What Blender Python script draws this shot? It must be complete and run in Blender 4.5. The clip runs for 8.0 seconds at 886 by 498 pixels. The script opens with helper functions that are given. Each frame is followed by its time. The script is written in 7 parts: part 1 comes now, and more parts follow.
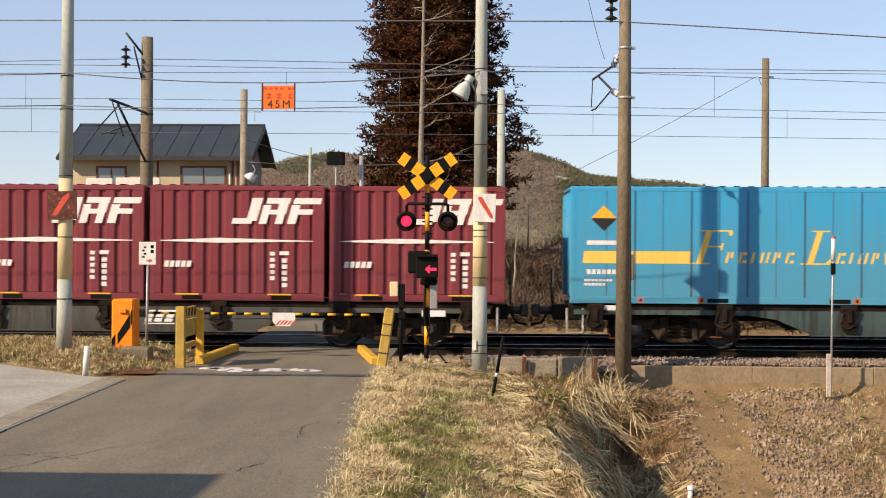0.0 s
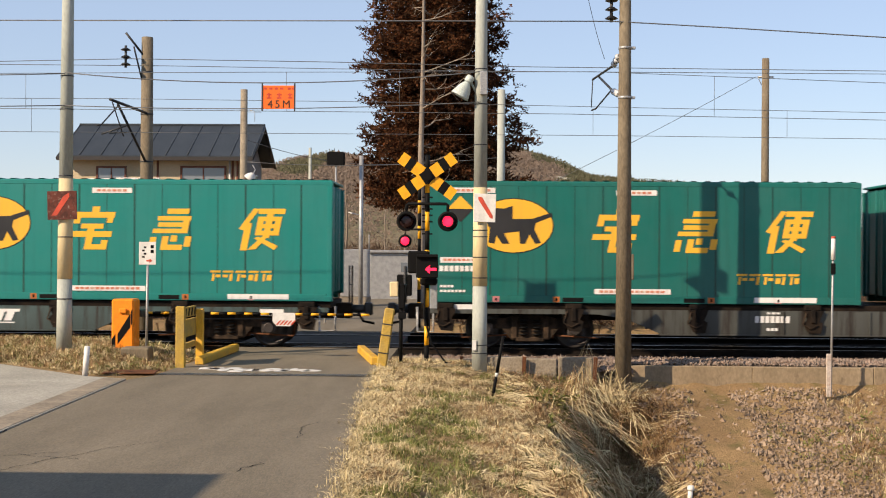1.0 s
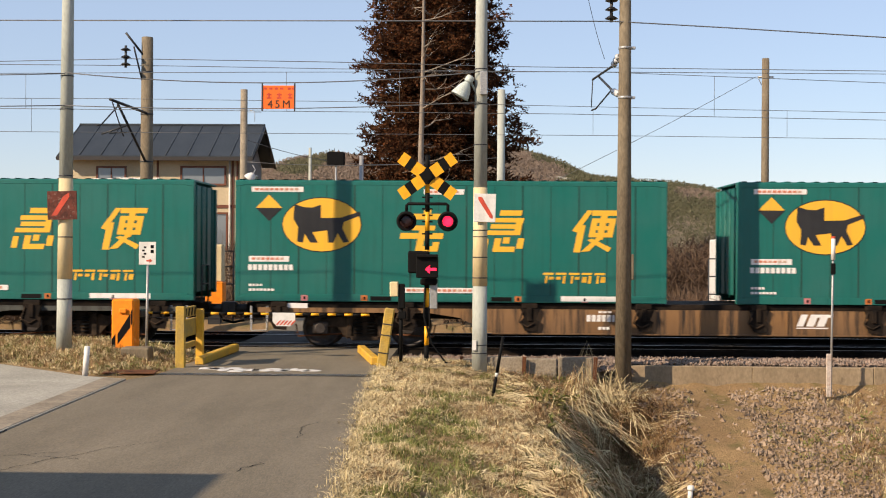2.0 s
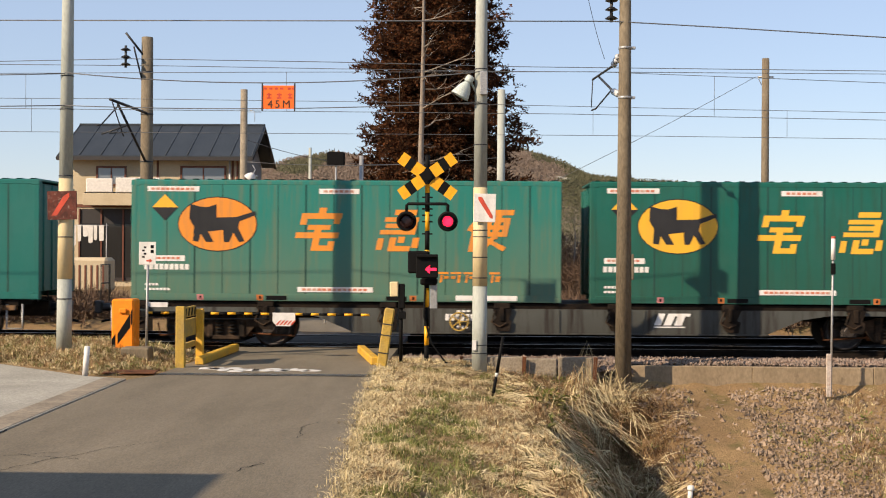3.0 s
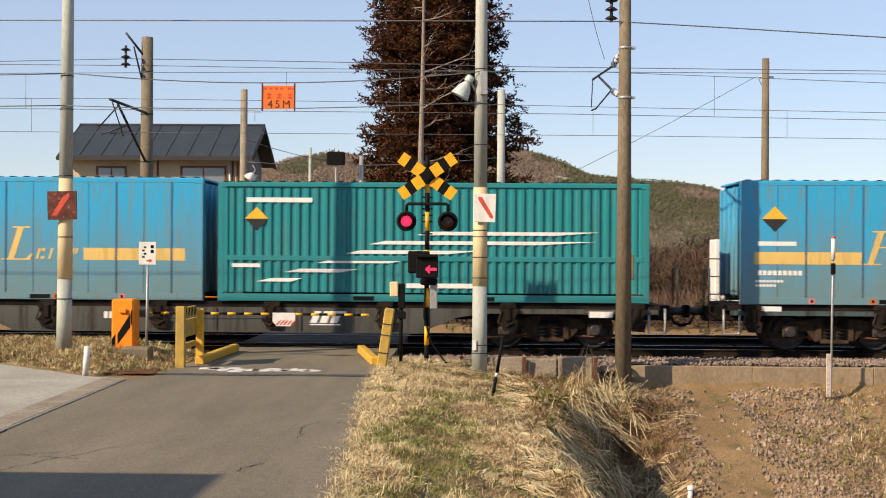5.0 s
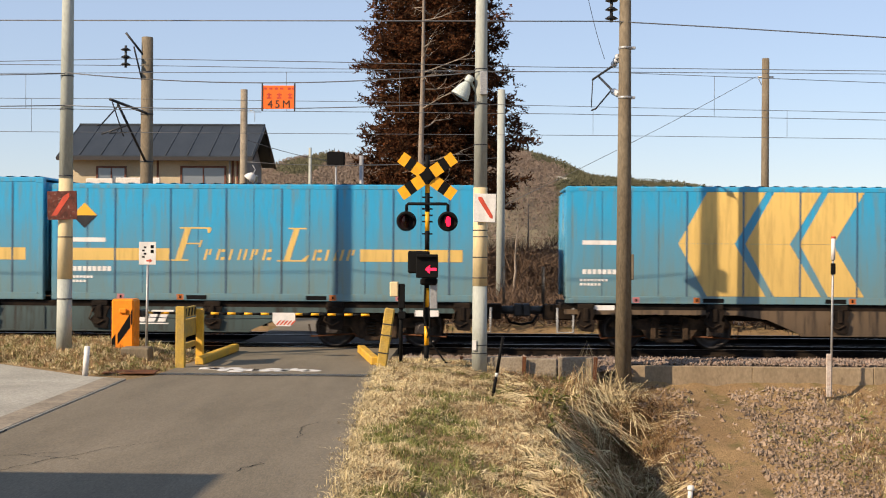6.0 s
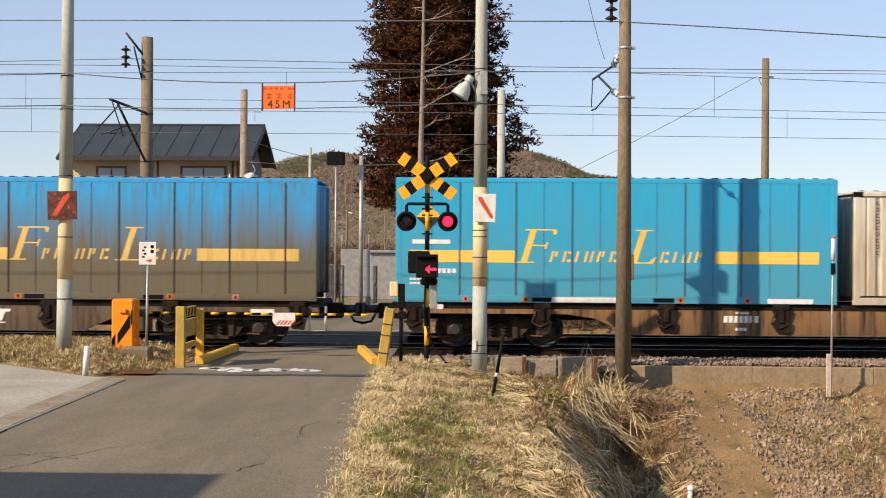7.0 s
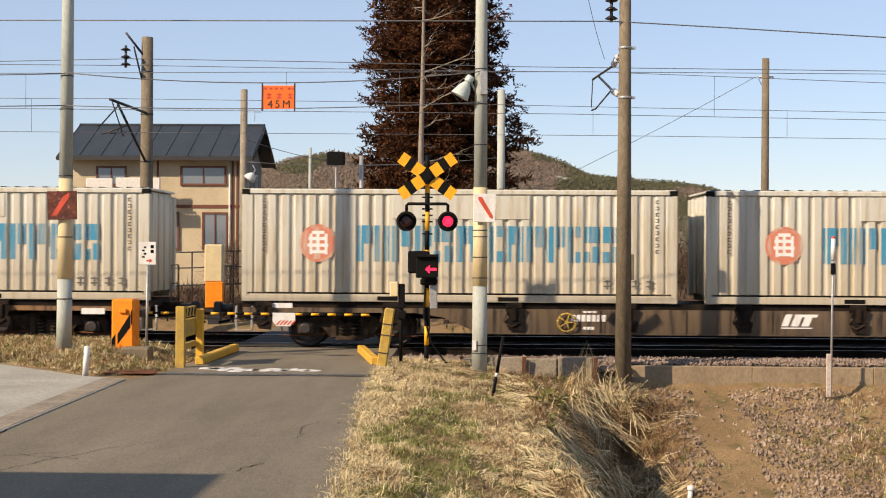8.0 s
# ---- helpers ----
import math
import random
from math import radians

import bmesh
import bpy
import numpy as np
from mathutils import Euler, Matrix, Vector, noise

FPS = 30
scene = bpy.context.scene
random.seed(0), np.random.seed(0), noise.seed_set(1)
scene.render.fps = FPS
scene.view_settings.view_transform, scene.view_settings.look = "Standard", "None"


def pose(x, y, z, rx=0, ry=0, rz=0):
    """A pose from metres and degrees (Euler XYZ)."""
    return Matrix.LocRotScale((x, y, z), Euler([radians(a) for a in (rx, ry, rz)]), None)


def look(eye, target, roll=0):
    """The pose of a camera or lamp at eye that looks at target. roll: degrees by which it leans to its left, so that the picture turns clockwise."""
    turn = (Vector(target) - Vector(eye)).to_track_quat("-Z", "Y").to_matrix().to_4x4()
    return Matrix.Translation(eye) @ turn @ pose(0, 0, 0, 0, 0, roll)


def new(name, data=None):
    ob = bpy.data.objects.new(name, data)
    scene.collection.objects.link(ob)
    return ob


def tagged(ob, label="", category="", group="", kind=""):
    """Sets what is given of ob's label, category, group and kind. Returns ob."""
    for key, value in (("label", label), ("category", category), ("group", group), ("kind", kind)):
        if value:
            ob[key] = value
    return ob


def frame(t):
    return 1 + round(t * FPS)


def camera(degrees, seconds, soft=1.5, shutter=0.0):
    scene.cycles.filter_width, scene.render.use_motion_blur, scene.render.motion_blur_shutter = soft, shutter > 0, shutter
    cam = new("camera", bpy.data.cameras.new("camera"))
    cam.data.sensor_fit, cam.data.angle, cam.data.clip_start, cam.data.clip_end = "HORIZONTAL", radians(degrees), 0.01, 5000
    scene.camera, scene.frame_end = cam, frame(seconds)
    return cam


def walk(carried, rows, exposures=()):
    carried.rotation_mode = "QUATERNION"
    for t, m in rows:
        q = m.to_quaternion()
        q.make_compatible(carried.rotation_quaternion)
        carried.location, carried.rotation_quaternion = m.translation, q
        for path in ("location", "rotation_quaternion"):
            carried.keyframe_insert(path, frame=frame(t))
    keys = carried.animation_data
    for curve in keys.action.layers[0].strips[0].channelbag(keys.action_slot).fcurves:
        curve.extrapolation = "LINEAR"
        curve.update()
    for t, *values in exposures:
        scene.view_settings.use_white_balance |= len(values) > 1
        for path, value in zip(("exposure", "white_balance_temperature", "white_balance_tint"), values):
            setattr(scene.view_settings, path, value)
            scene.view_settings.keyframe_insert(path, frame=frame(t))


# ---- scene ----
cam = camera(37.45, 8.0, soft=1.05, shutter=0.05)
EYE = (0.0, 0.0, 2.13)
YAW = math.atan(58 / 2313)
CAM_POSE = look(EYE, (-math.sin(YAW), math.cos(YAW), 2.13), 0.35)
walk(cam, [(0.0, CAM_POSE), (8.0, CAM_POSE)], [(0.0, 0.5, 6750, 20), (8.0, 0.5, 6750, 20)])

# ---- world, sun, exposure ----
SUN_EL = radians(31)
SUN_H = Vector((-0.8175, -0.5757, 0)).normalized()      # towards the sun, on the ground
world = bpy.data.worlds.new("world")
scene.world = world
world.use_nodes = True
wn, wl = world.node_tree.nodes, world.node_tree.links
sky = wn.new("ShaderNodeTexSky")
sky.sky_type, sky.sun_disc = "NISHITA", False
sky.sun_elevation, sky.sun_rotation = SUN_EL, math.atan2(SUN_H.x, SUN_H.y)
sky.air_density, sky.dust_density, sky.ozone_density = 1.1, 0.0, 4.2
haze = wn.new("ShaderNodeMix")                            # thin even spring haze over the whole sky
haze.data_type, haze.inputs[0].default_value, haze.inputs[7].default_value = "RGBA", 0.46, (3.9, 4.95, 6.1, 1)
wl.new(sky.outputs[0], haze.inputs[6])
wl.new(haze.outputs[2], wn["Background"].inputs[0])
wn["Background"].inputs[1].default_value = 0.1
sun = new("sun", bpy.data.lights.new("sun", "SUN"))
sun.data.energy, sun.data.angle, sun.data.color = 4.85, radians(0.55), (1.0, 0.865, 0.62)
to_sun = Vector((SUN_H.x * math.cos(SUN_EL), SUN_H.y * math.cos(SUN_EL), math.sin(SUN_EL)))
sun.matrix_world = look(to_sun * 60, (0, 0, 0))


# ---- materials ----
def shader(name, rough=0.6, metal=0.0):
    m = bpy.data.materials.new(name)
    m.use_nodes = True
    p = m.node_tree.nodes["Principled BSDF"]
    p.inputs["Roughness"].default_value, p.inputs["Metallic"].default_value = rough, metal
    p.inputs["Specular IOR Level"].default_value = 0.12 if rough >= 0.7 else 0.35
    return m, m.node_tree.nodes, m.node_tree.links, p


def ramp(n, l, src, stops):
    r = n.new("ShaderNodeValToRGB")
    els = r.color_ramp.elements
    while len(els) < len(stops):
        els.new(0.5)
    for e, (at, c) in zip(els, stops):
        e.position, e.color = at, (*c, 1) if len(c) == 3 else c
    l.new(src, r.inputs[0])
    return r.outputs[0]


def noise_tex(n, l, vec, scale, detail=6.0, rough=0.6):
    t = n.new("ShaderNodeTexNoise")
    t.inputs["Scale"].default_value, t.inputs["Detail"].default_value, t.inputs["Roughness"].default_value = scale, detail, rough
    l.new(vec, t.inputs["Vector"])
    return t.outputs[0]


def mixed(n, l, a, b, fac, kind="MIX"):
    x = n.new("ShaderNodeMix")
    x.data_type, x.blend_type = "RGBA", kind
    for sock, v in ((x.inputs[6], a), (x.inputs[7], b), (x.inputs[0], fac)):
        if isinstance(v, bpy.types.NodeSocket):
            l.new(v, sock)
        elif isinstance(v, (int, float)):
            sock.default_value = v
        else:
            sock.default_value = (*v, 1)
    return x.outputs[2]


def calc(n, l, op, a, b=0.0, c=None):
    x = n.new("ShaderNodeMath")
    x.operation = op
    for i, v in enumerate((a, b, c)):
        if v is None:
            continue
        if isinstance(v, bpy.types.NodeSocket):
            l.new(v, x.inputs[i])
        else:
            x.inputs[i].default_value = v
    return x.outputs[0]


def object_coords(n, l, stretch=(1, 1, 1), shift=True):
    tc, mp = n.new("ShaderNodeTexCoord"), n.new("ShaderNodeMapping")
    mp.inputs["Scale"].default_value = stretch
    l.new(tc.outputs["Object"], mp.inputs["Vector"])
    if shift:
        info, cx = n.new("ShaderNodeObjectInfo"), n.new("ShaderNodeCombineXYZ")
        l.new(calc(n, l, "MULTIPLY", info.outputs["Random"], 37.0), cx.inputs[0])
        l.new(cx.outputs[0], mp.inputs["Location"])
    return mp.outputs[0]


def bumped(n, l, p, height, strength=0.3, distance=0.01):
    b = n.new("ShaderNodeBump")
    b.inputs["Strength"].default_value, b.inputs["Distance"].default_value = strength, distance
    l.new(height, b.inputs["Height"])
    l.new(b.outputs[0], p.inputs["Normal"])


def surface(name, c1, c2, scale=6.0, rough=0.7, metal=0.0, bump=0.3, dist=0.01, stretch=(1, 1, 1), speck=None, fine=9.0, grainy=0.7):
    """Two colours in broad patches, a finer grain over them, and relief."""
    m, n, l, p = shader(name, rough, metal)
    v = object_coords(n, l, stretch)
    broad, grain = noise_tex(n, l, v, scale), noise_tex(n, l, v, scale * fine, 4.0)
    col = mixed(n, l, c1, c2, ramp(n, l, broad, [(0.35, (0, 0, 0)), (0.66, (1, 1, 1))]))
    col = mixed(n, l, col, ramp(n, l, grain, [(0.3, (0.55, 0.55, 0.55)), (0.7, (1.25, 1.25, 1.25))]), grainy, "MULTIPLY")
    if speck:
        col = mixed(n, l, col, speck, ramp(n, l, noise_tex(n, l, v, scale * 3.1, 8.0, 0.75), [(0.58, (0, 0, 0)), (0.68, (1, 1, 1))]))
    l.new(col, p.inputs["Base Color"])
    l.new(ramp(n, l, grain, [(0.2, (rough * 0.8,) * 3), (0.8, (min(1, rough * 1.15),) * 3)]), p.inputs["Roughness"])
    if bump:
        bumped(n, l, p, grain, bump, dist)
    return m


def paint(name, c, dirt=(0.16, 0.11, 0.07), amount=0.25, low=0.0, rough=0.45, fade=0.15, top=2.6):
    """Coach paint with faded patches, dirt in downward streaks, and road dirt that lies thicker on the lower half where low is above 0."""
    m, n, l, p = shader(name, rough)
    v = object_coords(n, l)
    vs = object_coords(n, l, (3.0, 3.0, 0.22))
    faded = tuple(min(1, x * 0.85 + 0.035) for x in c)
    col = mixed(n, l, c, faded, ramp(n, l, noise_tex(n, l, v, 0.9), [(0.35, (0, 0, 0)), (0.7, (fade * 3,) * 3)]))
    streak = ramp(n, l, noise_tex(n, l, vs, 2.2, 7.0, 0.7), [(0.48, (0, 0, 0)), (0.78, (amount * 2.4,) * 3)])
    col = mixed(n, l, col, dirt, streak)
    if low:
        tc, sp = n.new("ShaderNodeTexCoord"), n.new("ShaderNodeSeparateXYZ")
        l.new(tc.outputs["Object"], sp.inputs[0])
        wob = calc(n, l, "MULTIPLY_ADD", noise_tex(n, l, vs, 1.1, 5.0, 0.65), 2.6, -1.3)
        hgt = calc(n, l, "ADD", calc(n, l, "DIVIDE", sp.outputs[2], top), calc(n, l, "MULTIPLY", wob, 0.42))
        grime = ramp(n, l, hgt, [(0.34 if low > 0.9 else 0.1, (low,) * 3), (0.86 if low > 0.9 else 0.74, (0, 0, 0))])
        col = mixed(n, l, col, dirt, grime)
    spots = ramp(n, l, noise_tex(n, l, v, 14.0, 8.0, 0.8), [(0.66, (0, 0, 0)), (0.76, (amount * 1.6,) * 3)])
    col = mixed(n, l, col, (0.12, 0.05, 0.025), spots)
    l.new(col, p.inputs["Base Color"])
    bumped(n, l, p, noise_tex(n, l, v, 3.0, 3.0), 0.12, 0.02)
    return m


def glow(name, c, strength):
    m, n, l, p = shader(name, 0.4)
    p.inputs["Base Color"].default_value = (*c, 1)
    p.inputs["Emission Color"].default_value, p.inputs["Emission Strength"].default_value = (*c, 1), strength
    return m


def plain(name, c, rough=0.5, metal=0.0, wear=0.2, scale=8.0):
    return surface(name, c, tuple(x * (1 - wear) for x in c), scale, rough, metal, 0.1, 0.004, (1, 1, 1), None, 9.0, 0.22)


M = {}
M["maroon"] = paint("maroon_paint", (0.19, 0.026, 0.036), (0.10, 0.05, 0.045), 0.2, 0.12)
M["sky_blue"] = paint("sky_blue_paint", (0.025, 0.31, 0.56), (0.10, 0.22, 0.22), 0.25, 0.4)
M["bright_blue"] = paint("bright_blue_paint", (0.008, 0.335, 0.585), (0.10, 0.24, 0.22), 0.2, 0.4)
M["dirty_blue"] = paint("dirty_blue_paint", (0.01, 0.315, 0.56), (0.165, 0.175, 0.11), 0.42, 0.66)
M["brown_blue"] = paint("very_dirty_blue_paint", (0.008, 0.30, 0.64), (0.135, 0.095, 0.03), 0.5, 0.92)
M["green"] = paint("green_paint", (0.0, 0.122, 0.103), (0.01, 0.06, 0.047), 0.2, 0.1)
M["fresh_green"] = paint("fresh_teal_green_paint", (0.0, 0.185, 0.165), (0.01, 0.09, 0.08), 0.14, 0.06)
M["old_green"] = paint("weathered_green_paint", (0.0, 0.106, 0.08), (0.028, 0.055, 0.028), 0.35, 0.35)
M["faded_green"] = paint("faded_green_paint", (0.008, 0.17, 0.14), (0.13, 0.15, 0.09), 0.45, 0.5)
M["teal"] = paint("teal_paint", (0.0, 0.2, 0.22), (0.1, 0.1, 0.08), 0.18, 0.1)
M["pale"] = paint("weathered_cream_paint", (0.55, 0.535, 0.465), (0.34, 0.26, 0.145), 0.55, 0.5, 0.6)
M["yellow_print"] = paint("yellow_print", (0.78, 0.42, 0.03), (0.3, 0.2, 0.06), 0.12, 0.0)
M["orange_print"] = paint("faded_orange_print", (0.72, 0.25, 0.025), (0.25, 0.17, 0.09), 0.35, 0.0)
M["cream_print"] = paint("cream_print", (0.74, 0.50, 0.15), (0.3, 0.2, 0.07), 0.4, 0.3)
M["gold_print"] = paint("yellow_band_print", (0.80, 0.53, 0.10), (0.3, 0.2, 0.08), 0.16, 0.0)
M["white_print"] = paint("white_print", (0.75, 0.73, 0.70), (0.3, 0.25, 0.2), 0.2, 0.0)
M["black_print"] = paint("black_print", (0.014, 0.014, 0.016), (0.06, 0.06, 0.05), 0.1, 0.0)
M["blue_print"] = paint("weathered_blue_print", (0.04, 0.24, 0.38), (0.34, 0.31, 0.24), 0.6, 0.0)
M["red_print"] = paint("red_print", (0.58, 0.19, 0.11), (0.5, 0.43, 0.34), 0.75, 0.0)
M["lift_orange"] = plain("orange_mark", (0.5, 0.14, 0.03), 0.6)
M["lift_pink"] = plain("pink_mark", (0.55, 0.2, 0.2), 0.6)
M["box_dark"] = plain("blackened_steel", (0.006, 0.006, 0.006), 0.75)
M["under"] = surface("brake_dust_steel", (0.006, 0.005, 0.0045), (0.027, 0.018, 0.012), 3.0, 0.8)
M["bogie_rust"] = surface("rusty_bogie_steel", (0.075, 0.048, 0.03), (0.012, 0.01, 0.008), 4.0, 0.85)
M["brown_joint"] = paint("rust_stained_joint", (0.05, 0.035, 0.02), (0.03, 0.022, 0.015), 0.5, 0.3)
M["wheel"] = surface("wheel_steel", (0.09, 0.08, 0.075), (0.05, 0.04, 0.035), 5.0, 0.5, 0.6)
M["stack_print"] = paint("faded_black_print", (0.09, 0.085, 0.08), (0.3, 0.25, 0.18), 0.4, 0.0)
M["sill_grey"] = paint("grey_green_wagon_paint", (0.06, 0.064, 0.056), (0.022, 0.016, 0.012), 0.75, 0.5, 0.6, top=1.0)
M["sill_green"] = paint("green_grey_wagon_paint", (0.045, 0.078, 0.078), (0.022, 0.016, 0.012), 0.75, 0.5, 0.6, top=1.0)
M["sill_brown"] = paint("rust_brown_wagon_paint", (0.12, 0.08, 0.045), (0.022, 0.016, 0.012), 0.75, 0.5, 0.6, top=1.0)
M["sill_tan"] = paint("tan_wagon_paint", (0.22, 0.115, 0.045), (0.022, 0.016, 0.012), 0.75, 0.5, 0.6, top=1.0)
M["asphalt"] = surface("worn_asphalt", (0.148, 0.126, 0.092), (0.204, 0.173, 0.127), 0.5, 0.9, 0, 0.5, 0.006, (2.2, 0.5, 1), (0.15, 0.13, 0.10), 60)
M["new_asphalt"] = surface("dark_asphalt", (0.04, 0.036, 0.032), (0.065, 0.058, 0.05), 1.2, 0.85, 0, 0.5, 0.006, (1, 1, 1), None, 50)
M["concrete"] = surface("weathered_concrete", (0.31, 0.26, 0.195), (0.21, 0.175, 0.13), 1.6, 0.85, 0, 0.4, 0.006, (1, 1, 1), (0.15, 0.13, 0.11), 14)
M["pale_concrete"] = surface("pale_concrete", (0.38, 0.36, 0.305), (0.29, 0.275, 0.23), 0.9, 0.85, 0, 0.3, 0.004, (1, 1, 1), (0.3, 0.27, 0.24), 30)
M["pole_concrete"] = surface("pole_concrete", (0.40, 0.42, 0.375), (0.31, 0.33, 0.295), 2.5, 0.8, 0, 0.2, 0.003, (1, 1, 0.3), None, 12, 0.3)
M["mast_concrete"] = surface("brown_mast_concrete", (0.21, 0.172, 0.12), (0.15, 0.118, 0.08), 2.5, 0.85, 0, 0.3, 0.004, (1, 1, 0.3), None, 12)
M["cream_paint"] = surface("cream_warning_paint", (0.66, 0.53, 0.30), (0.56, 0.45, 0.26), 3.0, 0.6, 0, 0.1, 0.003, (1, 1, 0.4), None, 8, 0.25)
M["safety_yellow"] = surface("worn_yellow_paint", (0.72, 0.40, 0.025), (0.52, 0.30, 0.05), 4.0, 0.55, 0, 0.2, 0.004, (1, 1, 1), (0.24, 0.15, 0.07), 8, 0.3)
M["old_yellow"] = surface("old_mustard_paint", (0.5, 0.32, 0.06), (0.36, 0.25, 0.08), 5.0, 0.7, 0, 0.3, 0.004, (1, 1, 1), (0.13, 0.08, 0.04), 8)
M["signal_yellow"] = plain("signal_yellow", (0.85, 0.40, 0.012), 0.45)
M["signal_black"] = plain("signal_black", (0.005, 0.005, 0.005), 0.7)
M["signal_orange"] = plain("signal_orange", (0.95, 0.27, 0.01), 0.5)
M["sign_orange"] = plain("sign_orange", (0.95, 0.16, 0.02), 0.5, 0, 0.08)
M["sign_white"] = plain("sign_white", (0.72, 0.70, 0.66), 0.5)
M["sign_red"] = plain("sign_red", (0.62, 0.08, 0.04), 0.5, 0, 0.35)
M["rust_red"] = surface("rusted_red_sign", (0.16, 0.05, 0.035), (0.07, 0.03, 0.025), 6.0, 0.8, 0, 0.3, 0.003, (1, 1, 1), (0.42, 0.38, 0.33), 5)
M["horn_paint"] = surface("pale_green_grey_paint", (0.50, 0.56, 0.52), (0.42, 0.47, 0.43), 5.0, 0.5, 0, 0.1, 0.003)
M["galv"] = surface("galvanised_steel", (0.42, 0.42, 0.41), (0.30, 0.30, 0.30), 5.0, 0.5, 0.5, 0.1, 0.003)
M["steel_dark"] = plain("dark_steel", (0.05, 0.05, 0.052), 0.5, 0.4)
M["rust"] = surface("rust", (0.16, 0.065, 0.03), (0.09, 0.04, 0.022), 8.0, 0.9, 0, 0.5, 0.004)
M["wire"] = plain("wire", (0.16, 0.16, 0.16), 0.5, 0.5)
M["porcelain"] = plain("white_porcelain", (0.62, 0.62, 0.62), 0.25)
M["porcelain_dark"] = plain("brown_porcelain", (0.02, 0.018, 0.017), 0.25)
M["rail"] = plain("rail_steel", (0.26, 0.24, 0.22), 0.3, 0.9)
# near-black stone: the shade below the wagons is put into its colour
M["black_ballast"] = surface("shade_black_ballast", (0.006, 0.0055, 0.005), (0.015, 0.012, 0.01), 9.0, 0.95, 0, 1.0, 0.03, (1, 1, 1), None, 4)
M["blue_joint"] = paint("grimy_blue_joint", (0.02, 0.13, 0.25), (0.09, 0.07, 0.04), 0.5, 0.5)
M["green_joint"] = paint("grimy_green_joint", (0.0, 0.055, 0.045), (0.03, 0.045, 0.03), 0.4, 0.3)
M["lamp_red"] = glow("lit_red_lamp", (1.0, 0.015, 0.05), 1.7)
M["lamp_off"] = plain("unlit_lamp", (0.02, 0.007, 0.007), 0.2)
M["wall_concrete"] = surface("tan_wall_concrete", (0.32, 0.245, 0.16), (0.22, 0.165, 0.105), 1.2, 0.9, 0, 0.4, 0.006, (1, 1, 0.6), (0.15, 0.11, 0.075), 14, 0.5)
M["black_green"] = surface("dark_cypress", (0.012, 0.018, 0.01), (0.022, 0.028, 0.014), 4.0, 0.9, 0, 0.0)
M["ballast"] = surface("ballast_bed", (0.16, 0.125, 0.10), (0.24, 0.19, 0.15), 14.0, 0.95, 0, 1.0, 0.03, (1, 1, 1), (0.07, 0.055, 0.045), 4)


# ---- mesh helpers ----
def part(name, bm, mat, parent=None, label="", kind=""):
    me = bpy.data.meshes.new(name)
    bm.to_mesh(me)
    bm.free()
    for m in (mat if isinstance(mat, (list, tuple)) else [mat]):
        me.materials.append(m)
    ob = new(name, me)
    if parent is not None:
        ob.parent = parent
    return tagged(ob, label, "", "", kind)


def thing(name, m, label, category, group="", kind=""):
    ob = new(name)
    ob.empty_display_size = 0.1
    ob.matrix_basis = m
    return tagged(ob, label, category, group, kind)


def box(bm, x0, x1, y0, y1, z0, z1, bevel=0.0, mi=0):
    vs = [bm.verts.new(p) for p in ((x0, y0, z0), (x1, y0, z0), (x1, y1, z0), (x0, y1, z0), (x0, y0, z1), (x1, y0, z1), (x1, y1, z1), (x0, y1, z1))]
    fs = [bm.faces.new([vs[i] for i in f]) for f in ((0, 3, 2, 1), (4, 5, 6, 7), (0, 1, 5, 4), (1, 2, 6, 5), (2, 3, 7, 6), (3, 0, 4, 7))]
    for f in fs:
        f.material_index = mi
    if bevel:
        es = list({e for f in fs for e in f.edges})
        bmesh.ops.bevel(bm, geom=es, offset=bevel, segments=1, affect="EDGES")
    return vs


def tube(bm, a, b, r0, r1=None, seg=10, cap=True, mi=0, smooth=True):
    a, b, r1 = Vector(a), Vector(b), r0 if r1 is None else r1
    w = (b - a).normalized()
    u = w.orthogonal().normalized()
    v = w.cross(u)
    rings = []
    for c, r in ((a, r0), (b, r1)):
        rings.append([bm.verts.new(c + (u * math.cos(i * math.tau / seg) + v * math.sin(i * math.tau / seg)) * r) for i in range(seg)])
    for i in range(seg):
        f = bm.faces.new((rings[0][i], rings[0][(i + 1) % seg], rings[1][(i + 1) % seg], rings[1][i]))
        f.smooth, f.material_index = smooth, mi
    if cap:
        bm.faces.new(rings[0][::-1]).material_index = mi
        bm.faces.new(rings[1]).material_index = mi


def bent(bm, pts, r, seg=6, mi=0):
    """One round bar through a row of points."""
    pts = [Vector(p) for p in pts]
    u, made = None, []
    for i, p in enumerate(pts):
        w = (pts[min(i + 1, len(pts) - 1)] - pts[max(i - 1, 0)]).normalized()
        u = w.orthogonal().normalized() if u is None else (u - w * u.dot(w)).normalized()
        v = w.cross(u)
        made.append([bm.verts.new(p + (u * math.cos(k * math.tau / seg) + v * math.sin(k * math.tau / seg)) * r) for k in range(seg)])
    for a, b in zip(made, made[1:]):
        for k in range(seg):
            f = bm.faces.new((a[k], a[(k + 1) % seg], b[(k + 1) % seg], b[k]))
            f.smooth, f.material_index = True, mi
    bm.faces.new(made[0][::-1]).material_index = mi
    bm.faces.new(made[-1]).material_index = mi


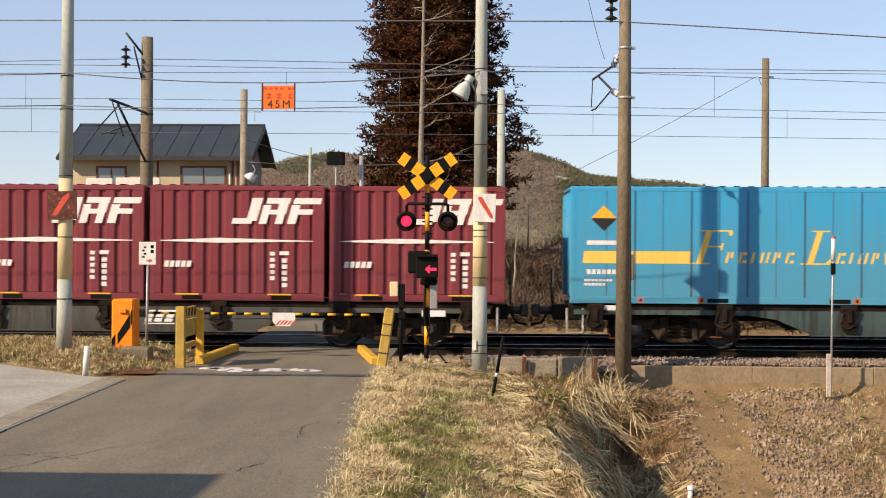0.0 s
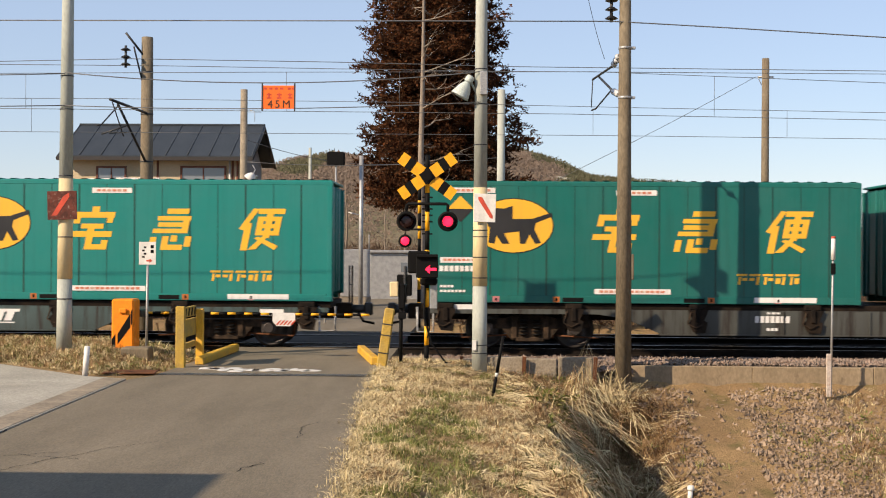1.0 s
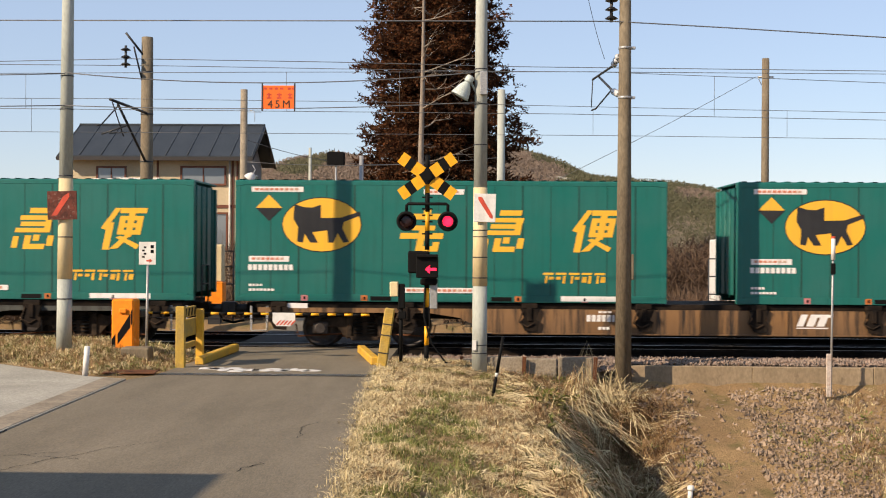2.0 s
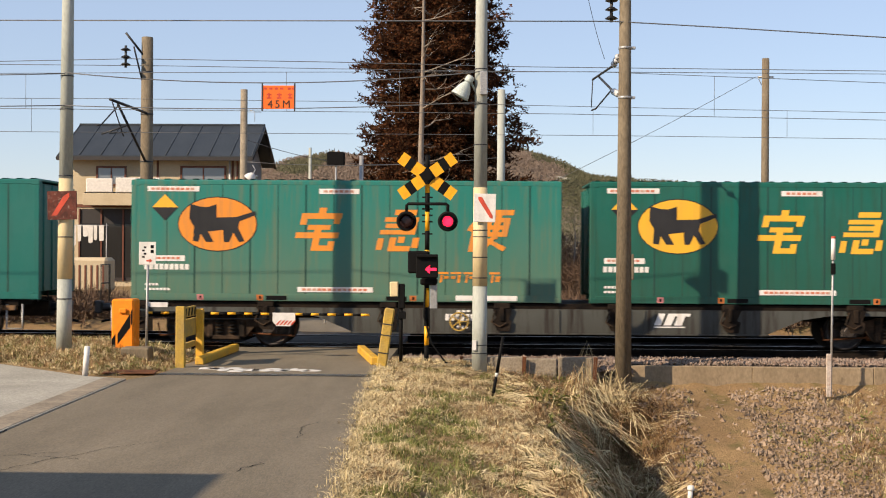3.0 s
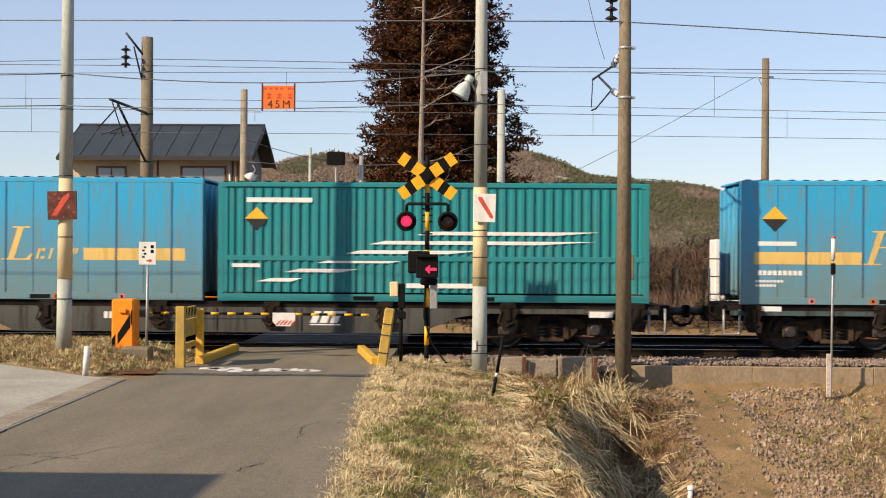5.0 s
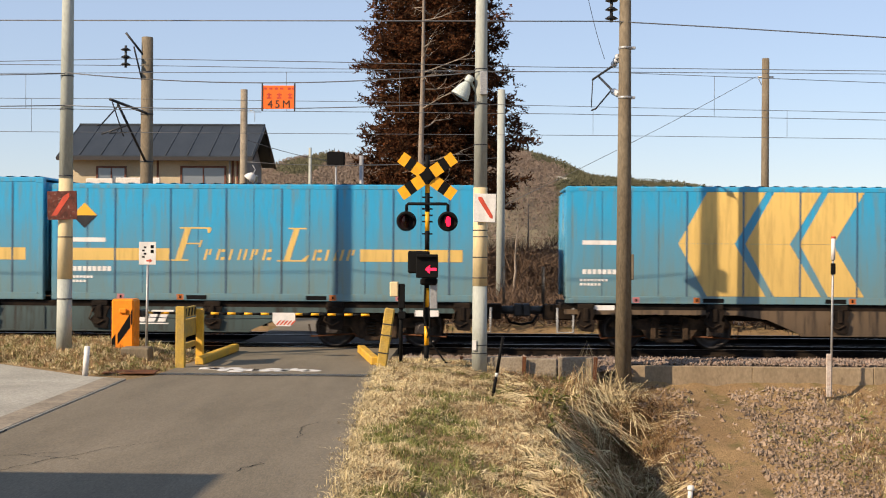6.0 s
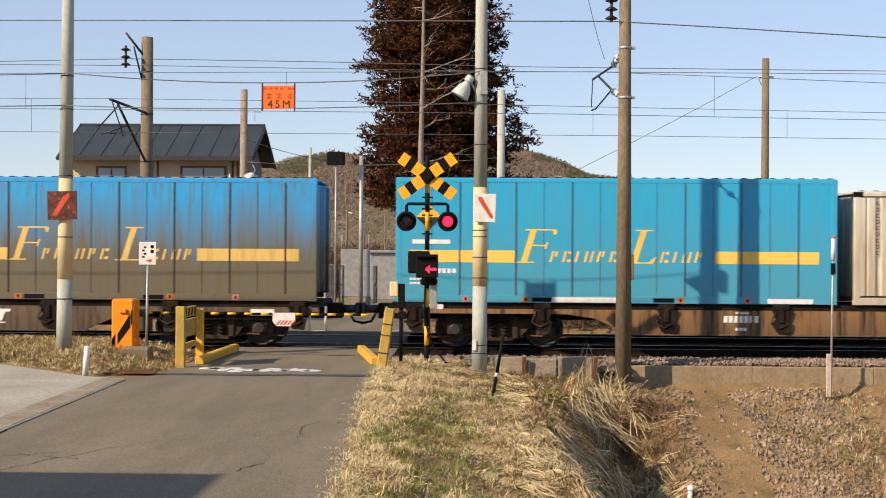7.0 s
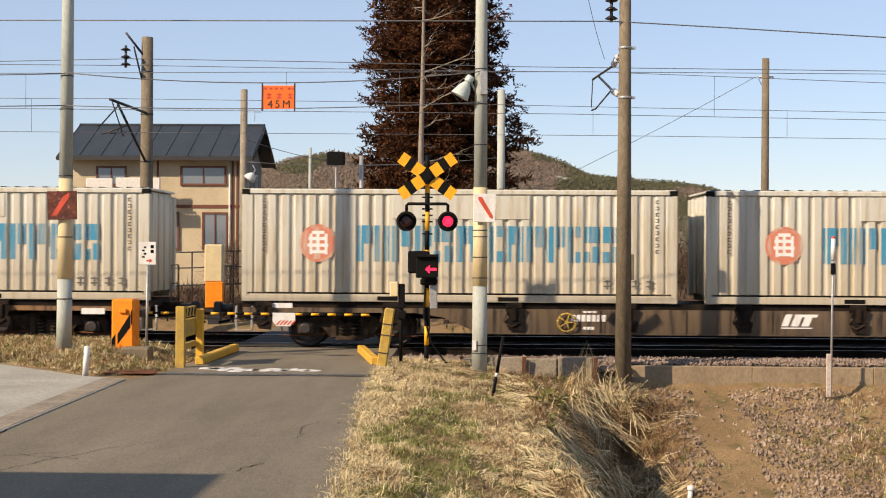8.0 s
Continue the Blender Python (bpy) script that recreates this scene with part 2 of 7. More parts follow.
def lathe(bm, rings, base=(0, 0, 0), axis="z", seg=20, mi=0):
    """Rings (radius, height) turned round an axis."""
    o, made = Vector(base), []
    for r, h in rings:
        ring = []
        for i in range(seg):
            c, s = math.cos(i * math.tau / seg) * r, math.sin(i * math.tau / seg) * r
            ring.append(bm.verts.new(o + Vector({"z": (c, s, h), "y": (c, h, -s), "x": (h, c, s)}[axis])))
        made.append(ring)
    for a, b in zip(made, made[1:]):
        for i in range(seg):
            f = bm.faces.new((a[i], a[(i + 1) % seg], b[(i + 1) % seg], b[i]))
            f.smooth, f.material_index = True, mi
    bm.faces.new(made[0][::-1]).material_index = mi
    bm.faces.new(made[-1]).material_index = mi


def flat(bm, pts, y, t=0.001):
    """A thin plate in an upright plane that faces -y; points (x, z) anticlockwise as seen from the front."""
    t += 0.00025 * (len(bm.verts) // 8 % 12)              # pieces that cross lie one over another
    a = [bm.verts.new((x, y - t, z)) for x, z in pts]
    b = [bm.verts.new((x, y, z)) for x, z in pts]
    bm.faces.new(a)
    k = len(pts)
    for i in range(k):
        bm.faces.new((a[(i + 1) % k], a[i], b[i], b[(i + 1) % k]))


def bar(bm, x0, z0, x1, z1, y, slant=0.0, t=0.001):
    s = slant * (z1 - z0)
    flat(bm, [(x0, z0), (x1, z0), (x1 + s, z1), (x0 + s, z1)], y, t)


def disc(bm, x, z, rx, rz, y, seg=28, t=0.001):
    flat(bm, [(x + rx * math.cos(i * math.tau / seg), z + rz * math.sin(i * math.tau / seg)) for i in range(seg)], y, t)


B = bmesh.new


# ---- ground ----
def ground_z(x, y):
    x0, x = x, x + 0.45 * noise.noise((x * 0.3, y * 0.55, 8)) * (x > -0.5)
    bank = 0.0 if x < -0.8 else (-0.2 * (x + 0.8) if x < 1.0 else -0.36 - 1.6 * (x - 1.0))
    if y > 22.4:
        f = min(1.0, (y - 22.4) / 2.4)
        gentle = -0.24 * max(0.0, x + 0.4) if x < 1.2 else -0.384 - 0.22 * (x - 1.2)
        bank = max(bank, bank * (1 - f) + f * gentle)
    x = x0
    slope = -0.62 - 0.27 * max(0.0, 26.0 - y) - (0.55 * max(0.0, 1 - abs(x - 2.6) / 1.1) if y < 24.5 else 0.0)
    z = max(bank, slope, -2.6)
    if y > 26.2 or x < -0.8:
        z = 0.0 if y < 26.2 else -0.45
    if x < -5.3:
        back = 21.5 + max(0.0, -6.2 - x) * 0.9
        z = min(0.26, max(0.0, (y - back) * 0.16)) * min(1.0, max(0.0, (-5.6 - x) / 1.3)) if y < 26.4 else -0.45
    if y > 36.4:
        z = min(0.0, -0.45 + (y - 36.4) * 0.6)
    rough = 0.03 + 0.09 * min(1, max(0, x + 1.2))
    if x < -1.3 and x > -5.6 or (x < -5.0 and y < 22):
        rough = 0.0
    if 0.7 < x < 3.6 and 8 < y < 25:
        f = min(1.0, (x - 0.7) / 0.5, (3.6 - x) / 0.6, (25 - y) / 1.2)
        z += f * (0.34 * noise.noise((x * 1.9, y * 1.3, 31)) + 0.1 * noise.noise((x * 4.5, y * 4.0, 32)))
    if 5 < y < 27:
        z += rough * (noise.noise((x * 0.8, y * 0.8, 0)) + 0.6 * noise.noise((x * 2.6, y * 2.6, 3)))
    if y > 120:
        z = 0.0
    return z - 0.006


def steps(*spans):
    out = []
    for a, b, s in spans:
        out += list(np.arange(a, b, s))
    return out + [spans[-1][1]]


xs = steps((-3000, -300, 450), (-300, -40, 40), (-40, -12, 2), (-12, 14, 0.2), (14, 40, 2), (40, 300, 40), (300, 3000, 450))
ys = steps((-400, -20, 60), (-20, 6, 2), (6, 27.4, 0.2), (27.4, 46, 0.6), (46, 300, 20), (300, 3500, 400))
gv = [(x, y, ground_z(x, y)) for y in ys for x in xs]
nx = len(xs)
gf = [(j * nx + i, j * nx + i + 1, (j + 1) * nx + i + 1, (j + 1) * nx + i) for j in range(len(ys) - 1) for i in range(nx - 1)]
me = bpy.data.meshes.new("ground")
me.from_pydata(gv, [], gf)
me.polygons.foreach_set("use_smooth", [True] * len(gf))


def soil():
    m, n, l, p = shader("dry_soil", 0.95)
    v = object_coords(n, l, (1, 1, 1), False)
    a, b, g = noise_tex(n, l, v, 0.5), noise_tex(n, l, v, 2.2), noise_tex(n, l, v, 26.0, 8.0, 0.75)
    col = mixed(n, l, (0.24, 0.16, 0.085), (0.33, 0.225, 0.115), ramp(n, l, a, [(0.35, (0, 0, 0)), (0.65, (1, 1, 1))]))
    col = mixed(n, l, col, (0.12, 0.115, 0.04), ramp(n, l, b, [(0.52, (0, 0, 0)), (0.66, (0.6, 0.6, 0.6))]))
    col = mixed(n, l, col, ramp(n, l, g, [(0.3, (0.5, 0.48, 0.45)), (0.7, (1.25, 1.22, 1.2))]), 0.8, "MULTIPLY")
    l.new(col, p.inputs["Base Color"])
    bumped(n, l, p, g, 0.8, 0.04)
    return m


M["soil"] = soil()
me.materials.append(M["soil"])
tagged(new("ground", me), "dry grassy soil falling to a ditch", "ground", "", "structure")


def sheet(name, outline, z0, z1, mat, label, category="", parent=None):
    """A slab over an outline of (x, y) points, anticlockwise from above."""
    bm = B()
    lo, hi = [bm.verts.new((x, y, z0)) for x, y in outline], [bm.verts.new((x, y, z1)) for x, y in outline]
    bm.faces.new(hi)
    k = len(outline)
    for i in range(k):
        bm.faces.new((lo[i], lo[(i + 1) % k], hi[(i + 1) % k], hi[i]))
    ob = part(name, bm, mat, parent)
    return tagged(ob, label, category, "", "structure" if parent is None else "")


def lane_edge(y):
    return -1.05 - 0.35 * max(0, min(1, (y - 9) / 6)) - 0.32 * max(0, min(1, (y - 15) / 7))


ragged = [(lane_edge(8 + i * 0.2) + 0.05 * noise.noise((0, i * 0.37, 1)) + 0.02 * noise.noise((0, i * 1.3, 5)), 8 + i * 0.2) for i in range(69)]
sheet("road", [(-5.2, -8), (-0.9, -8)] + ragged + [(-1.72, 21.8), (-1.72, 24.6), (-5.2, 24.6), (-5.3, 21.4), (-5.55, 20.8), (-5.35, 14), (-5.2, 5)],
      -0.1, 0.012, M["asphalt"], "worn grey asphalt lane leading to the crossing", "road")
sheet("pavement", [(-14, 8), (-5.31, 8), (-5.39, 14), (-5.59, 20.8), (-6.37, 21.2), (-8.57, 23.3), (-14, 28.0)], -0.1, 0.02, M["pale_concrete"], "pale concrete apron beside the lane", "pavement")
sheet("gutter", [(-5.72, 8), (-5.34, 8), (-5.42, 14), (-5.62, 20.75), (-5.98, 20.9), (-5.8, 14)], -0.05, 0.026, M["concrete"], "stained concrete gutter strip beside the lane", "gutter")
sheet("road_2", [(-5.3, 24.61), (-1.65, 24.61), (-1.65, 27.9), (-5.3, 27.9)], -0.1, 0.004, M["asphalt"], "worn asphalt of the level crossing", "road")
sheet("road_3", [(-5.3, 28.4), (-1.65, 28.4), (-1.65, 29.24), (-5.3, 29.24)], -0.1, -0.008, M["new_asphalt"], "dark asphalt panel between the near rails", "road")
sheet("road_4", [(-5.3, 29.46), (-1.65, 29.46), (-1.65, 31.9), (-5.3, 31.9)], -0.1, -0.008, M["new_asphalt"], "dark asphalt between the tracks", "road")
sheet("road_5", [(-5.3, 32.2), (-1.65, 32.2), (-1.65, 33.04), (-5.3, 33.04)], -0.1, -0.008, M["new_asphalt"], "dark asphalt panel between the far rails", "road")
sheet("road_6", [(-5.3, 33.26), (-1.65, 33.26), (-1.4, 60), (-5.6, 60)], -0.1, 0.01, M["asphalt"], "grey asphalt lane beyond the tracks", "road")

# cracks and an old seam in the lane
def crack(pts, w, name="crack"):
    bm = B()
    lo = []
    for i, (x, y) in enumerate(pts):
        a, b = pts[max(0, i - 1)], pts[min(len(pts) - 1, i + 1)]
        d = Vector((b[0] - a[0], b[1] - a[1], 0)).normalized()
        k = w * (0.5 + 0.9 * abs(noise.noise((x * 9, y * 9, 2))))
        lo.append((bm.verts.new((x + d.y * k, y - d.x * k, 0.0165)), bm.verts.new((x - d.y * k, y + d.x * k, 0.0165))))
    for (a, b), (c, d) in zip(lo, lo[1:]):
        bm.faces.new((a, b, d, c))
    bmesh.ops.recalc_face_normals(bm, faces=bm.faces)
    tagged(part(name, bm, M["box_dark"], None), "thin dark crack in the asphalt lane", "crack", "cracks")


def wander(x, y, dx, dy, n, jit, seed):
    q = random.Random(seed)
    out = [(x, y)]
    for i in range(n):
        out.append((out[-1][0] + dx / n + q.gauss(0, jit), out[-1][1] + dy / n + q.gauss(0, jit)))
    return out


for args in ((-4.55, 12.15, 0.95, 2.0, 26, 0.03, 1), (-3.95, 12.9, -0.7, 0.5, 12, 0.03, 2), (-2.25, 12.3, 0.15, 0.55, 10, 0.03, 3), (-4.85, 13.0, 0.5, 0.35, 10, 0.02, 4), (-2.0, 14.5, 0.1, 1.4, 14, 0.03, 6)):
    crack(wander(*args), 0.006)
crack(wander(-5.28, 8, -0.06, 6, 60, 0.012, 8), 0.02)
crack(wander(-5.37, 14, -0.21, 6.7, 70, 0.012, 9), 0.02)

# ballast bed with sloped shoulders, on both sides of the crossing
for n0, (a, b) in enumerate(((-70, -5.31), (-1.64, 70))):
    bm = B()
    prof = [(26.35, -0.6), (26.45, -0.17), (27.72, -0.17), (35.2, -0.17), (35.9, -0.6)]
    r0 = [bm.verts.new((a, y, z)) for y, z in prof]
    r1 = [bm.verts.new((b, y, z)) for y, z in prof]
    for i in range(4):
        # brown shoulders; the middle strip takes the near-black stone as painted shade
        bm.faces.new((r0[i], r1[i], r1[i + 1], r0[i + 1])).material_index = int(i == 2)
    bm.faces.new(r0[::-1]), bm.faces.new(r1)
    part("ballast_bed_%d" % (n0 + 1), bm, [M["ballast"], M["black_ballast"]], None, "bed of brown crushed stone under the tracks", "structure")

TRACK = (28.82, 32.62)
for k, yc in enumerate(TRACK):
    trk = thing("railway_track", pose(0, 0, 0), "railway track with two steel rails on dark sleepers", "railway track", "tracks")
    for s in (-0.5335, 0.5335):
        bm = B()
        y = yc + s
        prof = [(-0.06, -0.15), (0.06, -0.15), (0.06, -0.138), (0.01, -0.12), (0.01, -0.04), (0.033, -0.032), (0.033, -0.003), (0.028, 0.0), (-0.028, 0.0), (-0.033, -0.003), (-0.033, -0.032), (-0.01, -0.04), (-0.01, -0.12), (-0.06, -0.138)]
        r0 = [bm.verts.new((-90, y + a, z)) for a, z in prof]
        r1 = [bm.verts.new((90, y + a, z)) for a, z in prof]
        for i in range(len(prof)):
            j = (i + 1) % len(prof)
            f = bm.faces.new((r0[j], r0[i], r1[i], r1[j]))
            f.material_index = 0 if i in (6, 7, 8) else 1
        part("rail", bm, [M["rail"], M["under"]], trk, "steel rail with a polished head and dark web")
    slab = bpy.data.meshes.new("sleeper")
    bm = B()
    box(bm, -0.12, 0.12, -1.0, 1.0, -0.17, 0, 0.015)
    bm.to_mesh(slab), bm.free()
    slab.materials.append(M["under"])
    for i in range(-60, 60):
        x = i * 0.62 + 0.2
        if -5.5 < x < -1.5:
            continue
        ob = new("sleeper", slab)
        ob.parent, ob.location = trk, (x, yc, -0.145)


# ---- the train ----
SPEED = 23.9
FACE_Y, DECK_Z = 27.6, 1.0
MOVING = []


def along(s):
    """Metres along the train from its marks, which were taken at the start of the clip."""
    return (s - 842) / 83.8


def letters(bm, x, z, w, h, count, y, slant=0.0, gap=0.25, t=0.003):
    """Plain bars in place of small writing."""
    step = w / count
    for i in range(count):
        bar(bm, x + i * step, z, x + (i + 1 - gap) * step, z + h, y, slant, t)


def corrugated(bm, length, z0, z1, period, depth, wide, x0):
    """A pressed steel wall: broad outer ribs, narrow recesses."""
    count = max(1, round((length - 2 * x0) / period))
    per = (length - 2 * x0) / count
    xs, x = [(-length / 2, 0), (-length / 2 + x0, 0)], -length / 2 + x0
    for i in range(count):
        a = x + per * (1 - wide) / 2
        b = x + per * (1 + wide) / 2
        e = per * 0.07
        xs += [(a - e, depth), (a + e, 0), (b - e, 0), (b + e, depth)]
        x += per
    xs += [(length / 2 - x0, 0), (length / 2, 0)]
    lo, hi = [bm.verts.new((p, q, z0)) for p, q in xs], [bm.verts.new((p, q, z1)) for p, q in xs]
    for i in range(len(xs) - 1):
        bm.faces.new((lo[i], lo[i + 1], hi[i + 1], hi[i]))
    return per


def container_shell(name, label, group, mat, s, length, height, style, post=None, width=2.45):
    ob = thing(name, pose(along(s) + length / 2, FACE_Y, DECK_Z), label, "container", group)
    MOVING.append(ob)
    h2, W, H = length / 2, width, height
    bm = B()
    if style == "flat":
        box(bm, -h2 + 0.1, h2 - 0.1, 0.0, W - 0.012, 0.16, H - 0.07)
    elif style == "box12":
        corrugated(bm, length - 0.16, 0.17, H - 0.1, 0.34, 0.045, 0.66, 0.16)
        box(bm, -h2 + 0.1, h2 - 0.1, 0.046, W - 0.02, 0.17, H - 0.05)
    elif style == "rib30":
        corrugated(bm, length - 0.2, 0.2, H - 0.12, 0.28, 0.045, 0.64, 0.12)
        box(bm, -h2 + 0.1, h2 - 0.1, 0.047, W - 0.02, 0.2, H - 0.05)
    else:
        corrugated(bm, length - 0.2, 0.2, H - 0.12, 0.2, 0.035, 0.5, 0.1)
        box(bm, -h2 + 0.1, h2 - 0.1, 0.036, W - 0.02, 0.2, H - 0.05)
    part("wall", bm, mat, ob)
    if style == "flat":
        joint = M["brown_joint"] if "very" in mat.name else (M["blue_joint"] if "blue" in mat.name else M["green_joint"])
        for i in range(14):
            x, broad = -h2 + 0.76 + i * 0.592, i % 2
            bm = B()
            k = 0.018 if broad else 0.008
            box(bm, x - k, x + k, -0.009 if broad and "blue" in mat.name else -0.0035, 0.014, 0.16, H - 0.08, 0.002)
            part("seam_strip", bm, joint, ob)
    for sx in (-1, 1):
        for y0 in (0.0, W - 0.13):
            bm = B()
            a, b = sorted((sx * h2, sx * (h2 - 0.12)))
            box(bm, a, b, y0 - 0.004, y0 + 0.13, 0.11, H - 0.1, 0.012)
            part("corner_post", bm, post or mat, ob)
    for z0, z1, nm in ((0.0, 0.165, "bottom_rail"), (H - 0.1, H, "top_rail")):
        for y0 in (0.0, W - 0.1):
            bm = B()
            box(bm, -h2 + 0.12, h2 - 0.12, y0 - 0.006, y0 + 0.1, z0 + 0.004, z1 - 0.004, 0.01)
            part(nm, bm, mat, ob)
    bm = B()
    box(bm, -h2 + 0.02, h2 - 0.02, 0.03, W - 0.03, H - 0.03, H + 0.012, 0.008)
    n = round(length / 0.3)
    prof = [(-h2 + 0.03, H + 0.014)]
    for i in range(n):
        x = -h2 + (i + 0.5) * length / n
        prof += [(x - 0.07, H + 0.014), (x - 0.05, H + 0.032), (x + 0.05, H + 0.032), (x + 0.07, H + 0.014)]
    prof.append((h2 - 0.03, H + 0.014))
    lo, hi = [bm.verts.new((p, 0.04, q)) for p, q in prof], [bm.verts.new((p, W - 0.04, q)) for p, q in prof]
    for i in range(len(prof) - 1):
        bm.faces.new((lo[i], lo[i + 1], hi[i + 1], hi[i]))
    part("roof", bm, mat, ob)
    for sx in (-1, 1):
        for zc in (0.0, H - 0.118):
            bm = B()
            a, b = sorted((sx * h2, sx * (h2 - 0.178)))
            box(bm, a - 0.002, b + 0.002, -0.008, 0.16, zc + 0.001, zc + 0.118, 0.01)
            part("corner_casting", bm, M["box_dark"] if zc and style == "rib30" else (post or mat), ob)
    # twin-leaf end doors with locking bars
    for sx in (-1, 1):
        for y0, y1 in ((0.15, W / 2 - 0.01), (W / 2 + 0.01, W - 0.15)):
            bm = B()
            a, b = sorted((sx * (h2 - 0.1), sx * (h2 - 0.05)))
            box(bm, a, b, y0, y1, 0.17, H - 0.12, 0.01)
            for yy in (y0 + 0.25, y1 - 0.25):
                tube(bm, (sx * (h2 - 0.04), yy, 0.12), (sx * (h2 - 0.04), yy, H - 0.08), 0.018, None, 6)
            part("end_door", bm, mat, ob)
    # floor locks on the wagon deck
    for x in (-h2 + 3.1, -h2 + 5.65) if style != "box12" else (-0.95, 0.95):
        bm = B()
        box(bm, x - 0.22, x + 0.22, -0.009, 0.02, 0.03, 0.12)
        part("fork_pocket", bm, M["box_dark"], ob)
    if style == "flat":
        for k, x in enumerate((-h2 + 1.48, -h2 + 2.75, -h2 + 6.0, -h2 + 7.4)):
            bm = B()
            bar(bm, x - 0.07, 0.02, x + 0.07, 0.14, -0.0065)
            part("lift_mark", bm, M["lift_orange"] if k % 3 else M["lift_pink"], ob, "small painted lifting mark")
            bm = B()
            bar(bm, x - 0.02, 0.05, x + 0.025, 0.11, -0.0105)
            part("lift_mark_hole", bm, M["box_dark"], ob)
    return ob


def jrf_box(s):
    L, H = 3.715, 2.44
    ob = container_shell("small_freight_container", "maroon ribbed steel freight container with white stripe", "maroon containers", M["maroon"], s, L, H, "box12")
    y, h2 = -0.003, L / 2
    z0, e0 = 1.64, h2 - 1.98
    for strokes in (((0.0, 0.1, 0.0, 0.12), (0.08, 0.42, 0, 0.12), (0.3, 0.52, 0.06, 0.55)),
                    ((0.58, 0.74, 0, 0.4), (0.62, 1.12, 0.43, 0.55), (0.9, 1.1, 0.22, 0.45), (0.74, 1.08, 0.2, 0.3), (0.92, 1.08, 0, 0.22)),
                    ((1.18, 1.36, 0, 0.4), (1.2, 1.78, 0.42, 0.55), (1.36, 1.66, 0.2, 0.31))):
        bm = B()
        for x0, x1, za, zb in strokes:
            bar(bm, e0 + x0 + 0.28 * za, z0 + za, e0 + x1 + 0.28 * za, z0 + zb, y, 0.28)
        part("emblem_bar", bm, M["white_print"], ob, "slanted white emblem bar")
    bm = B()
    flat(bm, [(-h2 + 0.22, 1.27), (-0.4, 1.235), (h2 - 0.24, 1.27), (h2 - 0.24, 1.285), (-0.4, 1.34), (-h2 + 0.22, 1.285)], y)
    part("stripe", bm, M["white_print"], ob, "tapered white stripe")
    bm = B()
    letters(bm, -h2 + 0.3, 0.72, 0.6, 0.13, 5, y, 0.2)
    for i in range(5):
        bar(bm, h2 - 1.15, 0.45 + i * 0.13, h2 - 1.05, 0.53 + i * 0.13, y)
        bar(bm, h2 - 0.9, 0.3 + i * 0.13, h2 - 0.79, 0.39 + i * 0.13, y)
    bar(bm, h2 - 0.95, 0.98, h2 - 0.75, 1.06, y)
    part("lettering", bm, M["white_print"], ob, "small white lettering", "stuff")
    bm = B()
    for x in (-h2 + 0.8, h2 - 0.95):
        bar(bm, x - 0.25, 0.13, x + 0.25, 0.16, -0.012)
    part("pocket_trim", bm, M["yellow_print"], ob, "yellow edge over the fork pockets", "stuff")


def diamond(ob, x, z, r):
    bm = B()
    flat(bm, [(x, z), (x + r, z), (x, z + r), (x - r, z)], -0.006)
    part("warning_diamond", bm, M["yellow_print"], ob, "yellow upper half of a diamond sign")
    bm = B()
    flat(bm, [(x - r, z), (x, z - r), (x + r, z)], -0.006)
    part("warning_diamond_base", bm, M["black_print"], ob, "black lower half of a diamond sign")


GLYPHS = (
    ((0.44, 0.88, 0.58, 1.0), (0.05, 0.76, 0.97, 0.87), (0.05, 0.62, 0.17, 0.76), (0.84, 0.64, 0.95, 0.76), (0.25, 0.5, 0.75, 0.59), (0.0, 0.3, 0.98, 0.41), (0.42, 0.08, 0.55, 0.59), (0.42, 0.0, 0.92, 0.1), (0.8, 0.1, 0.92, 0.2)),
    ((0.3, 0.86, 0.78, 0.96), (0.1, 0.7, 0.86, 0.78), (0.14, 0.55, 0.8, 0.63), (0.04, 0.4, 0.8, 0.48), (0.72, 0.4, 0.84, 0.78), (0.02, 0.03, 0.13, 0.28), (0.3, 0.0, 0.42, 0.3), (0.42, 0.0, 0.78, 0.1), (0.5, 0.2, 0.62, 0.32), (0.84, 0.08, 0.96, 0.3)),
    ((0.14, 0.0, 0.27, 0.62), ((0.0, 0.5), (0.12, 0.46), (0.4, 0.98), (0.26, 0.99)), (0.4, 0.87, 1.0, 0.97), (0.42, 0.36, 0.53, 0.78), (0.84, 0.36, 0.95, 0.78), (0.42, 0.7, 0.95, 0.78), (0.42, 0.53, 0.95, 0.6), (0.42, 0.36, 0.95, 0.44),
     (0.62, 0.3, 0.74, 0.95), ((0.3, 0.0), (0.5, 0.02), (0.75, 0.36), (0.62, 0.36)), ((0.4, 0.28), (0.5, 0.32), (1.0, 0.1), (0.94, 0.0))),
)


